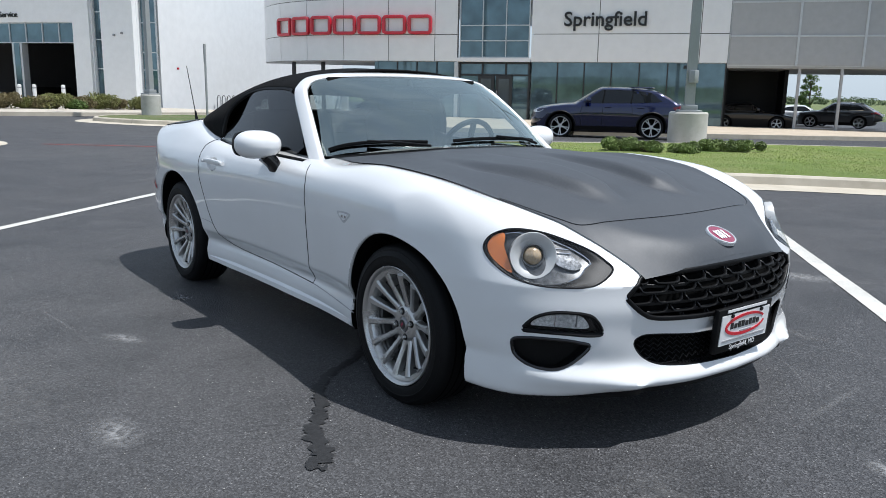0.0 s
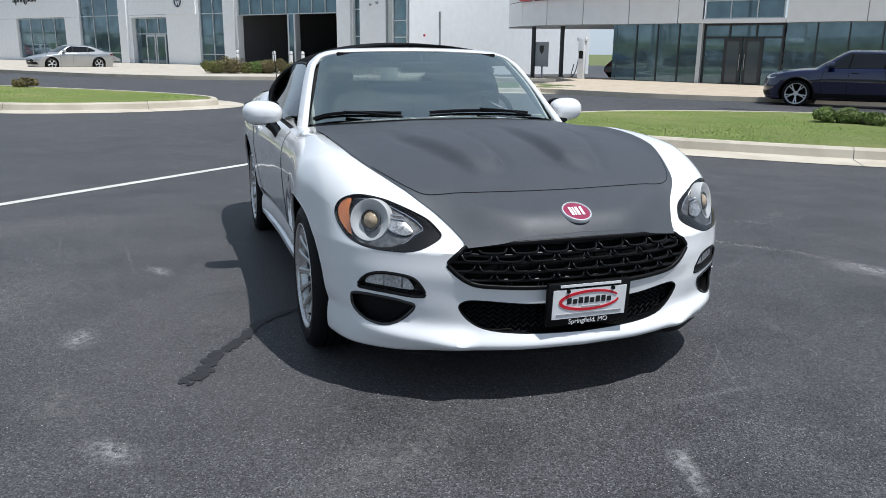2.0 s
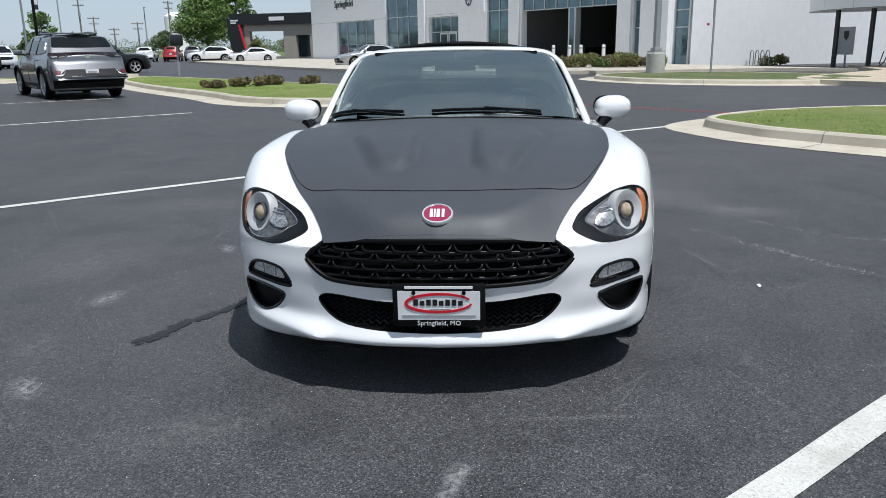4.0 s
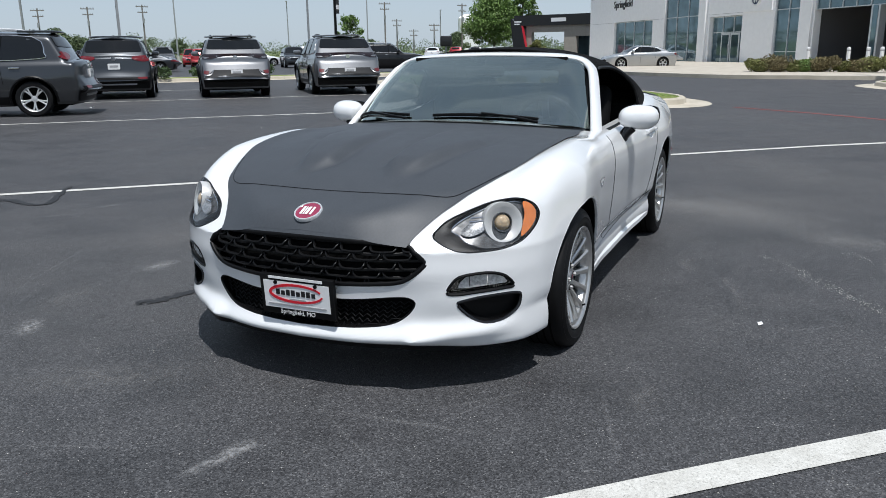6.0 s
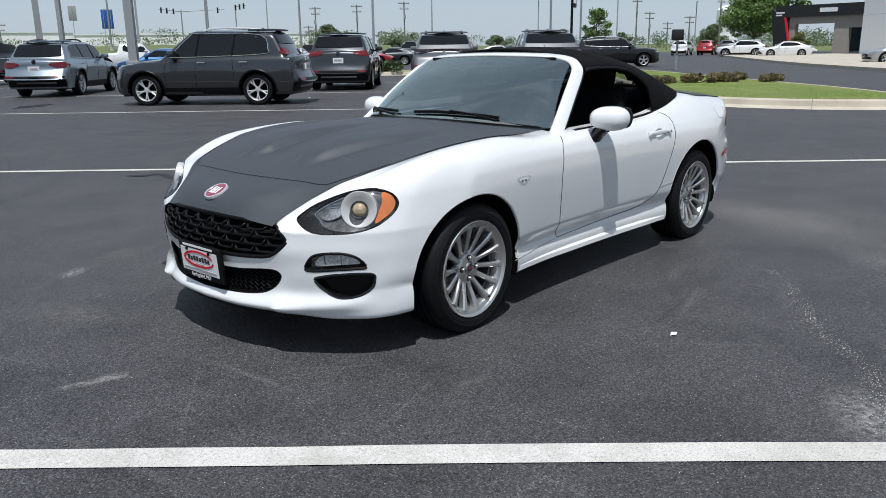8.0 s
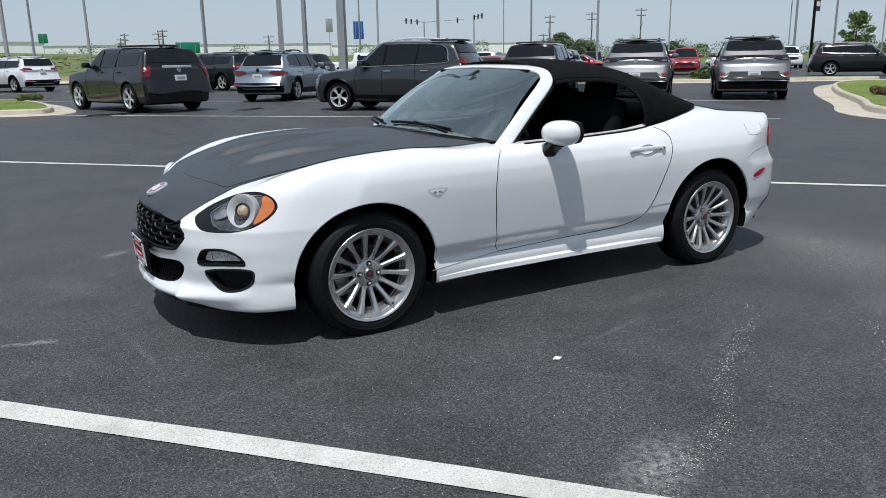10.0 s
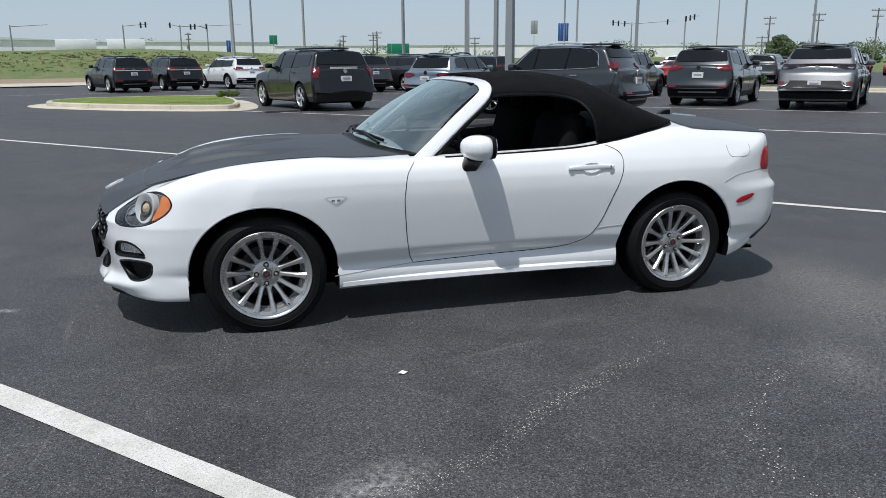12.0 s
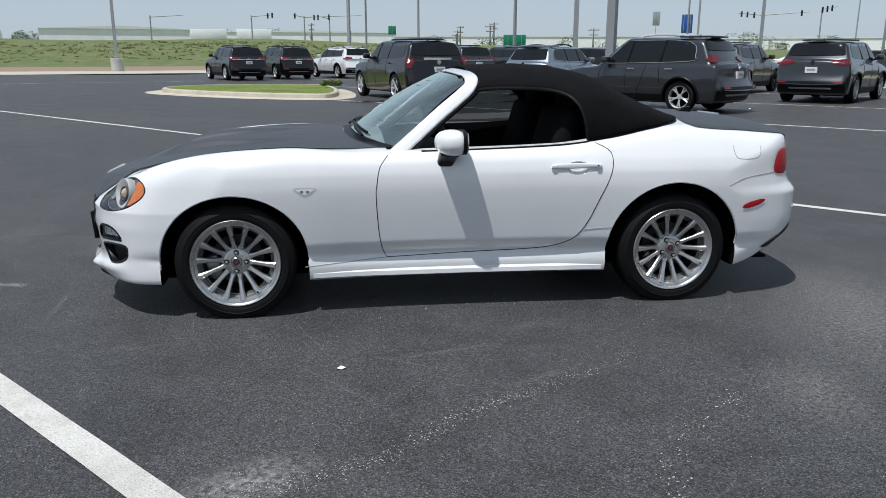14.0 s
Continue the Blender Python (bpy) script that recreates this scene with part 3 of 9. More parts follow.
def car_rear(y, z):
    a = np.abs(y)
    plan = table(a, [(0.0, -2.035), (0.3, -2.015), (0.55, -1.955), (0.7, -1.88), (0.78, -1.78), (0.84, -1.6), (0.9, -1.3)])
    lift = table(z, [(0.15, 0.20), (0.26, 0.115), (0.36, 0.018), (0.45, 0.0), (0.56, 0.0), (0.62, 0.045), (0.69, 0.068), (0.8, 0.080), (0.86, 0.092), (0.95, 0.100)])
    return plan + lift


def car_field(x, y, z):
    f = smax(z - car_profile_top(x, y), np.abs(y) - car_side(x, z), 0.055)
    f = smax(f, x - car_front(y, z), 0.035)
    f = smax(f, car_rear(y, z) - x, 0.035)
    floor = 0.172 + 0.02 * step01(x, 1.75, 1.95) + 0.09 * step01(-x, 1.45, 1.85) * 1.0
    return smax(f, floor - z, 0.03)


WHEEL_X, HUB_Y = 1.155, 0.80
CAR = thing("convertible_car", "white convertible with matte charcoal bonnet and closed black soft top", "car")
body_v, body_f = solid(car_field, (2.05, 0.95, 0.55), 1.55, 0.48, (330, 136, 104))
SKIN = Skin(body_v, body_f)


def arch_of(cx):
    """Centre and half-axes of the front or rear wheel arch."""
    return (1.140, 0.362, 0.331) if cx > 0 else (-1.128, 0.364, 0.354)


def arch_shape(cx, r):
    cx, rx, rz = arch_of(cx)
    pts = [(cx - rx, 0.0), (cx + rx, 0.0)]
    return pts + [(cx + rx * math.cos(radians(a)), 0.295 + rz * math.sin(radians(a))) for a in np.linspace(0, 180, 50)]


GRILLE = curve_points([(0.0, 0.578), (0.2, 0.574), (0.398, 0.561)], 6)[:-1] + curve_points([(0.398, 0.561), (0.424, 0.548), (0.452, 0.520), (0.468, 0.499), (0.456, 0.480), (0.425, 0.450), (0.395, 0.431)], 4)[:-1] + curve_points([(0.395, 0.431), (0.34, 0.421), (0.16, 0.413), (0.0, 0.410)], 6)
GRILLE = GRILLE + [(-y, z) for y, z in GRILLE[-2:0:-1]]
INTAKE = curve_points([(0.0, 0.352), (0.2, 0.358), (0.36, 0.372), (0.415, 0.367), (0.43, 0.340), (0.39, 0.290), (0.32, 0.262), (0.16, 0.25), (0.0, 0.247)], 6)
INTAKE = INTAKE + [(-y, z) for y, z in INTAKE[-2:0:-1]]
FOG = curve_points([(0.536, 0.388), (0.563, 0.435), (0.600, 0.452), (0.668, 0.456), (0.713, 0.438), (0.735, 0.397), (0.705, 0.392), (0.640, 0.387), (0.568, 0.380)], 5, True)
POCKET = curve_points([(0.568, 0.345), (0.600, 0.358), (0.641, 0.366), (0.707, 0.371), (0.747, 0.366), (0.753, 0.345), (0.743, 0.308), (0.712, 0.279), (0.668, 0.270), (0.628, 0.279), (0.592, 0.306)], 5, True)
HEADLAMP = curve_points([(0.474, 0.581), (0.480, 0.604), (0.512, 0.636), (0.60, 0.678), (0.655, 0.695), (0.713, 0.700), (0.758, 0.682), (0.780, 0.651), (0.783, 0.617), (0.772, 0.583), (0.748, 0.554), (0.70, 0.537), (0.626, 0.533), (0.568, 0.538), (0.515, 0.557)], 5, True)

cabin = [(-0.80, 0.42), (0.36, 0.42), (0.40, 0.66), (0.30, 1.3), (-0.80, 1.3)]
cutters = [(*prism(cabin, "y", -0.70, 0.70), BLACK), (*prism(GRILLE, "x", 1.80, 2.4), BLACK), (*prism(INTAKE, "x", 1.80, 2.4), BLACK)]
for s in (1, -1):
    for cx in (WHEEL_X, -WHEEL_X):
        cutters.append((*prism(arch_shape(cx, 0.335), "y", s * 0.42, s * 1.3), RECESS_SHADE))
    # finger hollow behind the door handle
    hv, hf = lathe([(0.0001, 0.030)] + [(math.sin(radians(q)), 0.030 * math.cos(radians(q))) for q in range(12, 180, 12)] + [(0.0001, -0.030)], 28)
    hy = SKIN.at((-0.590, s * 4, 0.733), (0, -s, 0)).y
    cutters.append(([(-0.590 + 0.066 * x, hy + s * 0.010 + y, 0.733 + 0.041 * z) for x, y, z in hv], hf, WHITE))
    for poly, lo in ((FOG, 1.60), (POCKET, 1.58), (HEADLAMP, 1.44)):
        q = poly if s > 0 else mirror_poly(poly)
        v, f = prism(q, "x", lo, 2.4)
        back = {id(FOG): 0.030, id(POCKET): 0.04, id(HEADLAMP): 0.035}[id(poly)]
        n = len(q)
        for k in range(n):
            p = SKIN.at((4, q[k][0], q[k][1]), (-1, 0, 0))
            v[k] = (p.x - back, q[k][0], q[k][1])
        cutters.append((v, f, BLACK))
body_me = mesh_of("body", body_v, body_f, WHITE, 0)
body_me = cut_out(body_me, cutters)
body_me.shade_smooth()
body_me.set_sharp_from_angle(angle=radians(38))
body = part("body", body_me, WHITE, CAR, "gloss white painted body")


def seam(pts, plane, name, parent, r=0.0028, mat=BLACK):
    path = SKIN.line(pts, plane, 0.0)
    if len(path) > 2:
        return part(name, sweep(path, ring(r, 5)), mat, parent)


# bonnet and boot lid in matte wrap
bonnet_edge = curve_points([(0.42, 0.660), (0.7, 0.690), (1.0, 0.697), (1.25, 0.676), (1.36, 0.651), (1.49, 0.606), (1.645, 0.541), (1.74, 0.472), (1.83, 0.420), (1.884, 0.400)], 5)
nose_edge = curve_points([(1.884, 0.400), (1.915, 0.28), (1.93, 0.14), (1.935, 0.0)], 5)[1:]
cowl_edge = curve_points([(0.42, 0.660), (0.53, 0.45), (0.575, 0.2), (0.58, 0.0)], 5)
half = cowl_edge[::-1][:-1] + bonnet_edge + nose_edge
bonnet_poly = half[:-1] + [(x, -y) for x, y in half[::-1]][:-1]
bonnet = part("bonnet", SKIN.lay(bonnet_poly, "top", 0.013, 0.0045), MATTE, CAR, "matte charcoal bonnet with two raised ridges")
front_cut = [(1.43, 0.622), (1.54, 0.575), (1.63, 0.527), (1.672, 0.470), (1.696, 0.34), (1.717, 0.14), (1.722, 0.0)]
front_cut = curve_points(front_cut, 6)
path = [SKIN.at((x, y, 4), (0, 0, -1), 0.0052) for x, y in front_cut + [(x, -y) for x, y in front_cut[-2::-1]]]
part("bonnet_gap", sweep(path, ring(0.0019, 5)), BLACK_GLOSS, bonnet)
boot_half = curve_points([(-1.26, 0.0), (-1.262, 0.40), (-1.238, 0.62), (-1.25, 0.705), (-1.33, 0.724), (-1.5, 0.718), (-1.70, 0.706), (-1.80, 0.665), (-1.88, 0.52), (-1.935, 0.25), (-1.95, 0.0)], 6)
boot_poly = boot_half[:-1] + [(x, -y) for x, y in boot_half[::-1]][:-1]
part("boot_lid", SKIN.lay(boot_poly, "top", 0.03, 0.0045), MATTE, CAR, "matte charcoal boot lid")

# strip of the wrap that turns down to the grille
lip_ = [(y, z) for y, z in GRILLE if z > 0.553 and abs(y) < 0.41]
lip_ = sorted(set((round(y, 4), round(z + 0.002, 4)) for y, z in lip_))
part("nose_lip", SKIN.lay([(y, z) for y, z in lip_] + [(y * 0.98, 0.612 - 0.10 * y * y) for y, z in lip_[::-1]], "front", 0.012, 0.0040), MATTE, bonnet)

# shut lines
for s, side in ((1, "left"), (-1, "right")):
    door = curve_points([(0.372, 0.80), (0.415, 0.745), (0.432, 0.66), (0.437, 0.60), (0.425, 0.42), (0.408, 0.33), (0.385, 0.278)], 6)
    door += curve_points([(0.385, 0.278), (0.0, 0.290), (-0.38, 0.302), (-0.52, 0.328), (-0.60, 0.375), (-0.655, 0.45), (-0.705, 0.56), (-0.755, 0.67), (-0.776, 0.75), (-0.765, 0.81), (-0.70, 0.848)], 6)[1:]
    seam(door, side, "door_gap", body, 0.0022)
    seam(curve_points([(0.80, 0.248), (0.6, 0.262), (0.385, 0.278)], 4), side, "sill_gap", body, 0.002, PRINT_GREY)
    seam([(-0.63, 0.405), (-0.70, 0.413), (-0.78, 0.416)], side, "sill_gap", body, 0.002, PRINT_GREY)
    seam(curve_points([(-1.41, 0.625), (-1.5, 0.66), (-1.62, 0.675), (-1.77, 0.685)], 5), side, "bumper_gap", body, 0.002, PRINT_GREY)
    cap = curve_points([(-1.442, 0.825), (-1.445, 0.785), (-1.468, 0.762), (-1.56, 0.762), (-1.592, 0.785), (-1.597, 0.825)], 5)
    if s > 0:
        seam(cap, side, "fuel_flap_gap", body, 0.002, PRINT_GREY)
    # rocker blade under the door
    blade = []
    for x in np.linspace(0.760, -0.748, 40):
        ztop = 0.225 + 0.02 * (x < 0)
        p = SKIN.at((x, s * 4, 0.22), (0, -s, 0))
        blade.append((x, p.y, 0.205))
    bulge = lambda u: [(-s * 0.02, 0.03), (s * 0.013 * min(1, u * 3) * min(1, (1 - u) * 6), 0.004), (s * 0.015 * min(1, u * 3) * min(1, (1 - u) * 6), -0.018), (-s * 0.02, -0.032)]
    part("sill_blade", sweep(blade, bulge), WHITE, CAR)
    # wheel-arch lips
    for cx in (WHEEL_X, -WHEEL_X):
        lip = []
        a0, a1 = (-22, 202)
        for a in np.linspace(a0, a1, 60):
            ac, rx, rz = arch_of(cx)
            x, z = ac + (rx + 0.003) * (math.cos(radians(a)) if 0 < a < 180 else 1 if a < 90 else -1), 0.295 + (rz + 0.003) * math.sin(radians(a))
            p = SKIN.at((x, s * 4, z), (0, -s, 0), -0.0062)
            if p is not None and abs(p.y) > 0.5 and z > (0.285 if x < -1.3 else 0.255):
                lip.append(p)
        part("arch_lip", sweep(lip, ring(0.007, 6)), WHITE, body)
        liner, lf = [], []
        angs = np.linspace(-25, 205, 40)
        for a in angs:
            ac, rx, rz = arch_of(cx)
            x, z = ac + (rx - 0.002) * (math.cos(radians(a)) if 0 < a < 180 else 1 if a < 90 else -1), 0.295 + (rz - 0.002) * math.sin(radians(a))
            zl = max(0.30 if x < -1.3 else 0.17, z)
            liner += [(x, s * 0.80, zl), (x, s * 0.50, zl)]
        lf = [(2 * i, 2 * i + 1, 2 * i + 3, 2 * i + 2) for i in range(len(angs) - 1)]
        part("wheel_well", (liner, lf), RECESS_SHADE, body)

# headlamps
# the projector's warm glow is painted as base colour, without emission
PROJECTOR = plain("warm_glow_glass", (0.55, 0.42, 0.27), 0.10, metal=0.0, var=0.4, scale=60, coat=1.0)
BOWL = plain("satin_lamp_bowl", (0.60, 0.597, 0.585), 0.36, metal=0.25, var=0.05, coat=0.3)
FACETS = plain("faceted_reflector", (0.50, 0.505, 0.51), 0.25, metal=0.6, var=0.7, scale=130)
FOG_SILVER = plain("bright_fog_reflector", (0.80, 0.80, 0.80), 0.30, metal=0.2, var=0.45, scale=90)
CHAMBER = plain("grey_lamp_chamber", (0.16, 0.163, 0.168), 0.35, metal=0.4, var=0.6, scale=45)
def around(loop, n=72):
    """A closed loop resampled at even angles round its middle."""
    c = np.array(loop).mean(0)
    a = np.array(loop) - c
    ang_ = np.unwrap(np.arctan2(a[:, 1], a[:, 0]))
    if ang_[-1] < ang_[0]:
        ang_, a = ang_[::-1], a[::-1]
    ang_, rad = np.append(ang_, ang_[0] + 2 * math.pi), np.append(np.hypot(a[:, 0], a[:, 1]), math.hypot(*a[0]))
    out = []
    for k in range(n):
        w = 2 * math.pi * k / n
        while w < ang_[0]:
            w += 2 * math.pi
        while w > ang_[-1]:
            w -= 2 * math.pi
        r = float(np.interp(w, ang_, rad))
        out.append((c[0] + r * math.cos(w), c[1] + r * math.sin(w)))
    return out


for s in (1, -1):
    def flip(poly):
        return poly if s > 0 else mirror_poly(poly)
    q = flip(HEADLAMP)
    lamp = part("headlamp", SKIN.lay(q, "front", 0.02, -0.026), BLACK_GLOSS, CAR, "headlamp with projector and amber turn signal")
    edge = [SKIN.at((4, y, z), (-1, 0, 0), -0.001) for y, z in q]
    part("lamp_seal", sweep(edge, ring(0.0024, 6), closed=True), BLACK, lamp)
    part("lens", SKIN.lay(q, "front", 0.02, 0.001, dome=0.004), LENS, lamp, "clear headlamp lens").visible_shadow = False
    # satin bowl with the projector in its middle
    c = SKIN.at((4, s * 0.692, 0.629), (-1, 0, 0), -0.024)
    tilt = Matrix.Translation(c) @ pose(0, 0, 0, 0, 0, s * 38) @ pose(0, 0, 0, 0, -12, 0)
    turn = Matrix.Rotation(radians(-90), 4, "Z")
    for nm, prof, mat, lab in (("lamp_bowl", [(0.034, 0.000), (0.042, 0.004), (0.054, 0.010), (0.067, 0.017), (0.072, 0.018), (0.074, 0.012), (0.075, -0.02)], BOWL, "satin silver lamp bowl"),
                               ("projector_shroud", [(0.031, 0.000), (0.032, 0.012), (0.035, 0.013), (0.0365, 0.008), (0.037, -0.01)], CHAMBER, ""),
                               ("projector_lens", [(0.0001, 0.021), (0.012, 0.019), (0.022, 0.014), (0.029, 0.006), (0.031, 0.0)], PROJECTOR, "glass projector lens")):
        v, f = lathe(prof, 40)
        part(nm, ([tuple(tilt @ (turn @ Vector(p))) for p in v], f), mat, lamp, lab)
    amber = curve_points([(0.735, 0.688), (0.760, 0.676), (0.776, 0.648), (0.777, 0.615), (0.766, 0.588), (0.750, 0.572), (0.748, 0.61), (0.747, 0.65)], 5, True)
    part("turn_signal", SKIN.lay(flip(amber), "front", 0.012, -0.006), AMBER, lamp, "amber turn signal")
    chamber = []
    for y, z in around(HEADLAMP)[::-1]:
        tip = min(max((0.64 - y) / 0.14, 0), 1)
        low = min(max((0.605 - z) / 0.03, 0), 1) * min(max((0.72 - y) / 0.12, 0), 1)
        k = 0.055 + 0.17 * tip + 0.16 * low
        chamber.append((y + (0.655 - y) * k, z + (0.628 - z) * k))
    # black bezel between the chamber and the lamp's edge
    loop_o, loop_i = around(q), around(flip(chamber))
    bz_v, bz_n = [], len(loop_o)
    for k in range(5):
        for (y0, z0), (y1, z1) in zip(loop_o, loop_i):
            u = 0.03 + 0.97 * k / 4
            bz_v.append(tuple(SKIN.at((4, y0 + (y1 - y0) * u, z0 + (z1 - z0) * u), (-1, 0, 0), -0.004 - 0.010 * (k / 4) ** 2)))
    part("bezel", (bz_v, [(k * bz_n + i, k * bz_n + (i + 1) % bz_n, (k + 1) * bz_n + (i + 1) % bz_n, (k + 1) * bz_n + i) for k in range(4) for i in range(bz_n)]), BLACK, lamp, "black inner bezel")
    ch_ = part("reflector", SKIN.lay(flip(chamber), "front", 0.012, -0.020, dome=-0.004), CHAMBER, lamp, "grey reflector chamber")
    part("chamber_rim", sweep([SKIN.at((4, y, z), (-1, 0, 0), -0.016) for y, z in flip(chamber)], ring(0.0028, 5), closed=True), CHROME, ch_)
    bulb = curve_points([(0.560, 0.605), (0.585, 0.632), (0.632, 0.640), (0.638, 0.605), (0.60, 0.588), (0.57, 0.592)], 5, True)
    part("reflector_facet", SKIN.lay(flip(bulb), "front", 0.010, -0.014, dome=0.003), FACETS, ch_)
    for k in range(2):
        rib = [SKIN.at((4, s * y, 0.646 - 0.012 * k + 0.10 * (y - 0.60)), (-1, 0, 0), -0.011) for y in np.linspace(0.578, 0.640, 5)]
        part("reflector_rib", sweep(rib, ring(0.003, 4)), CHROME, ch_)
    # marker lamp and pocket
    qf = flip(FOG)
    fog = part("fog_lamp", SKIN.lay(qf, "front", 0.012, -0.024), BLACK_GLOSS, CAR, "small clear marker lamp in the bumper")
    inner = [((y - s * 0.637) * 0.74 + s * 0.648, (z - 0.42) * 0.66 + 0.426) for y, z in qf]
    part("reflector", SKIN.lay(inner, "front", 0.010, -0.012), FOG_SILVER, fog, "bright lamp reflector")
    for k in range(2):
        yy = s * (0.610 + 0.055 * k)
        rib = [SKIN.at((4, yy, z), (-1, 0, 0), -0.013) for z in (0.406, 0.425, 0.444)]
        part("lamp_rib", sweep(rib, ring(0.003, 5)), CHROME if k % 2 else CHAMBER, fog)
    part("lens", SKIN.lay(qf, "front", 0.012, -0.004), LENS, fog).visible_shadow = False
    edge = [SKIN.at((4, y, z), (-1, 0, 0), -0.003) for y, z in qf]
    part("lamp_frame", sweep(edge, ring(0.0065, 6), closed=True), BLACK, fog)
    qp = flip(POCKET)
    pocket = part("bumper_pocket", SKIN.lay(qp, "front", 0.012, -0.036), BLACK, CAR, "black plastic bumper recess")
    part("pocket_frame", sweep([SKIN.at((4, y, z), (-1, 0, 0), -0.002) for y, z in qp], ring(0.006, 6), closed=True), BLACK_GLOSS, pocket)

# grille: lattice of shallow arcs
LATTICE = plain("satin_black_lattice", (0.006, 0.006, 0.0065), 0.42, var=0.1, spec=0.28)
# the near-black sheet behind the lattice carries the shade as colour
grille = part("grille", SKIN.lay(GRILLE, "front", 0.03, -0.04), RECESS_SHADE, CAR, "black lattice radiator grille")
edge = [SKIN.at((4, y, z), (-1, 0, 0), -0.008) for y, z in GRILLE]
part("grille_frame", sweep(edge, rounded(0.022, 0.016, 0.005), closed=True), BLACK, grille)
for row in range(5):
    zz = 0.556 - 0.0335 * row
    for k in range(-5, 6):
        yc = (k + (0.5 if row % 2 else 0)) * 0.108
        scale_ = [(-0.050, 0.013), (-0.047, 0.004), (-0.040, -0.008), (-0.030, -0.0125), (0.0, -0.014), (0.030, -0.0125), (0.040, -0.008), (0.047, 0.004), (0.050, 0.013)]
        cell = [SKIN.at((4, yc + u, zz + w), (-1, 0, 0), -0.016 + 0.006 * (w < 0)) for u, w in curve_points(scale_, 2) if inside(GRILLE, [yc + u], [zz + w])[0]]
        if len(cell) > 5:
            part("grille_cell", sweep(cell, rounded(0.0058, 0.011, 0.002, 2), up=(1, 0, 0)), LATTICE, grille)
for row in range(6):
    zz = 0.572 - 0.0335 * row
    run_ = [SKIN.at((4, y, zz), (-1, 0, 0), -0.019) for y in np.linspace(-0.455, 0.455, 61) if inside(GRILLE, [y], [zz])[0]]
    if len(run_) > 4:
        part("grille_bar", sweep(run_, rounded(0.006, 0.012, 0.002, 1)), LATTICE, grille)
intake = part("lower_intake", SKIN.lay(INTAKE, "front", 0.03, -0.04), RECESS_SHADE, CAR, "black lower air intake with mesh")
for row, zz in enumerate((0.262, 0.278, 0.294, 0.310, 0.326, 0.342)):
    arc = []
    for i, y in enumerate(np.linspace(-0.42, 0.42, 57)):
        z = zz + 0.006 * (1 if i % 2 else -1)
        if inside(INTAKE, [y], [z])[0]:
            arc.append(SKIN.at((4, y, z), (-1, 0, 0), -0.022))
    if len(arc) > 4:
        part("intake_mesh", sweep(arc, ring(0.0024, 5)), BLACK, intake)
edge = [SKIN.at((4, y, z), (-1, 0, 0), -0.006) for y, z in INTAKE]
part("intake_frame", sweep(edge, ring(0.006, 6), closed=True), BLACK, intake)
# splitter
lip = []
for y in np.linspace(-0.74, 0.74, 60):
    p = SKIN.at((4, y, 0.215), (-1, 0, 0), -0.045)
    lip.append((p.x, y, 0.186))
part("front_lip", sweep(lip, lambda u: [(a * (0.25 + 0.75 * step01(min(u, 1 - u), 0.0, 0.16)) - 0.012, b) for a, b in ((-0.03, -0.016), (0.016, -0.014), (0.018, 0.004), (0.006, 0.012), (-0.03, 0.012))]), BLACK, CAR)

# number plate holder with dealer card
PL = pose(1.985, 0.006, 0.358, 4, 0, 90)
holder = part("dealer_plate", moved(block(-0.158, 0.158, -0.008, 0.014, -0.078, 0.078, 0.006), Matrix()), BLACK, CAR, "black frame with a white dealer card", at=PL @ pose(0, 0, 0, 0, 0, 0))
part("card", block(-0.140, 0.140, -0.0105, -0.006, -0.050, 0.055, 0.0), PLATE_WHITE, holder, "white card")
oval = [(0.112 * math.cos(a), 0.034 * math.sin(a)) for a in np.linspace(0.35, 2 * math.pi - 0.1, 60)]
path = [(x - 0.002, -0.0118, 0.012 + z + 0.06 * x * 0.2) for x, z in oval]
part("printed_ring", sweep(path, lambda u: [(0.0035 + 0.004 * math.sin(math.pi * u), -0.0008), (0.0035 + 0.004 * math.sin(math.pi * u), 0.0008), (-0.0035, 0.0008), (-0.0035, -0.0008)], up=(0, 1, 0)), PRINT_RED, holder)
for k in range(8):
    part("printed_bar", block(-0.086 + 0.0217 * k, -0.0705 + 0.0217 * k, -0.0125, -0.0098, 0.003, 0.025 - 0.005 * (k % 3 == 1)), SIGN_BLACK, holder)
for x0, x1, z0, z1, mm in ((-0.03, 0.04, -0.012, -0.008, PRINT_GREY), (-0.125, 0.125, -0.038, -0.032, PRINT_GREY), (-0.115, 0.115, 0.064, 0.073, PLATE_WHITE)):
    part("printed_bar", block(x0, x1, -0.0125, -0.0098, z0, z1), mm, holder)
lettering("Springfield, MO", 0.024, PLATE_WHITE, holder, pose(0, -0.0105, -0.063, 90, 0, 0), 0.0006, "place_name")
for x in (-0.085, 0.085):
    part("screw", rod((x, -0.016, 0.05), (x, -0.006, 0.05), 0.007, n=12), BLACK, holder)

# badge on the nose
hit, up_, _, _ = SKIN.tree.ray_cast(Vector((4, 0, 0.648)), Vector((-1, 0, 0)))
up_ = up_ if up_.x > 0 else -up_
BADGE = Matrix.Translation(hit + up_ * 0.0035) @ pose(0, 0, 0, 0, math.degrees(math.atan2(up_.x, up_.z)), 0)


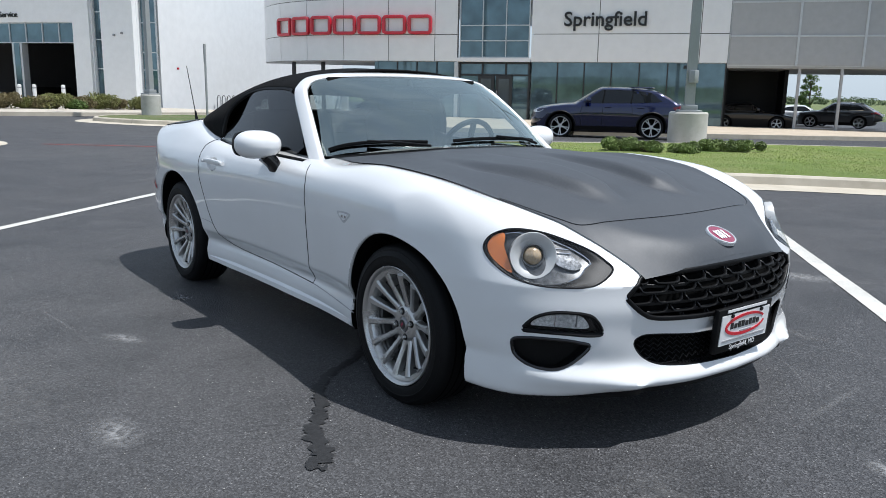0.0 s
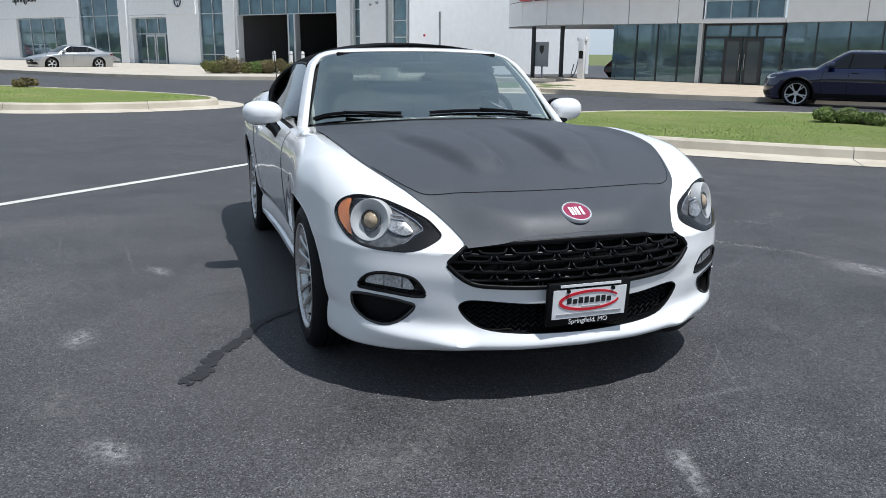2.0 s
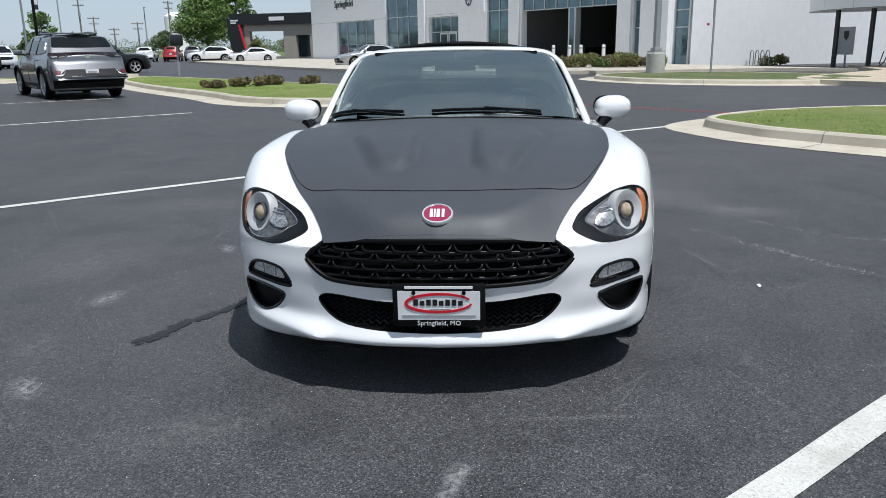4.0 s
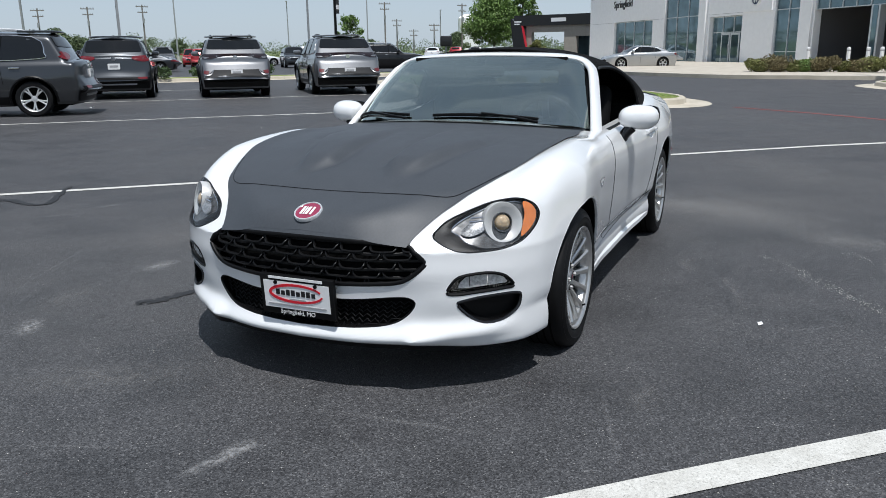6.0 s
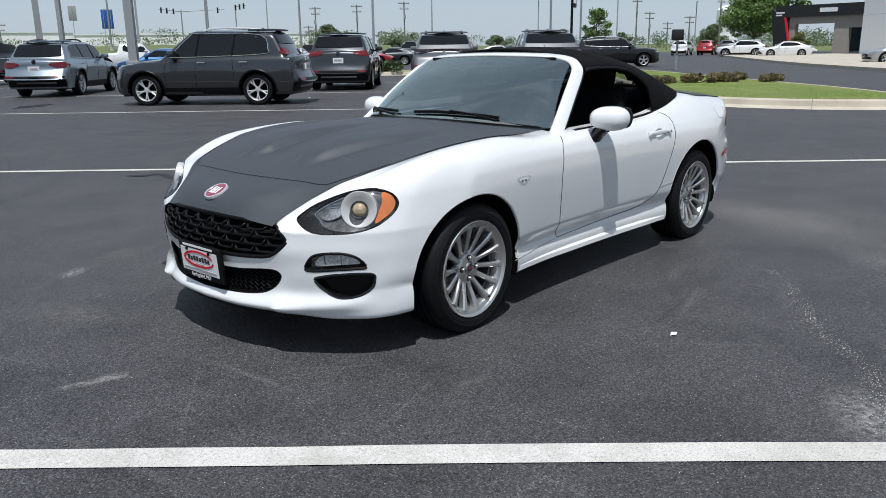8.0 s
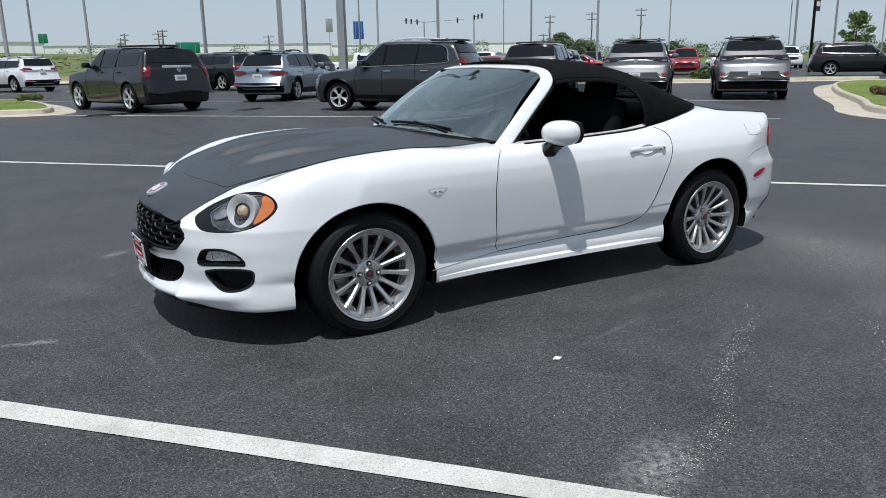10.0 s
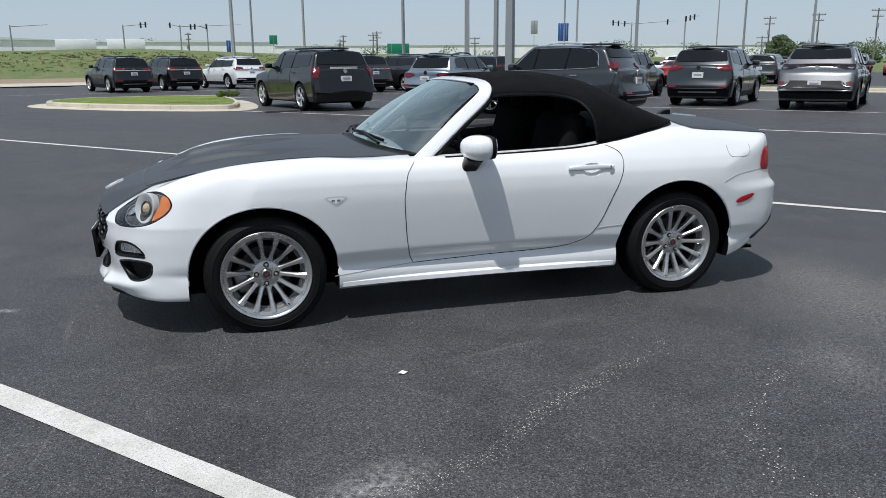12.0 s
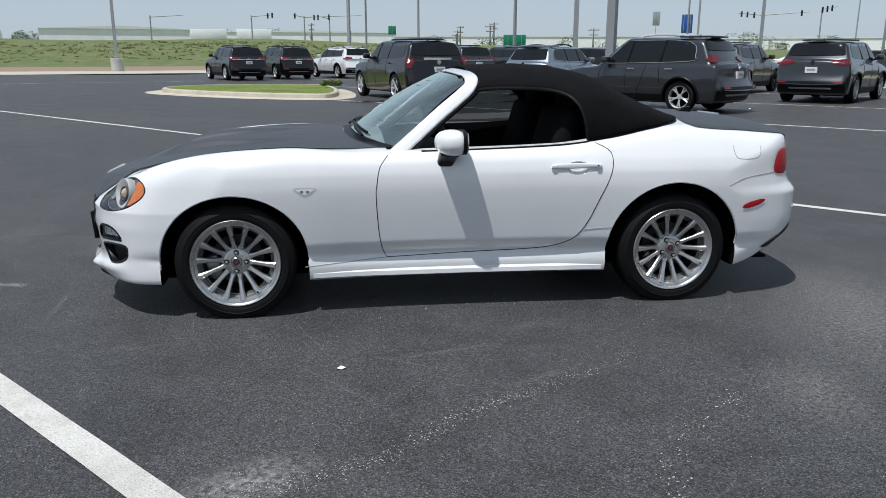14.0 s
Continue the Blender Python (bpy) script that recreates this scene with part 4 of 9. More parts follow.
def badge(at, r, name, parent, label):
    v, f = lathe([(0.0001, 0.006), (r * 0.86, 0.005)], 40, "z")
    b = part(name, (v, f), BADGE_RED, parent, label, at=at)
    v, f = lathe([(r * 0.84, 0.004), (r * 0.87, 0.0075), (r * 0.94, 0.0070), (r * 0.98, 0.002), (r * 0.98, -0.006)], 40, "z")
    part("badge_ring", (v, f), LAMP_SILVER, b)
    for k, w in ((-0.36, 0.13), (-0.16, 0.07), (0.06, 0.14), (0.36, 0.12)):
        part("badge_mark", block(-r * 0.40, r * 0.40, (k - w * 0.8) * r, (k + w * 0.6) * r, 0.0062, 0.0074), PLATE_WHITE, b)
    return b


badge(BADGE, 0.056, "nose_badge", CAR, "round red badge in a chrome ring")

# windscreen frame, glass
WS_BASE = curve_points([(0.295, 0.672, 0.822), (0.40, 0.58, 0.848), (0.50, 0.35, 0.866), (0.535, 0.0, 0.872)], 6)
WS_TOP = curve_points([(-0.050, 0.548, 1.140), (-0.045, 0.48, 1.168), (-0.020, 0.28, 1.181), (-0.012, 0.0, 1.186)], 6)
gv, gf = [], []
rows_ = 14
full_base = WS_BASE + [(x, -y, z) for x, y, z in WS_BASE[-2::-1]]
full_top = WS_TOP + [(x, -y, z) for x, y, z in WS_TOP[-2::-1]]
for j in range(rows_ + 1):
    t = j / rows_
    for a, b in zip(full_base, full_top):
        p = Vector(a).lerp(Vector(b), t)
        p += Vector((0.03, 0, 0.03)) * math.sin(math.pi * t) * 0.6
        gv.append(tuple(p))
m_ = len(full_base)
gf = [(j * m_ + i, j * m_ + i + 1, (j + 1) * m_ + i + 1, (j + 1) * m_ + i) for j in range(rows_) for i in range(m_ - 1)]
screen = part("windscreen", (gv, gf), WINDSHIELD, CAR, "clear windscreen reflecting the sky", 60)
pillar = curve_points([(0.335, 0.715, 0.790), (0.255, 0.694, 0.856), (0.10, 0.648, 0.985), (-0.03, 0.606, 1.086), (-0.075, 0.575, 1.128), (-0.088, 0.52, 1.166), (-0.082, 0.40, 1.185), (-0.068, 0.2, 1.194), (-0.064, 0.0, 1.197)], 6)
frame_path = pillar + [(x, -y, z) for x, y, z in pillar[-2::-1]]


def frame_section(u):
    w = min(u, 1 - u) * 2
    thick = 0.030 + 0.006 * (1 - step01(w, 0.0, 0.3)) - 0.011 * step01(w, 0.45, 0.65)
    wide = 0.072 - 0.004 * step01(w, 0.35, 0.7)
    return rounded(thick, wide, 0.012, 3)


def oriented_sweep(path, section, inward):
    """Sweep with the section's second axis turned towards the direction that inward gives at each point."""
    pts = [Vector(p) for p in path]
    verts, faces, m, n = [], [], 0, len(path)
    for i, p in enumerate(pts):
        d = (pts[min(i + 1, n - 1)] - pts[max(i - 1, 0)]).normalized()
        w = Vector(inward(i / (n - 1), p))
        w = (w - d * w.dot(d)).normalized()
        h = d.cross(w).normalized()
        sec = section(i / (n - 1))
        m = len(sec)
        verts += [tuple(p + h * a + w * b) for a, b in sec]
    for i in range(n - 1):
        for j in range(m):
            faces.append((i * m + j, i * m + (j + 1) % m, (i + 1) * m + (j + 1) % m, (i + 1) * m + j))
    faces += [tuple(reversed(range(m))), tuple(range((n - 1) * m, n * m))]
    return verts, faces


def rearward(u, p):
    w = min(u, 1 - u) * 2
    s = 1 if p.y > 0 else -1
    k = step01(w, 0.30, 0.50)
    return (-0.75, s * (0.42) * (1 - k), -0.5 * (1 - k) + 0.16 * k)


part("windscreen_frame", oriented_sweep(frame_path, frame_section, rearward), WHITE, CAR, "white windscreen frame")
inner_path = [(x - 0.006, y * 0.945, z - 0.008) for x, y, z in frame_path]
part("windscreen_seal", oriented_sweep(inner_path, lambda u: rounded(0.010, 0.020, 0.003, 2), lambda u, p: (0.75, 0, -0.6)), BLACK, CAR)

# soft top
def roof_height(x):
    return float(table(x, [(-1.36, 0.932), (-1.25, 0.958), (-1.12, 1.012), (-1.0, 1.073), (-0.9, 1.126), (-0.79, 1.174), (-0.68, 1.202), (-0.54, 1.220), (-0.40, 1.223), (-0.30, 1.222), (-0.18, 1.220), (-0.10, 1.216)]))


def roof_edge(x):
    return float(table(x, [(-1.36, 0.955), (-1.16, 0.938), (-1.0, 0.915), (-0.85, 0.886), (-0.70, 0.858), (-0.672, 0.86), (-0.664, 0.90), (-0.650, 0.985), (-0.630, 1.035), (-0.58, 1.082), (-0.50, 1.106), (-0.40, 1.116), (-0.24, 1.118), (-0.13, 1.112), (-0.09, 1.10)]))


def roof_section(x):
    base_z = float(table(x, [(-1.36, 0.93), (-1.15, 0.92), (-0.9, 0.885), (-0.67, 0.85), (-0.1, 0.82)]))
    base_y = float(table(x, [(-1.36, 0.30), (-1.33, 0.42), (-1.27, 0.54), (-1.16, 0.655), (-1.0, 0.715), (-0.8, 0.738), (-0.67, 0.742), (-0.4, 0.735), (-0.1, 0.705)]))
    power = float(table(x, [(-1.36, 2.2), (-0.9, 2.5), (-0.5, 3.2), (-0.1, 4.0)]))
    return base_y, base_z, power


xs_ = list(np.concatenate([np.linspace(-0.105, -0.56, 20), np.linspace(-0.58, -0.68, 12), np.linspace(-0.70, -1.355, 34)]))
sv, sf, MV = [], [], 44
for x in xs_:
    by, bz, pw = roof_section(x)
    zt, ze = roof_height(x), roof_edge(x)
    tmin = max(0.0, min(0.98, (ze - bz) / max(1e-3, zt - bz)))
    amin = math.asin(tmin ** 1.0)
    for k in range(MV + 1):
        a = amin + (math.pi - 2 * amin) * k / MV
        tz = abs(math.sin(a))
        y = by * (1 - tz ** pw) ** (1 / 2.1) * (1 if a < math.pi / 2 else -1)
        rib = 0.004 * (bell(x, -0.42, 0.05) + bell(x, -0.80, 0.05)) * step01(tz, 0.7, 0.95)
        sv.append((x, y, bz + (zt - bz) * tz + rib))
sf = [(i * (MV + 1) + j, i * (MV + 1) + j + 1, (i + 1) * (MV + 1) + j + 1, (i + 1) * (MV + 1) + j) for i in range(len(xs_) - 1) for j in range(MV)]
keep = [q for q in sf if not (inside([(-0.98, 0.34), (-0.98, -0.34), (-1.19, -0.37), (-1.19, 0.37)], [np.mean([sv[i][0] for i in q])], [np.mean([sv[i][1] for i in q])])[0])]
soft = part("soft_top", (sv, keep), FABRIC, CAR, "closed black fabric soft top", 50)
sol = soft.modifiers.new("thickness", "SOLIDIFY")
sol.thickness, sol.offset = 0.012, -1
rw = [q for q in sf if q not in set(keep)]
part("rear_window", (sv, rw), WINDSHIELD, soft, "glass rear window in the soft top")
edge_path = [(x, roof_section(x)[0] * (1 - min(0.98, max(0.0, (roof_edge(x) - roof_section(x)[1]) / max(1e-3, roof_height(x) - roof_section(x)[1]))) ** roof_section(x)[2]) ** (1 / 2.1), roof_edge(x)) for x in xs_]
for s in (1, -1):
    ep = [(x, s * y * 1.003, z) for x, y, z in edge_path if x > -0.675]
    part("weather_seal", sweep(ep, ring(0.011, 6)), BLACK, soft)
    ep = [(x, s * y * 1.003, z - 0.004) for x, y, z in edge_path if x < -0.67]
    part("hem", sweep(ep, ring(0.009, 6)), BLACK, soft)

shelf = [(-0.78, 0.70), (-0.78, -0.70), (-1.0, -0.69), (-1.2, -0.60), (-1.27, -0.45), (-1.27, 0.45), (-1.2, 0.60), (-1.0, 0.69)]
part("rear_shelf", SKIN.lay(shelf[::-1], "top", 0.05, 0.003), SEAT, CAR, "black cloth behind the seats")

# side glass: the passenger's is up, the driver's is down
for s in (-1,):
    wv = []
    top_pts = [(0.20, 0.715, 0.862), (0.06, 0.660, 0.985), (-0.06, 0.618, 1.085), (-0.13, 0.612, 1.108), (-0.24, 0.618, 1.115), (-0.40, 0.625, 1.112), (-0.50, 0.632, 1.100), (-0.58, 0.642, 1.075), (-0.63, 0.665, 1.03), (-0.655, 0.70, 0.97), (-0.668, 0.735, 0.86)]
    bot = [(x, 0.765 if x < 0.1 else 0.75, 0.835) for x, _, _ in top_pts]
    v = [(x, s * y, z) for x, y, z in top_pts] + [(x, s * y, z) for x, y, z in bot]
    n = len(top_pts)
    f = [(i, i + 1, n + i + 1, n + i) for i in range(n - 1)]
    part("side_window", (v, f), glass_mat("tinted_side_glass", (0.19, 0.215, 0.215), 0.0, 1.3), CAR, "raised dark side window", 60).visible_shadow = False
for s in (1, -1):
    # quarter pane frame and belt seal
    belt = []
    for x in np.linspace(0.20 if s > 0 else 0.28, -0.67, 30):
        p = SKIN.at((x, s * 0.765, 4), (0, 0, -1))
        belt.append((x, s * (0.727 if s > 0 else 0.752), (p.z if p is not None else 0.83) + (0.004 if s > 0 else 0.002)))
    part("belt_seal", sweep(belt, rounded(0.056 if s > 0 else 0.026, 0.014, 0.005, 2)), BLACK, body)
    ap = [(x - 0.035, s * (abs(y) + 0.004), z - 0.016) for x, y, z in pillar[:30]]
    part("pillar_seal", sweep(ap, ring(0.017 if s > 0 else 0.008, 6)), BLACK, body)

# door mirrors
for s in (1, -1):
    mv, mf = solid(lambda x, y, z: (np.abs((x + 0.012 * (y / 0.1)) / np.where(x > 0, 0.086, 0.066)) ** 2.2 + np.abs(y / 0.102) ** 2.5 + np.abs((z) / (0.064 - 0.10 * np.clip(-y * 1.0, -0.2, 0.2) * 0.25)) ** 2.3) ** 0.42 - 1, (0.12, 0.13, 0.09), 0.03, 0.0, (24, 24, 20))
    at = Matrix.Translation((0.060, s * 0.876, 0.870))
    if s < 0:
        mv, mf = mirror_y((mv, mf))
    mir = part("door_mirror", ([tuple(p) for p in mv], mf), WHITE, CAR, "white door mirror on a black foot", 60, at=at)
    gl = curve_points([(0.085, 0.03), (0.06, 0.05), (-0.05, 0.052), (-0.085, 0.02), (-0.08, -0.035), (-0.04, -0.05), (0.06, -0.046), (0.088, -0.01)], 4, True)
    v, f = prism([(y, z) for y, z in gl], "x", -0.066, -0.045)
    part("mirror_glass", (v, f), plain("mirror", (0.75, 0.76, 0.77), 0.02, metal=1.0, var=0.01), mir)
    gl2 = [(y * 1.12, z * 1.12) for y, z in gl]
    part("mirror_bezel", prism(gl2, "x", -0.058, -0.040), BLACK, mir)
    foot = curve_points([(0.012, -s * 0.030, -0.050), (0.020, -s * 0.062, -0.085), (0.032, -s * 0.082, -0.128)], 5)
    part("mirror_foot", sweep(foot, lambda u: rounded(0.058 - 0.012 * u, 0.100 - 0.020 * u, 0.020, 3), up=(1, 0, 0)), BLACK_GLOSS, mir)

# door handles, markers, badges
for s, side in ((1, "left"), (-1, "right")):
    hpts = []
    for x in np.linspace(-0.452, -0.712, 16):
        p = SKIN.at((x, s * 4, 0.738), (0, -s, 0), 0.0075)
        hpts.append((x, p.y, 0.740 - 0.02 * (x + 0.58)))
    part("door_handle", sweep(hpts, lambda u: rounded(0.017, 0.028 * (0.50 + 0.50 * math.sin(math.pi * min(1, max(0, u * 0.80 + 0.14)))), 0.006, 2)), WHITE, CAR)
    for x in (-0.465, -0.695):
        p = SKIN.at((x, s * 4, 0.738), (0, -s, 0), 0.0)
        part("handle_foot", block(x - 0.012, x + 0.012, min(p.y, p.y + s * 0.02), max(p.y, p.y + s * 0.02), 0.730, 0.746, 0.003), WHITE, CAR)
    if s > 0:
        part("key_hole", rod((-0.69, SKIN.at((-0.69, 4, 0.742), (0, -1, 0)).y + 0.017, 0.742), (-0.69, SKIN.at((-0.69, 4, 0.742), (0, -1, 0)).y + 0.0235, 0.742), 0.006), STEEL, CAR)
    mk = curve_points([(-1.495, 0.505), (-1.52, 0.528), (-1.60, 0.545), (-1.635, 0.540), (-1.60, 0.518), (-1.53, 0.500)], 5, True)
    part("side_marker", SKIN.lay(mk, side, 0.012, 0.004, dome=0.004), RED_LENS, CAR, "red rear side marker")
    shield = curve_points([(0.842, 0.652), (0.785, 0.657), (0.728, 0.651), (0.752, 0.628), (0.785, 0.612), (0.815, 0.628)], 4, True)
    sh = part("side_badge", SKIN.lay(shield, side, 0.012, 0.0012), plain("clear_marker", (0.56, 0.57, 0.58), 0.15, coat=1.0), CAR, "small clear shield-shaped side marker")
    inner = [((x - 0.785) * 0.72 + 0.785, (z - 0.634) * 0.62 + 0.636) for x, z in shield]
    part("badge_inset", SKIN.lay(inner, side, 0.012, 0.0018), PLATE_WHITE, sh)
    for x in (0.772, 0.800):
        part("badge_mark", SKIN.lay([(x - 0.008, 0.632), (x - 0.008, 0.642), (x + 0.008, 0.642), (x + 0.008, 0.632)], side, 0.006, 0.0024), CHROME, sh)
    # tail lamp
    tl = curve_points([(-1.69, 0.69), (-1.70, 0.765), (-1.73, 0.798), (-1.785, 0.80), (-1.815, 0.74), (-1.80, 0.68), (-1.75, 0.668)], 5, True)
    part("tail_lamp", SKIN.lay(tl, side, 0.012, 0.004, dome=0.006), RED_LENS, CAR, "red tail lamp")
    dif = curve_points([(-1.66, 0.268), (-1.72, 0.30), (-1.80, 0.345), (-1.86, 0.385), (-1.885, 0.36), (-1.84, 0.30), (-1.78, 0.262)], 5, True)
    part("rear_diffuser", SKIN.lay(dif, side, 0.012, 0.004), BLACK, CAR)

# antenna, wipers, washer jets
part("antenna", rod((-1.405, -0.62, 0.905), (-1.525, -0.63, 1.25), 0.0035, 0.002, 8), BLACK, CAR)
part("antenna_base", rod((-1.40, -0.62, 0.87), (-1.425, -0.622, 0.975), 0.014, 0.006, 10), BLACK, CAR)
part("aerial_fin", prism([(-1.44, 0.945), (-1.50, 0.978), (-1.535, 0.982), (-1.54, 0.945)], "y", 0.03, 0.065), BLACK, CAR)
part("brake_lamp", block(-1.70, -1.67, -0.12, 0.12, 0.925, 0.945, 0.006), CHROME, CAR, "slim clear high brake lamp")


def glass_point(u, t, lift):
    """A point on the windscreen: u from the left pillar (0) to the right one (1), t from base to top."""
    i = u * (m_ - 1)
    k = min(m_ - 2, int(i))
    w = i - k
    a = Vector(full_base[k]).lerp(Vector(full_base[k + 1]), w)
    b = Vector(full_top[k]).lerp(Vector(full_top[k + 1]), w)
    p = a.lerp(b, t) + Vector((0.03, 0, 0.03)) * math.sin(math.pi * t) * 0.6
    return p + Vector((0.55, 0, 0.83)) * lift


for u0, u1, t0, t1 in ((0.27, 0.56, 0.02, 0.055), (0.62, 0.95, 0.02, 0.07)):
    path = [glass_point(u0 + (u1 - u0) * k / 14, t0 + (t1 - t0) * math.sin(math.pi * (0.12 + 0.7 * k / 14)), 0.012) for k in range(15)]
    wip = part("wiper", sweep(path, rounded(0.012, 0.016, 0.004, 2)), BLACK, CAR, "black windscreen wiper")
    arm = [glass_point(u0, -0.02, 0.02), glass_point(u0 + (u1 - u0) * 0.25, 0.01, 0.032), glass_point(u0 + (u1 - u0) * 0.5, (t0 + t1) / 2 + 0.01, 0.028)]
    part("wiper_arm", sweep([tuple(p) for p in arm], rounded(0.016, 0.012, 0.004, 2)), BLACK, wip)
cowl = []
for y in np.linspace(-0.64, 0.64, 40):
    i = (0.64 - y) / 1.28
    p = glass_point(i, -0.03, 0.0)
    cowl.append((p.x + 0.018, p.y, p.z - 0.010))
part("cowl_grille", sweep(cowl, [(0.05, -0.012), (0.05, 0.0), (-0.035, 0.012), (-0.035, -0.012)]), BLACK, CAR, "black plastic cowl below the windscreen")

panel = [(x - 0.002, y) for x, y in cowl_edge] + [(x - 0.002, -y) for x, y in cowl_edge[-2::-1]]
panel += [(x - 0.03, -y) for x, y, z in WS_BASE] + [(x - 0.03, y) for x, y, z in WS_BASE[-2::-1]]
part("cowl_panel", SKIN.lay(panel, "top", 0.03, 0.003), BLACK, CAR, "black plastic panel below the windscreen")

# cockpit
part("dashboard", moved(block(0.10, 0.42, -0.68, 0.68, 0.56, 0.79, 0.05, 3), Matrix()), SEAT, CAR, "dark dashboard")
part("dial_hood", moved(block(0.06, 0.30, 0.20, 0.55, 0.74, 0.835, 0.035, 3), Matrix()), SEAT, CAR)
part("cabin_floor", block(-0.80, 0.40, -0.68, 0.68, 0.395, 0.43), SEAT, CAR)
part("bulkhead", block(-0.90, -0.76, -0.68, 0.68, 0.40, 0.87, 0.02), SEAT, CAR)
ang = np.linspace(0, 2 * math.pi, 40, endpoint=False)
SW = Matrix.Translation((0.02, 0.37, 0.80)) @ pose(0, 0, 0, 0, -68, 0)
wheelp = [tuple(SW @ Vector((0.178 * math.cos(a), 0.178 * math.sin(a), 0))) for a in ang]
steer = part("steering_wheel", sweep(wheelp, ring(0.015, 8), closed=True, up=tuple((SW.to_3x3() @ Vector((0, 0, 1))))), BLACK, CAR, "black leather steering wheel")
part("wheel_hub", moved(block(-0.06, 0.06, -0.07, 0.07, -0.03, 0.03, 0.02), SW), BLACK, steer)
for a in (0, 180, 270):
    p = SW @ Vector((0.17 * math.cos(radians(a + 90)), 0.17 * math.sin(radians(a + 90)), 0))
    part("wheel_spoke", sweep([tuple(SW @ Vector((0, 0, -0.01))), tuple(p)], rounded(0.035, 0.018, 0.006, 2)), ALLOY_DARK, steer)
part("steering_column", rod(tuple(SW @ Vector((0, 0, 0))), (0.30, 0.37, 0.70), 0.035), BLACK, CAR)
for s in (1, -1):
    st = part("seat", block(-0.52, 0.0, s * 0.36 - 0.235, s * 0.36 + 0.235, 0.40, 0.56, 0.05, 3), SEAT, CAR, "dark cloth bucket seat")
    part("backrest", moved(block(-0.07, 0.07, -0.23, 0.23, 0.0, 0.52, 0.055, 3), Matrix.Translation((-0.50, s * 0.36, 0.50)) @ pose(0, 0, 0, 0, -16, 0)), SEAT, st)
    part("headrest", moved(block(-0.045, 0.045, -0.12, 0.12, 0.0, 0.17, 0.04, 3), Matrix.Translation((-0.655, s * 0.36, 0.985)) @ pose(0, 0, 0, 0, -10, 0)), SEAT, st)
part("rear_view_mirror", moved(block(-0.012, 0.012, -0.115, 0.115, -0.03, 0.03, 0.012, 3), Matrix.Translation((0.03, 0.0, 1.105)) @ pose(0, 0, 0, 0, 12, 0)), BLACK, CAR)
part("mirror_stalk", rod((0.035, 0, 1.12), (0.0, 0, 1.17), 0.008), BLACK, CAR)
for s in (1, -1):
    part("sun_visor", moved(block(-0.07, 0.07, -0.18, 0.18, -0.009, 0.009, 0.006), Matrix.Translation((-0.10, s * 0.28, 1.163)) @ pose(0, 0, 0, 0, -8, 0)), SEAT, CAR)
part("underbody", block(-1.75, 1.6, -0.70, 0.70, 0.185, 0.20), RECESS_SHADE, CAR)

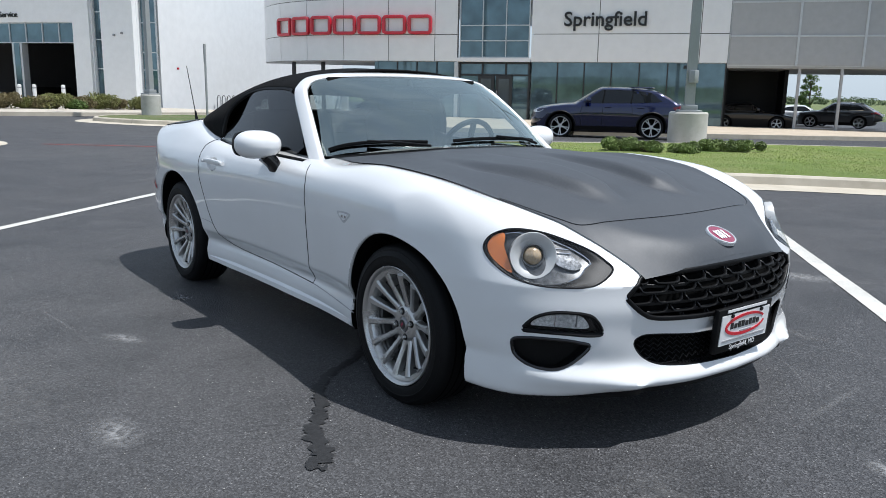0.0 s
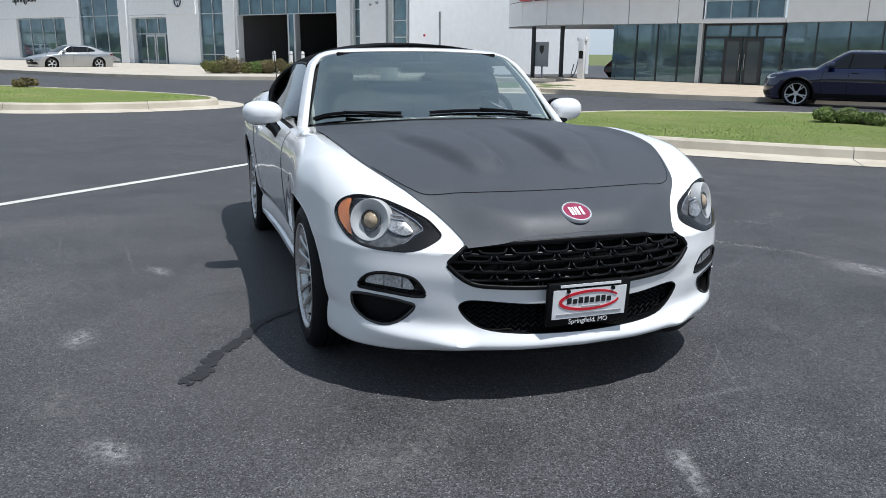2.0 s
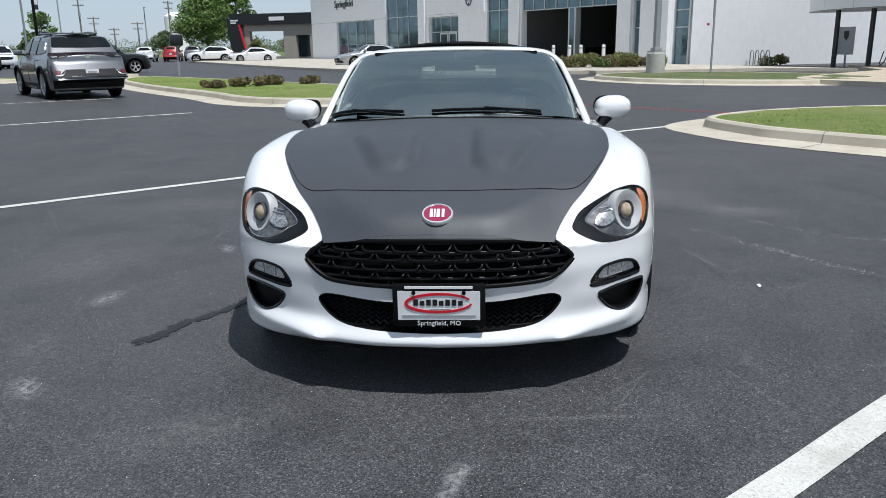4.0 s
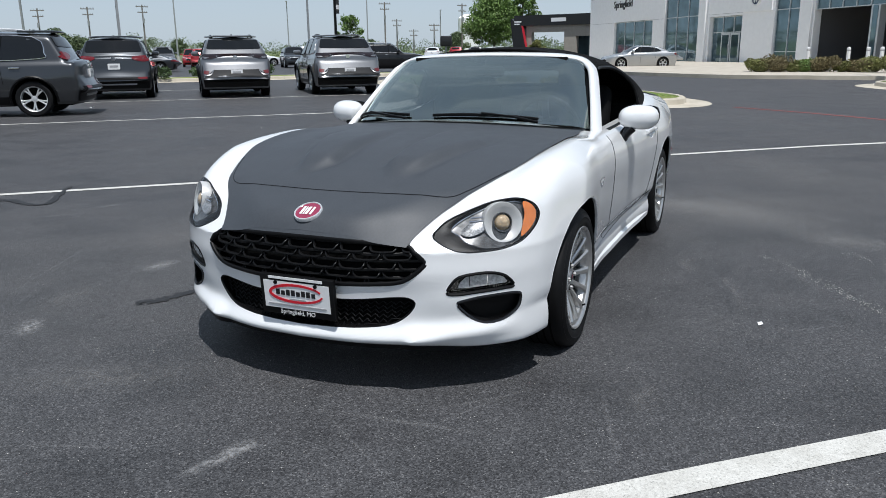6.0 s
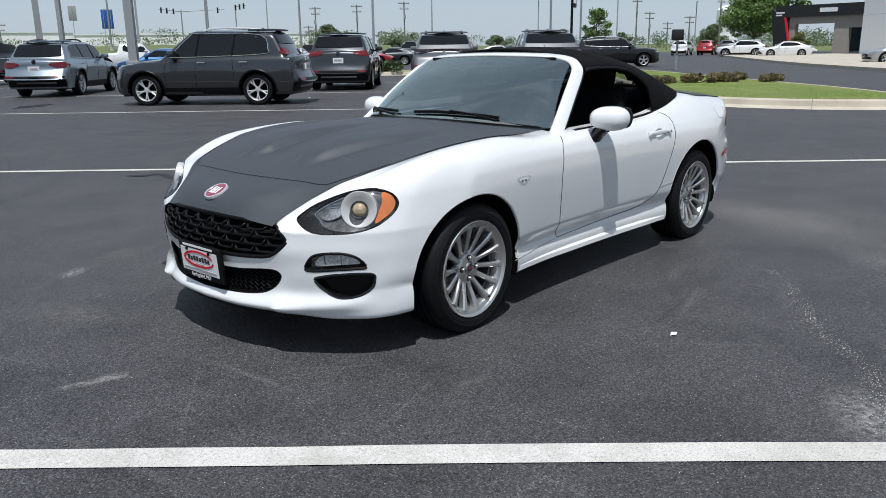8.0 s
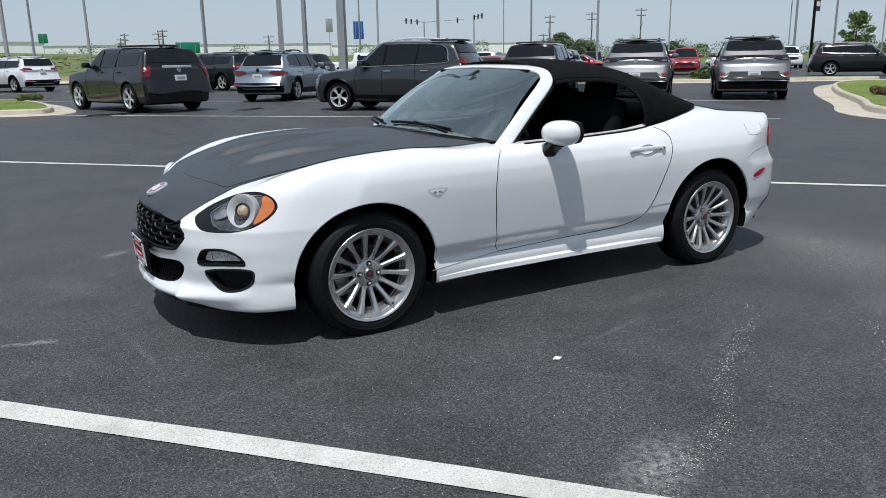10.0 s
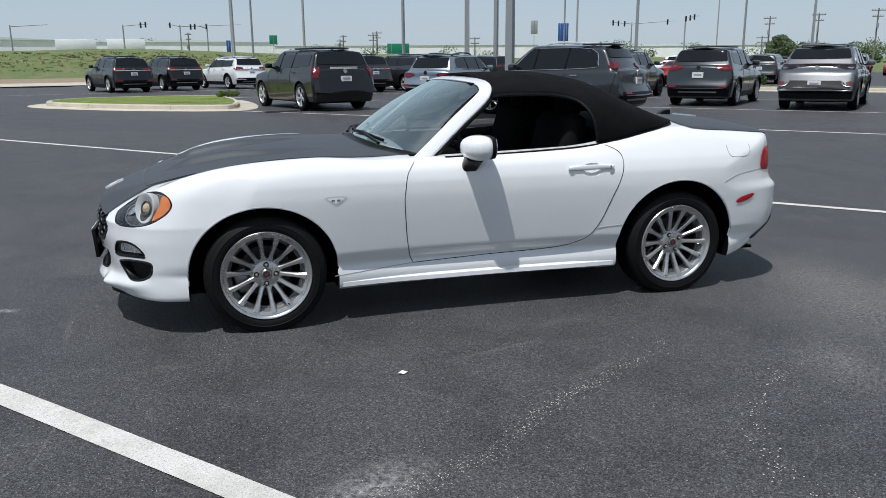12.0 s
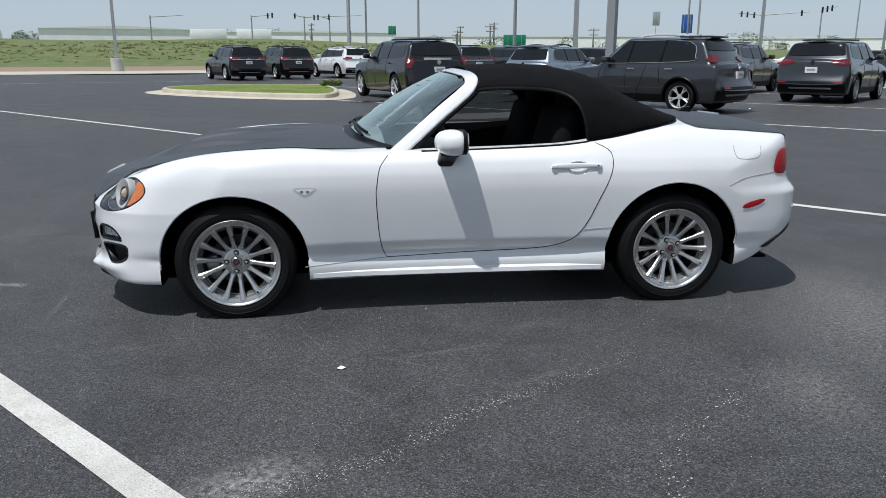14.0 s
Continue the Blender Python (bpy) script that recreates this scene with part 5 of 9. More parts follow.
# wheels
def wheel(at, side):
    """A tyre, flat where it stands, with a rim of fourteen slim spokes; the outer face looks along +y before side turns it."""
    m = at if side > 0 else at @ pose(0, 0, 0, 0, 0, 180)
    prof = [(0.205, -0.085), (0.214, -0.098), (0.245, -0.106), (0.272, -0.102), (0.287, -0.090), (0.2955, -0.074), (0.297, -0.03), (0.297, 0.03), (0.2955, 0.074), (0.2905, 0.086), (0.284, 0.0935), (0.2785, 0.0965), (0.2770, 0.0985), (0.2745, 0.0985),
            (0.2725, 0.1005), (0.258, 0.1045), (0.2565, 0.1060), (0.2545, 0.1060), (0.2530, 0.1048), (0.240, 0.1050), (0.228, 0.1035), (0.222, 0.0990), (0.217, 0.0930), (0.205, 0.085)]
    v, f = lathe(prof, 96)
    back = m.inverted()
    out = []
    for p in v:
        q = m @ Vector(p)
        if q.z < 0.0015:
            q.z = 0.0015
        elif q.z < 0.06 and p[1] > 0:
            q += m.to_3x3() @ Vector((0, 0.006 * (1 - q.z / 0.06), 0))
        out.append(tuple(back @ q))
    tyre = part("tyre", (out, f), RUBBER, CAR, "black low-profile tyre on a silver rim", at=m)
    # near-black rings on the tread stand in for shade in its grooves
    for yy in (-0.05, -0.017, 0.017, 0.05):
        gv_, gf_ = lathe([(0.2976, yy - 0.004), (0.2982, yy), (0.2976, yy + 0.004)], 48)
        gv_ = [tuple(back @ Vector((w.x, w.y, max(w.z, 0.001)))) for w in (m @ Vector(p) for p in gv_)]
        part("tread_groove_shade", (gv_, gf_), RECESS_SHADE, tyre)
    rim = [(0.181, 0.058), (0.1835, 0.078), (0.188, 0.0865), (0.197, 0.0905), (0.203, 0.0925), (0.2045, 0.0915), (0.2065, 0.0960), (0.213, 0.1030), (0.2175, 0.1045), (0.2195, 0.1020), (0.2195, 0.0920), (0.210, 0.080)]
    r = part("rim", lathe(rim, 96), ALLOY, tyre, "silver alloy rim with fourteen slim spokes")
    part("barrel", lathe([(0.182, 0.060), (0.176, 0.056), (0.1755, 0.048), (0.168, 0.044), (0.166, 0.0), (0.172, -0.05), (0.176, -0.09)], 64), BARREL, tyre)
    part("brake_disc", lathe([(0.03, 0.012), (0.060, 0.014), (0.062, 0.002), (0.128, 0.002), (0.130, -0.014), (0.03, -0.016)], 48), ALLOY_DARK, tyre, at=pose(0, -0.01, 0))
    # added near-black disc: painted shade behind the spokes
    part("rim_shade_disc", lathe([(0.0001, -0.045), (0.19, -0.045)], 32), RECESS_SHADE, tyre)
    part("brake_caliper", block(-0.06, 0.06, -0.03, 0.03, 0.085, 0.155, 0.012), STEEL, tyre, at=pose(0, -0.01, 0, 0, 75, 0))
    n = 14
    for k in range(n):
        a = 2 * math.pi * (k + 0.5) / n
        pts = [(0.066, 0.046), (0.084, 0.051), (0.105, 0.058), (0.135, 0.069), (0.165, 0.080), (0.192, 0.0875)]
        path = [(rr * math.cos(a), yy, rr * math.sin(a)) for rr, yy in pts]

        def sec(u):
            w = 0.0112 + 0.0056 * step01(u, 0.60, 1.0) + 0.0062 * (1 - step01(u, 0.0, 0.22))
            return [(-w, -0.020), (-w * 0.96, 0.002), (-w * 0.52, 0.0085), (w * 0.52, 0.0085), (w * 0.96, 0.002), (w, -0.020)]
        part("spoke", sweep(path, sec, up=(0, 1, 0)), ALLOY, r)
    part("hub", lathe([(0.0001, 0.058), (0.026, 0.058), (0.029, 0.0615), (0.052, 0.0610), (0.061, 0.0585), (0.067, 0.0525), (0.073, 0.047), (0.077, 0.034)], 56), ALLOY, r)
    part("centre_cap", lathe([(0.0001, 0.068), (0.019, 0.0675), (0.0215, 0.0655), (0.0225, 0.0655), (0.0255, 0.062), (0.026, 0.05)], 30), STEEL, r)
    part("cap_mark", lathe([(0.0001, 0.0692), (0.0165, 0.0688), (0.0175, 0.0670)], 24), ALLOY_DARK, r)
    part("cap_sign", block(-0.008, 0.008, 0.0690, 0.0700, -0.005, 0.005), BADGE_RED, r)
    for k in range(4):
        a = 2 * math.pi * k / 4 + 0.6
        cx, cz = 0.047 * math.cos(a), 0.047 * math.sin(a)
        part("lug_seat", lathe([(0.0001, 0.0618), (0.0125, 0.0620), (0.0140, 0.0585)], 18), BLACK, r, at=pose(cx, 0.001, cz))
        part("lug_nut", joined(lathe([(0.0001, 0.0755), (0.006, 0.0745), (0.0082, 0.0715), (0.0085, 0.052)], 6)), ALLOY, r, at=pose(cx, 0, cz))
    part("valve", rod((0.0, 0.090, -0.186), (0.0, 0.106, -0.176), 0.004), BLACK, r)


BARREL = plain("dull_alloy_barrel", (0.15, 0.151, 0.153), 0.40, metal=0.7, var=0.2, scale=20)
for cx, turn in ((1.135, -7), (-1.132, 23)):
    for s in (1, -1):
        wheel(pose(cx, s * (HUB_Y - 0.058), 0.284, 0, turn + 40 * s, 0), s)

# ---- the ground and what is laid on it ----
BANK = Vector((0.35, -0.937, 0))


def ground_z(x, y):
    """Height of the lot: falls gently towards the showrooms, rises to a bank beyond the far road."""
    x, y = np.asarray(x, float), np.asarray(y, float)
    soft = np.where(y > 2, np.minimum(y - 2, 60), 0)
    q = x * BANK.x + y * BANK.y
    bank = 3.9 * step01(q, 100, 138) * (1 + 0.08 * np.sin(x * 0.11)) * (0.72 + 0.28 * step01(x, -70, 10))
    return -0.015 * soft + bank


def gz(x, y):
    return float(ground_z(x, y))


def sheet(name, xs, ys, lift, material, keep=None, label="", category="", kind="structure"):
    gx, gy = np.meshgrid(xs, ys, indexing="ij")
    z = ground_z(gx, gy) + lift
    v = list(zip(gx.ravel(), gy.ravel(), z.ravel()))
    m = len(ys)
    f = []
    for i in range(len(xs) - 1):
        for j in range(m - 1):
            if keep is None or keep((xs[i] + xs[i + 1]) / 2, (ys[j] + ys[j + 1]) / 2):
                f.append((i * m + j, (i + 1) * m + j, (i + 1) * m + j + 1, i * m + j + 1))
    ob = part(name, (v, f), material, smooth=60)
    return tagged(ob, label, category, kind=kind)


wide = [-3500, -1800, -900, -500, -300] + list(np.arange(-220, 221, 10)) + [300, 500, 900, 1800, 3500]
sheet("ground", wide, wide, -0.06, FIELD, label="rough grass field rising to a low bank", category="ground")
sheet("parking_lot", list(np.arange(-130, 71, 5.0)), sorted(list(np.arange(-70, 76, 5.0)) + [2.0, 62.0]), 0.0, ASPHALT, lambda x, y: x * BANK.x + y * BANK.y < 53, "dark asphalt parking lot with pale scuffs and grit", "parking lot")


def flat(name, poly, material, lift=0.004, step=2.0, label="", category="", kind="structure", parent=None):
    v2, f, _ = fill(poly, step)
    v = [(x, y, gz(x, y) + lift) for x, y in v2]
    ob = part(name, (v, f), material, parent, smooth=60)
    return tagged(ob, label, category, kind=kind) if parent is None else ob


# the verge beyond the far road: pavement strip and bare earth
def along_bank(q0, q1, a0, a1):
    t = Vector((0.937, 0.35, 0))
    return [tuple((BANK * q + t * a).xy) for q, a in ((q0, a0), (q0, a1), (q1, a1), (q1, a0))]


flat("pavement_far", along_bank(53.5, 64, -90, 90), CONCRETE, 0.03, 6, "pale concrete strip beside the far road", "pavement")
flat("verge", along_bank(64, 92, -90, 90), DIRT, -0.02, 6, "bare brown earth verge", "ground")


# painted stall lines
D_LINE, E_LINE = Vector((-0.663, 0.7485)), Vector((0.7485, 0.663))


def painted(name, e, d0, d1, width=0.105, material=LINE, label="white painted parking line, slightly worn"):
    n = max(2, int(abs(d1 - d0) / 0.35))
    rng = random.Random(int(abs(e * 100)))
    v = []
    for i in range(n + 1):
        c = E_LINE * e + D_LINE * (d0 + (d1 - d0) * i / n)
        for k in (-1, 1):
            p = c + E_LINE * (k * (width / 2 + rng.uniform(-0.003, 0.003)))
            v.append((p.x, p.y, gz(p.x, p.y) + 0.004))
    f = [(2 * i, 2 * i + 1, 2 * i + 3, 2 * i + 2) for i in range(n)]
    return tagged(part(name, (v, f), material), label, "road marking", "parking lines", "structure")


painted("parking_line", 2.527, -7.5, 6.28, 0.117)
painted("parking_line", -3.62, -24.0, 7.10, 0.10)
painted("parking_line", -11.95, -16.0, 3.0, 0.11)
painted("parking_line", -18.6, -22.0, 3.4, 0.11)
painted("parking_line", -24.8, -22.0, -1.0, 0.11)
v = []
for i in range(31):
    t = i / 30
    x, y = -13.3 + 3.6 * t * 1.6, 0.6 + 4.2 * t * 1.6
    for k in (-1, 1):
        v.append((x + k * 0.05, y - k * 0.04, gz(x, y) + 0.004))
tagged(part("fire_lane_line", (v, [(2 * i, 2 * i + 1, 2 * i + 3, 2 * i + 2) for i in range(30)]), RED_LINE), "faded red painted lane line", "road marking", kind="structure")
v = []
for i in range(40):
    p = BANK * 36.5 + Vector((0.937, 0.35, 0)) * (-30 + i * 1.8)
    for k in (-1, 1):
        q = p + BANK * (k * 0.07)
        v.append((q.x, q.y, gz(q.x, q.y) + 0.004))
tagged(part("lane_line", (v, [(2 * i, 2 * i + 1, 2 * i + 3, 2 * i + 2) for i in range(39)]), LINE), "white line along the far drive", "road marking", kind="structure")


# kerbed islands
def offset_loop(loop, d):
    a = np.array(loop)
    out = []
    for i in range(len(a)):
        p, q = a[i - 1], a[(i + 1) % len(a)]
        t = (q - p) / np.linalg.norm(q - p)
        out.append(tuple(a[i] + d * np.array([-t[1], t[0]])))
    return out


def island(name, outline, label, grass=GRASS, gutter=0.55, blades=0, rise=0.16):
    loop = curve_points(outline, 5, True)
    area = sum(x0 * y1 - x1 * y0 for (x0, y0), (x1, y1) in zip(loop, loop[1:] + loop[:1]))
    if area < 0:
        loop = loop[::-1]
    top = tagged(new(name), label, "traffic island", kind="structure")
    k0, k1 = offset_loop(loop, gutter), offset_loop(loop, gutter + 0.17)
    v, f, n = [], [], len(loop)
    prof = [(0.0, 0.006), (gutter - 0.02, 0.018), (gutter, 0.03), (gutter + 0.025, rise - 0.03), (gutter + 0.06, rise), (gutter + 0.16, rise), (gutter + 0.17, rise - 0.03)]
    rows = [offset_loop(loop, d) for d, _ in prof]
    for (d, h), row in zip(prof, rows):
        v += [(x, y, gz(x, y) + h) for x, y in row]
    for j in range(len(prof) - 1):
        for i in range(n):
            f.append((j * n + i, j * n + (i + 1) % n, (j + 1) * n + (i + 1) % n, (j + 1) * n + i))
    part("kerb", (v, f), KERB, top, "pale concrete kerb and gutter", 30)
    # joints across the kerb
    run = 0.0
    for i in range(n):
        run += math.dist(loop[i], loop[(i + 1) % n])
        if run > 3.0:
            run = 0.0
            pts = [(rows[j][i][0], rows[j][i][1], gz(*rows[j][i]) + prof[j][1] + 0.0015) for j in range(6)]
            part("kerb_joint", sweep(pts, [(-0.004, -0.001), (0.004, -0.001), (0.004, 0.0012), (-0.004, 0.0012)]), JOINT, top)
    inner = offset_loop(loop, gutter + 0.15)
    v2, fc, _ = fill(inner, 0.8)
    rng = random.Random(len(name))
    part("lawn", ([(x, y, gz(x, y) + rise - 0.02 + rng.uniform(0, 0.02)) for x, y in v2], fc), grass, top, "mown grass")
    if blades:
        a = np.array(inner)
        rs = np.random.RandomState(5)
        blades *= 3
        xs = rs.uniform(a[:, 0].min(), a[:, 0].max(), blades * 3)
        ys = rs.uniform(a[:, 1].min(), a[:, 1].max(), blades * 3)
        ok = inside(inner, xs, ys)
        xs, ys = xs[ok][:blades], ys[ok][:blades]
        m = len(xs)
        ang = rs.uniform(0, 6.28, m)
        foot = np.stack([xs, ys, ground_z(xs, ys) + rise - 0.02], 1)
        side = 0.007 * np.stack([np.cos(ang), np.sin(ang), 0 * ang], 1)
        tip = np.stack([rs.uniform(-0.03, 0.03, m), rs.uniform(-0.03, 0.03, m), rs.uniform(0.012, 0.032, m)], 1)
        bv = np.stack([foot - side, foot + side, foot + tip], 1).reshape(-1, 3).tolist()
        bf = np.arange(3 * m).reshape(-1, 3).tolist()
        g = part("grass_blades", (bv, bf), BLADE, top, smooth=0)
        g["kind"] = "stuff"
    return top


island("grass_island", [(-7.5, 2.9), (-5.9, 3.15), (-5.0, 3.72), (-4.2, 4.5), (-3.2, 5.7), (-2.1, 7.2), (-0.6, 8.6), (2, 11), (5, 14.5), (6, 19), (1, 24), (-3, 23.2), (-6.0, 20.2), (-8.6, 16.0), (-10.0, 11.6), (-10.5, 9.0), (-10.3, 6.8), (-9.2, 4.4)], "kerbed lawn island beside the parking stalls", blades=22000)
island("grass_island", [(-13.4, 0.0), (-12.4, -1.1), (-11.95, -2.8), (-12.2, -4.5), (-13.3, -6.0), (-15.6, -7.6), (-20, -11.0), (-25, -14.2), (-28.4, -15.2), (-29.4, -13.6), (-27, -10.9), (-21.5, -5.6), (-17.8, -2.0), (-15.3, -0.2)], "kerbed lawn island with brown shrubs", blades=9000)
island("grass_island", [(7.0, -23.5), (5.4, -21.4), (3.2, -19.6), (1.3, -18.7), (0.35, -19.0), (-0.05, -20.6), (0.0, -24), (0.6, -27.0), (2.2, -28.0), (5.6, -27.7), (7.1, -25.8)], "kerbed lawn island at the row's end", blades=6000)
island("grass_island", [(-24.6, 3.6), (-22.4, 4.1), (-20.7, 5.4), (-19.8, 8), (-20.3, 11.5), (-23, 14), (-27, 13), (-28.6, 9), (-27.4, 5.2)], "kerbed island with a lamp post, dry grass", FIELD)
island("grass_island", [(-33, -16), (-29, -18.5), (-24, -22.5), (-20.5, -27), (-21.5, -29), (-24, -27.5), (-30, -21.5), (-34, -18)], "narrow kerbed lawn strip behind parked cars", blades=2000)
island("grass_island", [(-16, -32), (-8, -41), (-9.5, -42.5), (-18, -33.5)], "narrow kerbed lawn strip between stall rows")


# pavements in front of the showrooms
def pavement(name, outline, label, material):
    loop = outline
    top = flat(name, loop, material, 0.15, 2.5, label, "pavement")
    v, f, n = [], [], len(loop)
    for (x, y) in loop:
        v += [(x, y, gz(x, y) + 0.15), (x, y, gz(x, y) - 0.02)]
    f = [(2 * i, 2 * i + 1, 2 * ((i + 1) % n) + 1, 2 * ((i + 1) % n)) for i in range(n)]
    part("kerb_face", (v, f), KERB, top)
    return top


U, N = Vector((0.8, 0.6, 0)), Vector((0.6, -0.8, 0))


def site(s, q):
    return tuple((U * s + N * q).xy)


kerb_a = curve_points([(-34, 13.5), (-31.5, 9.5), (-29.6, 5), (-29.4, 0.5), (-31.5, -2.8), (-36, -6.8), (-48, -14.5), (-78, -31)], 5)
pavement("pavement", kerb_a + [site(-80, -33.7), site(-16, -33.7)], "tan concrete plaza in front of the white showroom", CONCRETE)
kerb_b = curve_points([(-31, 17.5), (-26, 13.2), (-21.8, 10.3), (-19.4, 11.5), (-17.2, 13.6), (-15.0, 17.4), (-12.2, 22.5), (-9.6, 29.5), (-6, 40)], 5)
pavement("pavement", kerb_b + [site(24, -38), site(-20, -40)], "tan concrete walk in front of the curved showroom", PLAZA)


# ---- buildings: local x along the facade, y into the building ----
def facade_frame(q):
    m = Matrix.Identity(4)
    m.col[0], m.col[1] = (*U, 0), (*-N, 0)
    m.translation = N * q
    return m


def wall_pieces(name, parent, material, s0, s1, z0, z1, thick, openings, label=""):
    """A wall of upright panels round its openings."""
    cuts = sorted({s0, s1, *[min(max(o[k], s0), s1) for o in openings for k in (0, 1)]})
    for a, b in zip(cuts, cuts[1:]):
        if b - a < 1e-4:
            continue
        holes = sorted((o[2], o[3]) for o in openings if o[0] <= a + 1e-6 and o[1] >= b - 1e-6)
        z = z0
        for h0, h1 in holes:
            if h0 > z:
                part(name, block(a, b, 0, thick, z, h0), material, parent, label)
            z = max(z, h1)
        if z < z1:
            part(name, block(a, b, 0, thick, z, z1), material, parent, label)


def glazing(parent, s0, s1, z0, z1, cols, rows, frame, glass, depth=0.12, bar=0.06, name="window"):
    w = part(name, block(s0, s1, depth, depth + 0.02, z0, z1), glass, parent, "blue-tinted window glass")
    for k in range(cols + 1):
        s = s0 + (s1 - s0) * k / cols
        s = min(max(s, s0 + bar / 2), s1 - bar / 2)
        part("mullion", block(s - bar / 2, s + bar / 2, depth - 0.06, depth + 0.03, z0, z1), frame, w)
    for z in rows:
        part("transom", block(s0, s1, depth - 0.05, depth + 0.026, z - bar / 2, z + bar / 2), frame, w)
    return w


VW = thing("showroom_building", "white showroom with service bays and tall blue windows", "building", facade_frame(-33.9))
TOP = 8.6
bays = [(-40.5, -35.7, -0.5, 3.5), (-35.1, -31.3, -0.5, 3.5)]
trans = (-40.5, -31.25, 3.5, 4.66)
tall = [(-59.75, -54.2, -0.4, TOP), (-44.6, -41.85, -0.4, TOP), (-30.05, -29.2, -0.4, TOP)]
opens = [(-69.7, -61.9, 0.35, 3.75), (-52.6, -48.3, -0.4, 3.55)] + tall + [(-40.5, -31.25, -0.5, 4.66)]
wall_pieces("wall", VW, STUCCO, -75.6, -27.1, -0.6, TOP, 0.5, opens, "smooth white wall panel")
part("wall", block(-29.2, -27.12, -0.35, 0.0, -0.6, TOP), STUCCO, VW)
part("wall", block(-53.9, -52.9, -0.25, 0.0, -0.5, TOP), STUCCO, VW)
part("wall", block(-48.1, -44.8, -0.12, 0.0, 3.7, TOP), STUCCO, VW)
part("wall", block(-41.75, -40.6, -0.2, 0.0, -0.5, TOP), STUCCO, VW)
part("wall", block(-31.2, -30.1, -0.2, 0.0, -0.5, TOP), STUCCO, VW)
part("side_wall", block(-75.6, -75.2, 0.5, 26, -0.6, TOP), STUCCO, VW)
part("side_wall", block(-26.55, -26.05, 0.45, 26, -0.8, TOP + 0.4), GREY_WALL, VW, "plain light grey side wall")
part("roof", block(-75.6, -26.06, 0.2, 25.5, TOP, TOP + 0.3), GREY_WALL, VW)
part("rear_wall", block(-75.6, -26.56, 25.5, 26, -0.8, TOP), GREY_WALL, VW)
for z in (3.72, 6.2):
    for a, b in ((-75.6, -69.8), (-61.8, -59.9), (-52.8, -48.2)):
        part("wall_joint", block(a, b, -0.003 if a > -53 else -0.003, 0.001, z - 0.012, z + 0.012), PRINT_GREY, VW)
glazing(VW, -69.7, -61.9, 0.35, 3.75, 4, (0.4, 3.7), FRAME_ALU, WIN, 0.25)
glazing(VW, -59.75, -54.2, -0.4, TOP, 3, (0.9, 3.75, 6.3), FRAME_ALU, WIN, 0.2)
glazing(VW, -52.6, -48.3, -0.2, 3.55, 3, (2.35, 3.5), FRAME_ALU, WIN, 0.35)
glazing(VW, -44.6, -41.85, -0.4, TOP, 2, (0.9, 3.7, 6.3), FRAME_ALU, WIN, 0.2)
glazing(VW, -30.05, -29.2, -0.4, TOP, 1, (2.1, 3.7, 5.2, 6.7), FRAME_ALU, WIN, 0.2)
glazing(VW, -27.1, -26.07, -0.4, TOP, 1, (2.05, 3.0, 4.6, 6.2), FRAME_ALU, WIN, 0.3)
glazing(VW, -40.5, -31.25, 3.5, 4.66, 8, (3.53, 4.63), FRAME_ALU, WIN, 0.15)
part("bay_post", block(-35.75, -35.05, 0.05, 0.5, -0.5, 3.5), FRAME_ALU, VW)
part("bay_post_glass", block(-35.6, -35.2, 0.03, 0.06, -0.5, 3.5), WIN, VW)
for a, b in ((-51.3, -50.15), (-50.05, -48.9)):
    d = part("entrance_door", block(a, b, 0.28, 0.33, -0.1, 2.3), FRAME_ALU, VW, "aluminium-framed glass door")
    part("door_glass", block(a + 0.14, b - 0.14, 0.27, 0.34, 0.15, 2.15), WIN, d)
    part("door_handle", rod((b - 0.1 if a < -51 else a + 0.1, 0.22, 0.9), (b - 0.1 if a < -51 else a + 0.1, 0.22, 1.5), 0.02), STEEL, d)
d = part("side_door", block(-26.95, -26.2, 0.36, 0.42, -0.25, 2.02), FRAME_ALU, VW, "aluminium-framed glass side door")
part("door_glass", block(-26.85, -26.3, 0.35, 0.43, -0.05, 1.9), WIN, d)
part("notice", block(-26.7, -26.5, 0.335, 0.352, 1.05, 1.3), PLATE_WHITE, d)
# service bays: a room behind the open doors, its dimness put into dark wall colours
room = part("service_room", block(-40.9, -31.0, 0, 0.2, -0.5, 4.6), plain("shade_toned_bay_wall", (0.10, 0.10, 0.105), 0.8), VW, at=pose(0, 11, 0))
part("room_side", block(-41.0, -40.7, 0.5, 11, -0.5, 4.6), plain("shade_toned_bay_side", (0.10, 0.10, 0.105), 0.8), VW)
part("room_side", block(-31.2, -30.9, 0.5, 11, -0.5, 4.6), plain("shade_toned_bay_side_b", (0.10, 0.10, 0.105), 0.8), VW)
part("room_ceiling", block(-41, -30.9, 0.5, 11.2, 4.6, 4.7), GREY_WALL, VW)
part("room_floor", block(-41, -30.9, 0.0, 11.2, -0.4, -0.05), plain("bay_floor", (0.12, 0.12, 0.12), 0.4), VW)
part("inner_door", block(-38.6, -36.4, 10.8, 11.0, -0.1, 2.3), FRAME_ALU, VW)
part("inner_window", block(-38.4, -37.6, 10.75, 10.82, 0.3, 2.1), WIN, VW)
part("work_bench", block(-40.2, -39.2, 6.0, 8.5, -0.1, 1.0), BLACK, VW)
part("work_bench", block(-34.6, -33.4, 8.0, 9.5, -0.1, 1.1), STEEL, VW)
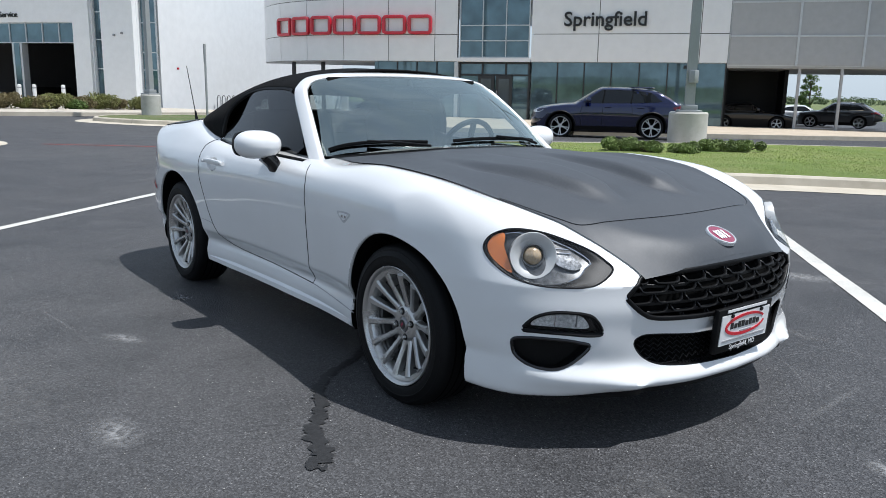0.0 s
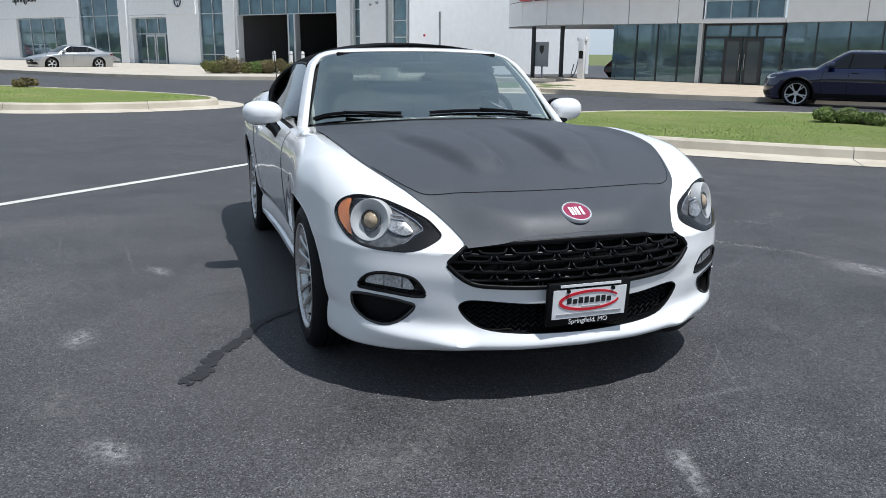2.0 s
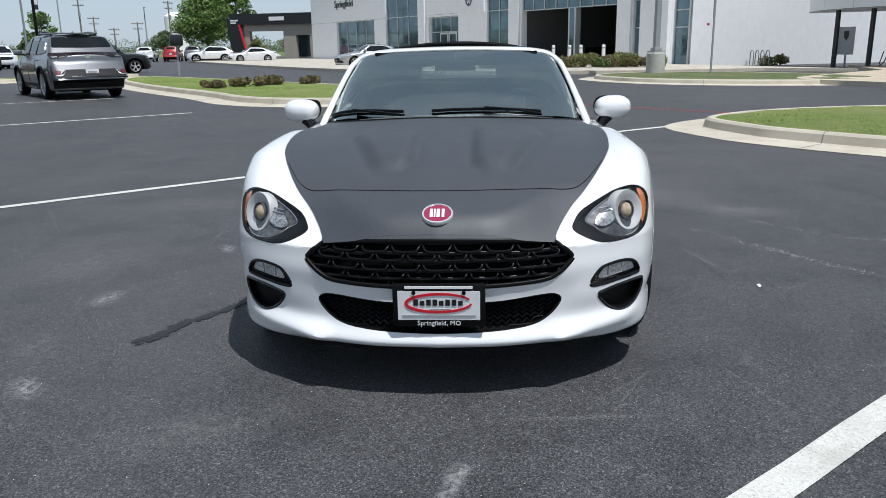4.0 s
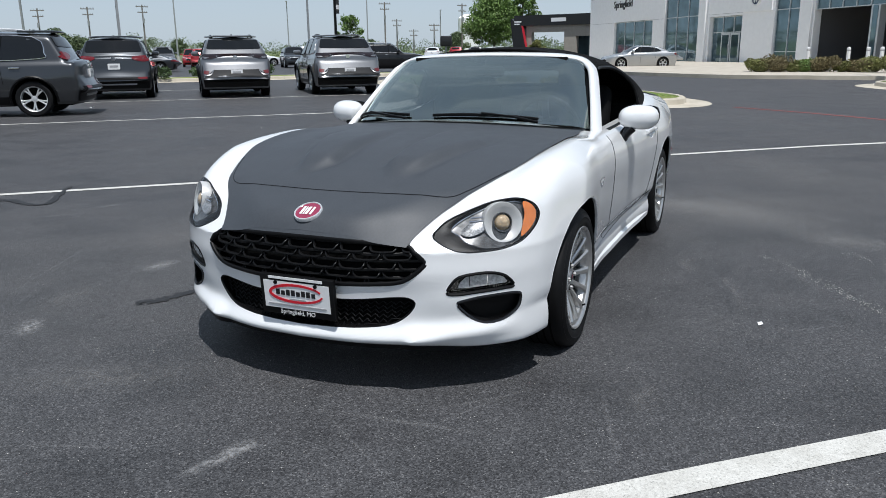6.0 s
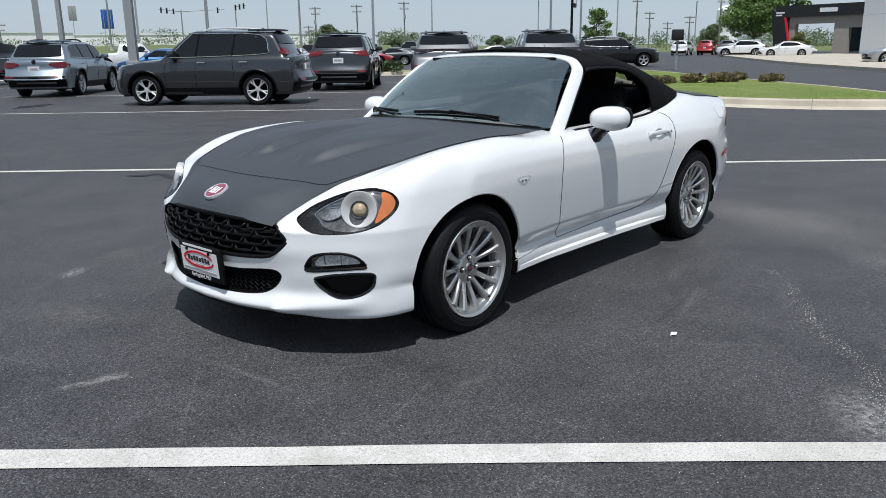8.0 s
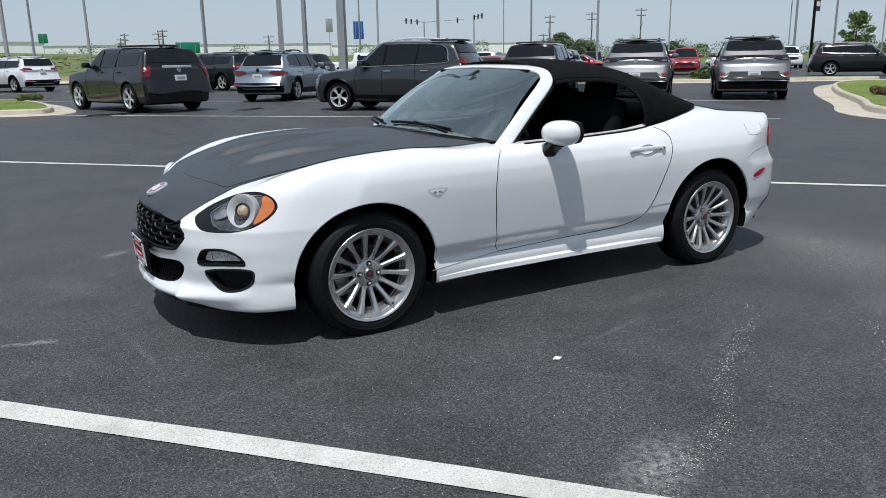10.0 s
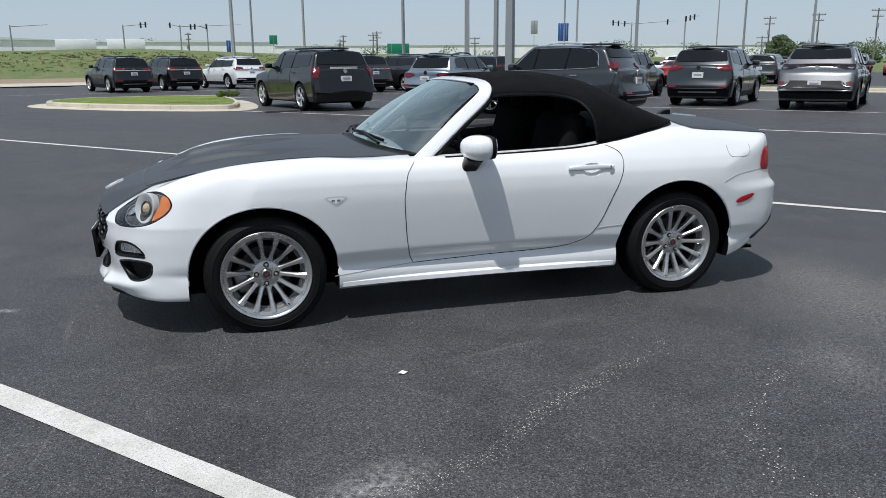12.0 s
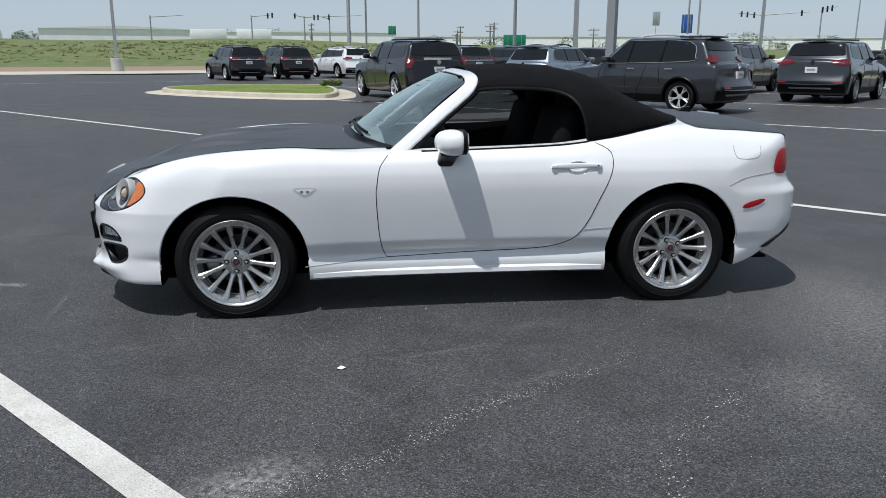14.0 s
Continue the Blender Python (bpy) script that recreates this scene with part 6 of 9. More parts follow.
# round emblem
v, f = lathe([(0.0001, 0.06), (0.46, 0.06), (0.46, 0.0)], 40, "z")
em = part("emblem", (v, f), SIGN_NAVY, VW, "round dark blue emblem", at=pose(-46.6, -0.12, 4.62, 90, 0, 0))
part("emblem_ring", lathe([(0.44, 0.05), (0.45, 0.10), (0.53, 0.10), (0.54, 0.0)], 40, "z"), PLATE_WHITE, em)
for k in (-1, 1):
    part("emblem_bar", sweep([(k * 0.30, 0.28, 0.08), (k * 0.13, -0.30, 0.08)], rounded(0.09, 0.03, 0.01, 1)), PLATE_WHITE, em)
    part("emblem_bar", sweep([(k * 0.13, -0.30, 0.08), (0.0, 0.02, 0.08)], rounded(0.09, 0.03, 0.01, 1)), PLATE_WHITE, em)
lettering("Service", 0.46, SIGN_BLACK, VW, pose(-35.75, -0.03, 5.08, 90, 0, 0), 0.03, "service_sign", label="black lettering on the white wall")
lettering("Springfield", 0.95, SIGN_BLACK, VW, pose(-67.9, -0.03, 5.38, 90, 0, 0), 0.03, "place_sign", label="black lettering on the white wall")
for s, z in ((-28.3, 3.9), (-27.8, 4.0), (-24.9, 2.15)):
    part("wall_lamp", block(s - 0.035, s + 0.035, -0.52 if s < -27 else 0.3, -0.35 if s < -27 else 0.45, z - 0.06, z + 0.06, 0.015), RED_LENS if s > -25 else STEEL, VW)


def bollard(at):
    b = thing("bollard", "white steel bollard by the service bays", "bollard", at, "bollards at the bays")
    part("post", rod((0, 0, -0.3), (0, 0, 1.15), 0.11, n=16), PLATE_WHITE, b)
    part("cap", lathe([(0.11, 1.15), (0.085, 1.20), (0.0001, 1.22)], 16, "z"), PLATE_WHITE, b)
    part("band", lathe([(0.112, 0.98), (0.113, 1.06)], 16, "z"), PRINT_GREY, b)
    return b


first = bollard(Matrix.Translation((*site(-39.85, -33.2), -0.02)))
for s in (-36.3, -34.75, -33.7, -31.7):
    copy_thing(first, Matrix.Translation((*site(s, -33.2), -0.05)))

# curved showroom
PO = thing("curved_showroom", "grey metal-panelled showroom with a curved corner and glass front", "building", facade_frame(-36.6))
R_C, S_C, Z_S, Z_T = 8.0, -16.0, 2.72, 6.5


def face_at(s):
    """Place (s, depth) and heading of the panelled face; left of the bend s is the length along it."""
    if s >= S_C:
        return s, 0.0, 0.0
    a = min(1.17, (S_C - s) / R_C)
    return S_C - R_C * math.sin(a), R_C * (1 - math.cos(a)), a


edges = [3.9, -0.4 + 2.98, -2.27, -5.66] + [-9.55, -10.8, -13.4, -16.0] + [-18.4, -20.8, -23.2, -25.36]
rows_z = [Z_S, 4.1, 5.95, Z_T]
gap = 0.018
for s1, s0 in zip(edges, edges[1:]):
    if s0 == -9.55:
        continue
    for z0, z1 in zip(rows_z, rows_z[1:]):
        v, f, k = [], [], 8
        for i in range(k + 1):
            s = s0 + gap + (s1 - s0 - 2 * gap) * i / k
            a, d, h = face_at(s)
            v += [(a, d, z0 + gap), (a, d, z1 - gap)]
            v += [(a + 0.05 * math.sin(h), d + 0.05 * math.cos(h), z0 + gap), (a + 0.05 * math.sin(h), d + 0.05 * math.cos(h), z1 - gap)]
        for i in range(k):
            b, c = 4 * i, 4 * i + 4
            f += [(b, c, c + 1, b + 1), (b + 1, c + 1, c + 3, b + 3), (b, b + 2, c + 2, c)]
        f += [(0, 1, 3, 2), (4 * k, 4 * k + 2, 4 * k + 3, 4 * k + 1)]
        part("facade_panel", (v, f), ALU_PANEL, PO, smooth=20)
# dark backing behind the joints
v, f = [], []
ss = list(np.linspace(3.9, -25.36, 60))
for s in ss:
    a, d, h = face_at(s)
    v += [(a + 0.03 * math.sin(h), d + 0.03 * math.cos(h) + 0.01, Z_S), (a + 0.03 * math.sin(h), d + 0.03 * math.cos(h) + 0.01, Z_T)]
f = [(2 * i, 2 * i + 1, 2 * i + 3, 2 * i + 2) for i in range(len(ss) - 1) if not -9.6 < (ss[i] + ss[i + 1]) / 2 < -5.6]
part("panel_backing", (v, f), JOINT, PO)
# soffit and roof
outline = [face_at(s)[:2] for s in np.linspace(3.9, -25.36, 50)]
deck = [(a, d) for a, d in outline] + [(-14.2, 9.0), (-14.2, 24), (3.9, 24)]
v2, fc, _ = fill([(a, d + 0.02) for a, d in deck], 3.0)
part("soffit", ([(a, b, Z_S) for a, b in v2], fc), ALU_PANEL, PO, "pale metal soffit")
part("roof", ([(a, b, Z_T) for a, b in v2], fc), GREY_WALL, PO)
# window block over the entrance
glazing(PO, -9.45, -5.75, 2.92, Z_T, 3, (2.95, 3.78, 4.55, 6.4), FRAME_ALU, WIN, 0.1, 0.05)
part("window_sill", block(-9.55, -5.66, -0.05, 0.1, Z_S, 2.92), ALU_PANEL, PO)
# glass front
for k in range(7):
    a, b = -5.65 + k * 1.36, -5.65 + (k + 1) * 1.36
    w = part("window", block(a + 0.02, b - 0.02, 0.30, 0.33, -0.5, Z_S), WIN, PO, "tall blue-tinted shop window")
    part("mullion", block(b - 0.03, b + 0.03, 0.24, 0.36, -0.5, Z_S), FRAME_DARK, w)
for k in range(4):
    a, b = -14.1 + k * 1.12, -14.1 + (k + 1) * 1.12
    w = part("window", block(a + 0.02, b - 0.02, 0.30, 0.33, -0.5, Z_S), WIN, PO, "tall blue-tinted shop window")
    part("mullion", block(b - 0.03, b + 0.03, 0.24, 0.36, -0.5, Z_S), FRAME_DARK, w)
part("corner_post", block(-9.7, -9.5, 0.0, 0.4, -0.6, Z_S), FRAME_ALU, PO)
glazing(PO, -9.5, -5.72, -0.5, Z_S, 3, (2.05, 2.66), FRAME_DARK, WIN, 0.34, 0.09, "entrance")
for a, b in ((-8.46, -7.58), (-7.50, -6.62)):
    d = part("entrance_door", block(a, b, 0.24, 0.30, -0.42, 2.02), FRAME_DARK, PO, "dark-framed glass entrance door")
    part("door_glass", block(a + 0.16, b - 0.16, 0.235, 0.305, -0.1, 1.86), plain("grey_door_glass", (0.07, 0.085, 0.095), 0.05, var=0.1), d)
    part("door_handle", rod((b - 0.08 if a < -8 else a + 0.08, 0.17, 0.5), (b - 0.08 if a < -8 else a + 0.08, 0.17, 1.25), 0.02), STEEL, d)
part("return_wall", block(-14.3, -14.1, 0.3, 12, -0.5, Z_S), WIN, PO)
part("back_wall", block(-14.2, 4, 20, 20.4, -0.8, Z_S), GREY_WALL, PO)
for s in (-19.85, -18.0):
    a, d = s, 1.6
    part("column", block(a - 0.09, a + 0.09, d, d + 0.18, -0.6, Z_S), FRAME_DARK, PO)
part("plinth", block(-14.1, 3.8, 0.2, 0.4, -0.7, -0.32), FRAME_DARK, PO)
# red sign: seven plain outlined shapes along the bend
for k in range(7):
    s_mid = -20.9 + 1.43 * (k + 0.5)
    a, d, h = face_at(s_mid)
    shape = rounded(1.18, 0.84, 0.14, 3)
    m = Matrix.Translation((a, d, 4.60)) @ Matrix.Rotation(-h, 4, "Z")
    path = [tuple(m @ Vector((x, -0.12, z))) for x, z in shape]
    part("sign_shape", sweep(path, rounded(0.16, 0.19, 0.02, 2), closed=True, up=tuple(m.to_3x3() @ Vector((0, 1, 0)))), SIGN_RED, PO, "plain red sign shape on the metal face")
lettering("Springfield", 0.98, SIGN_BLACK, PO, pose(-1.99, -0.06, 4.78, 90, 0, 0), 0.05, "place_sign", 0.012, "black lettering on the metal face")
# panelled canopy beyond the corner, on slim columns
for i, (a, b) in enumerate(((3.95, 6.92), (6.98, 9.75), (9.81, 12.6), (12.66, 15.6), (15.66, 19))):
    for z0, z1 in ((2.66 - 0.03 * i, 3.95), (4.02, 5.5), (5.57, Z_T)):
        part("canopy_panel", block(a, b, 0.0, 0.06, z0, z1), MESH_PANEL, PO, "grey perforated panel")
part("canopy_frame", block(3.9, 19.05, 0.06, 0.16, 2.6, Z_T), FRAME_ALU, PO)
for a in (6.95, 9.78, 12.63):
    part("canopy_trim", block(a - 0.05, a + 0.05, -0.05, 0.0, 2.6, Z_T), FRAME_ALU, PO)
for z in (3.98, 5.53):
    part("canopy_trim", block(3.9, 19.05, -0.04, -0.002, z - 0.04, z + 0.04), FRAME_ALU, PO)
part("canopy_soffit", block(3.9, 19, 0.1, 10, 2.5, 2.6), MESH_PANEL, PO)
part("canopy_roof", block(3.9, 19, 0.1, 10, Z_T - 0.1, Z_T), GREY_WALL, PO)
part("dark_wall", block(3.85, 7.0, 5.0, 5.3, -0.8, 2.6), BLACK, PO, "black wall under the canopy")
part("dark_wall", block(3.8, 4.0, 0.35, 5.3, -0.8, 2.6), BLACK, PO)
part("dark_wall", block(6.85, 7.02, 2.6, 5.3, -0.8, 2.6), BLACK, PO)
for s in (7.16, 9.0):
    part("column", block(s - 0.06, s + 0.06, 0.15, 0.29, -0.9, 2.55), MESH_PANEL, PO)
part("lamp", block(1.9, 2.15, 0.0, 0.22, 2.45, 2.6, 0.02), FRAME_DARK, PO)

# charging post, badge sign, bike rack
ch = thing("charging_post", "white vehicle charging post under the overhang", "charging post", facade_frame(-36.2) @ pose(-15.75, 0, -0.25))
part("body", block(-0.18, 0.18, -0.14, 0.14, 0.0, 2.25, 0.03), PLATE_WHITE, ch)
part("screen", block(-0.12, 0.12, -0.145, -0.135, 1.2, 1.6), BLACK_GLOSS, ch)
part("head", block(-0.30, 0.26, -0.12, 0.12, 2.1, 2.32, 0.03), PLATE_WHITE, ch)
cable = curve_points([(-0.18, 0, 1.3), (-0.35, 0, 0.5), (-0.6, 0, 0.25), (-0.45, 0, 0.9)], 6)
part("cable", sweep(cable, ring(0.025, 6)), BLACK, ch)
sg = thing("wall_sign", "grey sign panel with a dark shield", "sign", facade_frame(-38.3) @ pose(-19.3, 0, 0.9))
part("panel", block(-0.42, 0.42, 0, 0.06, -0.45, 0.95), GALV, sg)
part("shield", prism([(-0.13, 0.75), (0.13, 0.75), (0.13, 0.45), (0.0, 0.25), (-0.13, 0.45)], "y", -0.02, -0.002), SIGN_BLACK, sg)
part("post", rod((0, 0.1, -1.6), (0, 0.1, 0.9), 0.05), GALV, sg)
for k in range(4):
    h = thing("bike_rack", "grey steel hoop bike rack by the wall", "bike rack", Matrix.Translation((-44.2 + 0.28 * k, 16.2 + 0.21 * k, -0.16)), "bike racks by the wall")
    hoop = [(-0.30 + 0 * a, 0, 0) for a in (0,)] + [(-0.30 * math.cos(a), 0, 0.55 + 0.30 * math.sin(a)) for a in np.linspace(0, math.pi, 12)] + [(0.30, 0, 0)]
    part("hoop", sweep(hoop, ring(0.03, 8), up=(0, 1, 0)), STEEL, h)

# dealer building farther down the road
GEN = thing("dealer_building", "beige and black dealer building with an open portal", "building", Matrix.Translation((-103.5, -28.4, 0)) @ pose(0, 0, 0, 0, 0, 80))
part("fascia", block(-6.2, 7, -0.4, 3, 4.5, 5.9), SIGN_BLACK, GEN, "black fascia band")
wall_pieces("portal", GEN, BEIGE, -4.4, 6.4, 0, 4.5, 0.8, [(-3.6, 1.4, 0, 3.6), (3.2, 5.2, 0, 3.0)], "beige stone portal")
part("fin", prism([(-6.0, 0), (-3.9, 0), (-4.9, 4.5), (-6.6, 5.5), (-6.6, 4.9)], "y", -0.6, 2.0), SIGN_BLACK, GEN, "slanted black fin")
part("red_edge", prism([(-3.9, 0), (-3.75, 0), (-4.75, 4.5), (-4.9, 4.5)], "y", -0.62, -0.2), SIGN_RED, GEN)
part("body", block(1.6, 6.6, 2.4, 14, 0, 4.5), GREY_WALL, GEN)
part("shop_window", block(2.0, 6.2, 2.3, 2.4, 0.2, 3.2), WIN, GEN)
part("sign_bar", block(-0.4, 1.8, -0.45, -0.4, 4.95, 5.45), PLATE_WHITE, GEN)
part("sign_bar", block(-6.0, -4.9, -0.65, -0.6, 4.95, 5.15), PLATE_WHITE, GEN)
part("sign_bar", block(-6.0, -5.2, -0.65, -0.6, 4.65, 4.82), PLATE_WHITE, GEN)

# ---- parked vehicles: nose to +x, origin on the ground between the axles ----
PAINTS = {
    "silver": carpaint("silver_paint", (0.20, 0.205, 0.215), 0.75, 0.36, coat=0.8, spec=0.4), "grey": carpaint("grey_paint", (0.055, 0.059, 0.065), 0.75, 0.30, coat=1.0, spec=0.4),
    "charcoal": carpaint("charcoal_paint", (0.052, 0.055, 0.060), 0.75, 0.30, coat=1.0, spec=0.4), "black": carpaint("black_paint", (0.004, 0.004, 0.0048), 0.0, 0.3, coat=0.7, spec=0.30),
    "white": carpaint("plain_white_paint", (0.74, 0.75, 0.76), 0.0, 0.25), "red": carpaint("red_paint", (0.36, 0.018, 0.022), 0.2, 0.25),
    "lightsilver": carpaint("light_silver_paint", (0.40, 0.41, 0.42), 0.7, 0.3), "blue": carpaint("deep_blue_paint", (0.0025, 0.006, 0.042), 0.3, 0.12), "paleblue": carpaint("pale_blue_grey_paint", (0.27, 0.32, 0.37), 0.75, 0.3),
    "maroon": carpaint("maroon_paint", (0.12, 0.012, 0.016), 0.4, 0.28), "sky": carpaint("mid_blue_paint", (0.04, 0.14, 0.33), 0.4, 0.28),
}
TAIL_RED = plain("dark_red_tail_lens", (0.13, 0.004, 0.007), 0.20, coat=0.3, var=0.15)
PARK_ALLOY = plain("bright_alloy", (0.68, 0.685, 0.69), 0.30, metal=0.6, var=0.05)
KINDS = {
    "coupe_suv": dict(L=4.58, W=1.85, H=1.63, wb=2.77, r=0.36, zn=0.84, zh=1.04, zb=1.02, zd=1.08, xa=1.15, xb=0.30, xc=-1.55, xd=-2.10, clear=0.22),
    "small_suv": dict(L=4.47, W=1.84, H=1.64, wb=2.69, r=0.35, zn=0.88, zh=1.06, zb=1.04, zd=1.08, xa=1.02, xb=0.25, xc=-1.75, xd=-2.05, clear=0.22),
    "mid_suv": dict(L=4.66, W=1.88, H=1.76, wb=2.70, r=0.36, zn=0.92, zh=1.08, zb=1.06, zd=1.12, xa=1.05, xb=0.22, xc=-1.70, xd=-2.10, clear=0.24),
    "wagon": dict(L=4.86, W=1.86, H=1.64, wb=2.75, r=0.355, zn=0.86, zh=1.04, zb=1.02, zd=1.06, xa=1.12, xb=0.30, xc=-1.75, xd=-2.22, clear=0.24),
    "large_suv": dict(L=5.06, W=2.0, H=1.78, wb=3.02, r=0.385, zn=1.0, zh=1.16, zb=1.13, zd=1.15, xa=1.10, xb=0.30, xc=-2.12, xd=-2.42, clear=0.24),
    "sport_suv": dict(L=4.70, W=1.93, H=1.64, wb=2.81, r=0.375, zn=0.94, zh=1.10, zb=1.05, zd=1.12, xa=0.98, xb=0.10, xc=-1.35, xd=-2.25, clear=0.22, rim=0.80, arc=0.13),
    "saloon": dict(L=4.70, W=1.80, H=1.45, wb=2.69, r=0.335, zn=0.74, zh=0.95, zb=0.93, zd=1.02, xa=1.05, xb=0.12, xc=-0.85, xd=-1.85, clear=0.15, arc=0.15),
    "low_coupe": dict(L=4.6, W=1.85, H=1.36, wb=2.5, r=0.34, zn=0.70, zh=0.92, zb=0.90, zd=0.92, xa=0.75, xb=-0.05, xc=-0.75, xd=-2.0, clear=0.15),
    "pickup": dict(L=5.7, W=2.0, H=1.90, wb=3.6, r=0.40, zn=1.08, zh=1.22, zb=1.20, zd=1.22, xa=1.30, xb=0.62, xc=-0.85, xd=-1.05, clear=0.32),
}
for kd in ("coupe_suv", "small_suv"):
    KINDS[kd] = {q: v * 1.08 for q, v in KINDS[kd].items()}
MESHES = {}
LAMP_Z = {"coupe_suv": 1.145, "mid_suv": 1.20, "small_suv": 1.10, "large_suv": 1.09}


def vehicle_field(k):
    def f(x, y, z):
        a = np.abs(y)
        top = table(x, [(-k["L"] / 2 - 0.1, k["zd"] - 0.08), (-k["L"] / 2 + 0.05, k["zd"]), (k["xd"], k["zd"] + 0.02), (k["xa"], k["zh"]), (k["L"] / 2 - 0.35, k["zn"] + 0.04), (k["L"] / 2 + 0.1, k["zn"] - 0.14)]) - 0.05 * (a / 0.8) ** 2
        side = k["W"] / 2 - 0.035 + table(z, [(0.15, -0.07), (0.35, -0.035), (0.6, 0.0), (0.8, 0.012), (0.95, 0.0), (1.1, -0.03), (1.3, -0.08)])
        flare = np.maximum(bell(x, k["wb"] / 2, 0.42), bell(x, -k["wb"] / 2, 0.42)) * 0.035 * step01(z, 0.25, 0.4) * (1 - step01(z, 0.75, 0.95))
        front = k["L"] / 2 - 0.46 * (a / (k["W"] / 2)) ** 3 - 0.28 * np.maximum(0, z - 0.62) - 0.30 * np.maximum(0, 0.45 - z)
        rear = -k["L"] / 2 + 0.16 * (a / (k["W"] / 2)) ** 3 + 0.10 * np.maximum(0, z - 0.75) + 0.25 * np.maximum(0, 0.50 - z)
        low = smax(smax(smax(z - top, a - side - flare, 0.07), x - front, 0.08), rear - x, 0.06)
        low = smax(low, k["clear"] - z, 0.04)
        ws = k["xa"] + (z - k["zh"]) / (k["H"] - k["zh"]) * (k["xb"] - k["xa"]) - 0.10 * (a / 0.75) ** 2
        bk = k["xd"] + (z - k["zd"]) / (k["H"] - k["zd"]) * (k["xc"] - k["xd"]) + 0.07 * (a / 0.75) ** 2
        roof = k["H"] - 0.03 - k.get("arc", 0.05) * ((x + (0.15 if "arc" in k else 0)) / 1.8) ** 2 - 0.05 * (a / 0.6) ** 2
        wide = k["W"] / 2 - 0.09 - 0.24 * np.maximum(0, z - k["zb"]) / (k["H"] - k["zb"])
        cab = smax(smax(smax(z - roof, a - wide, 0.10), (x - ws) * 0.75, 0.08), (bk - x) * 0.85, 0.08)
        cab = smax(cab, 0.5 - z, 0.05)
        h = np.clip(0.5 + 0.5 * (cab - low) / 0.03, 0, 1)
        return cab + (low - cab) * h - 0.03 * h * (1 - h)
    return f


def shared(key, make):
    if key not in MESHES:
        MESHES[key] = make()
    return MESHES[key]


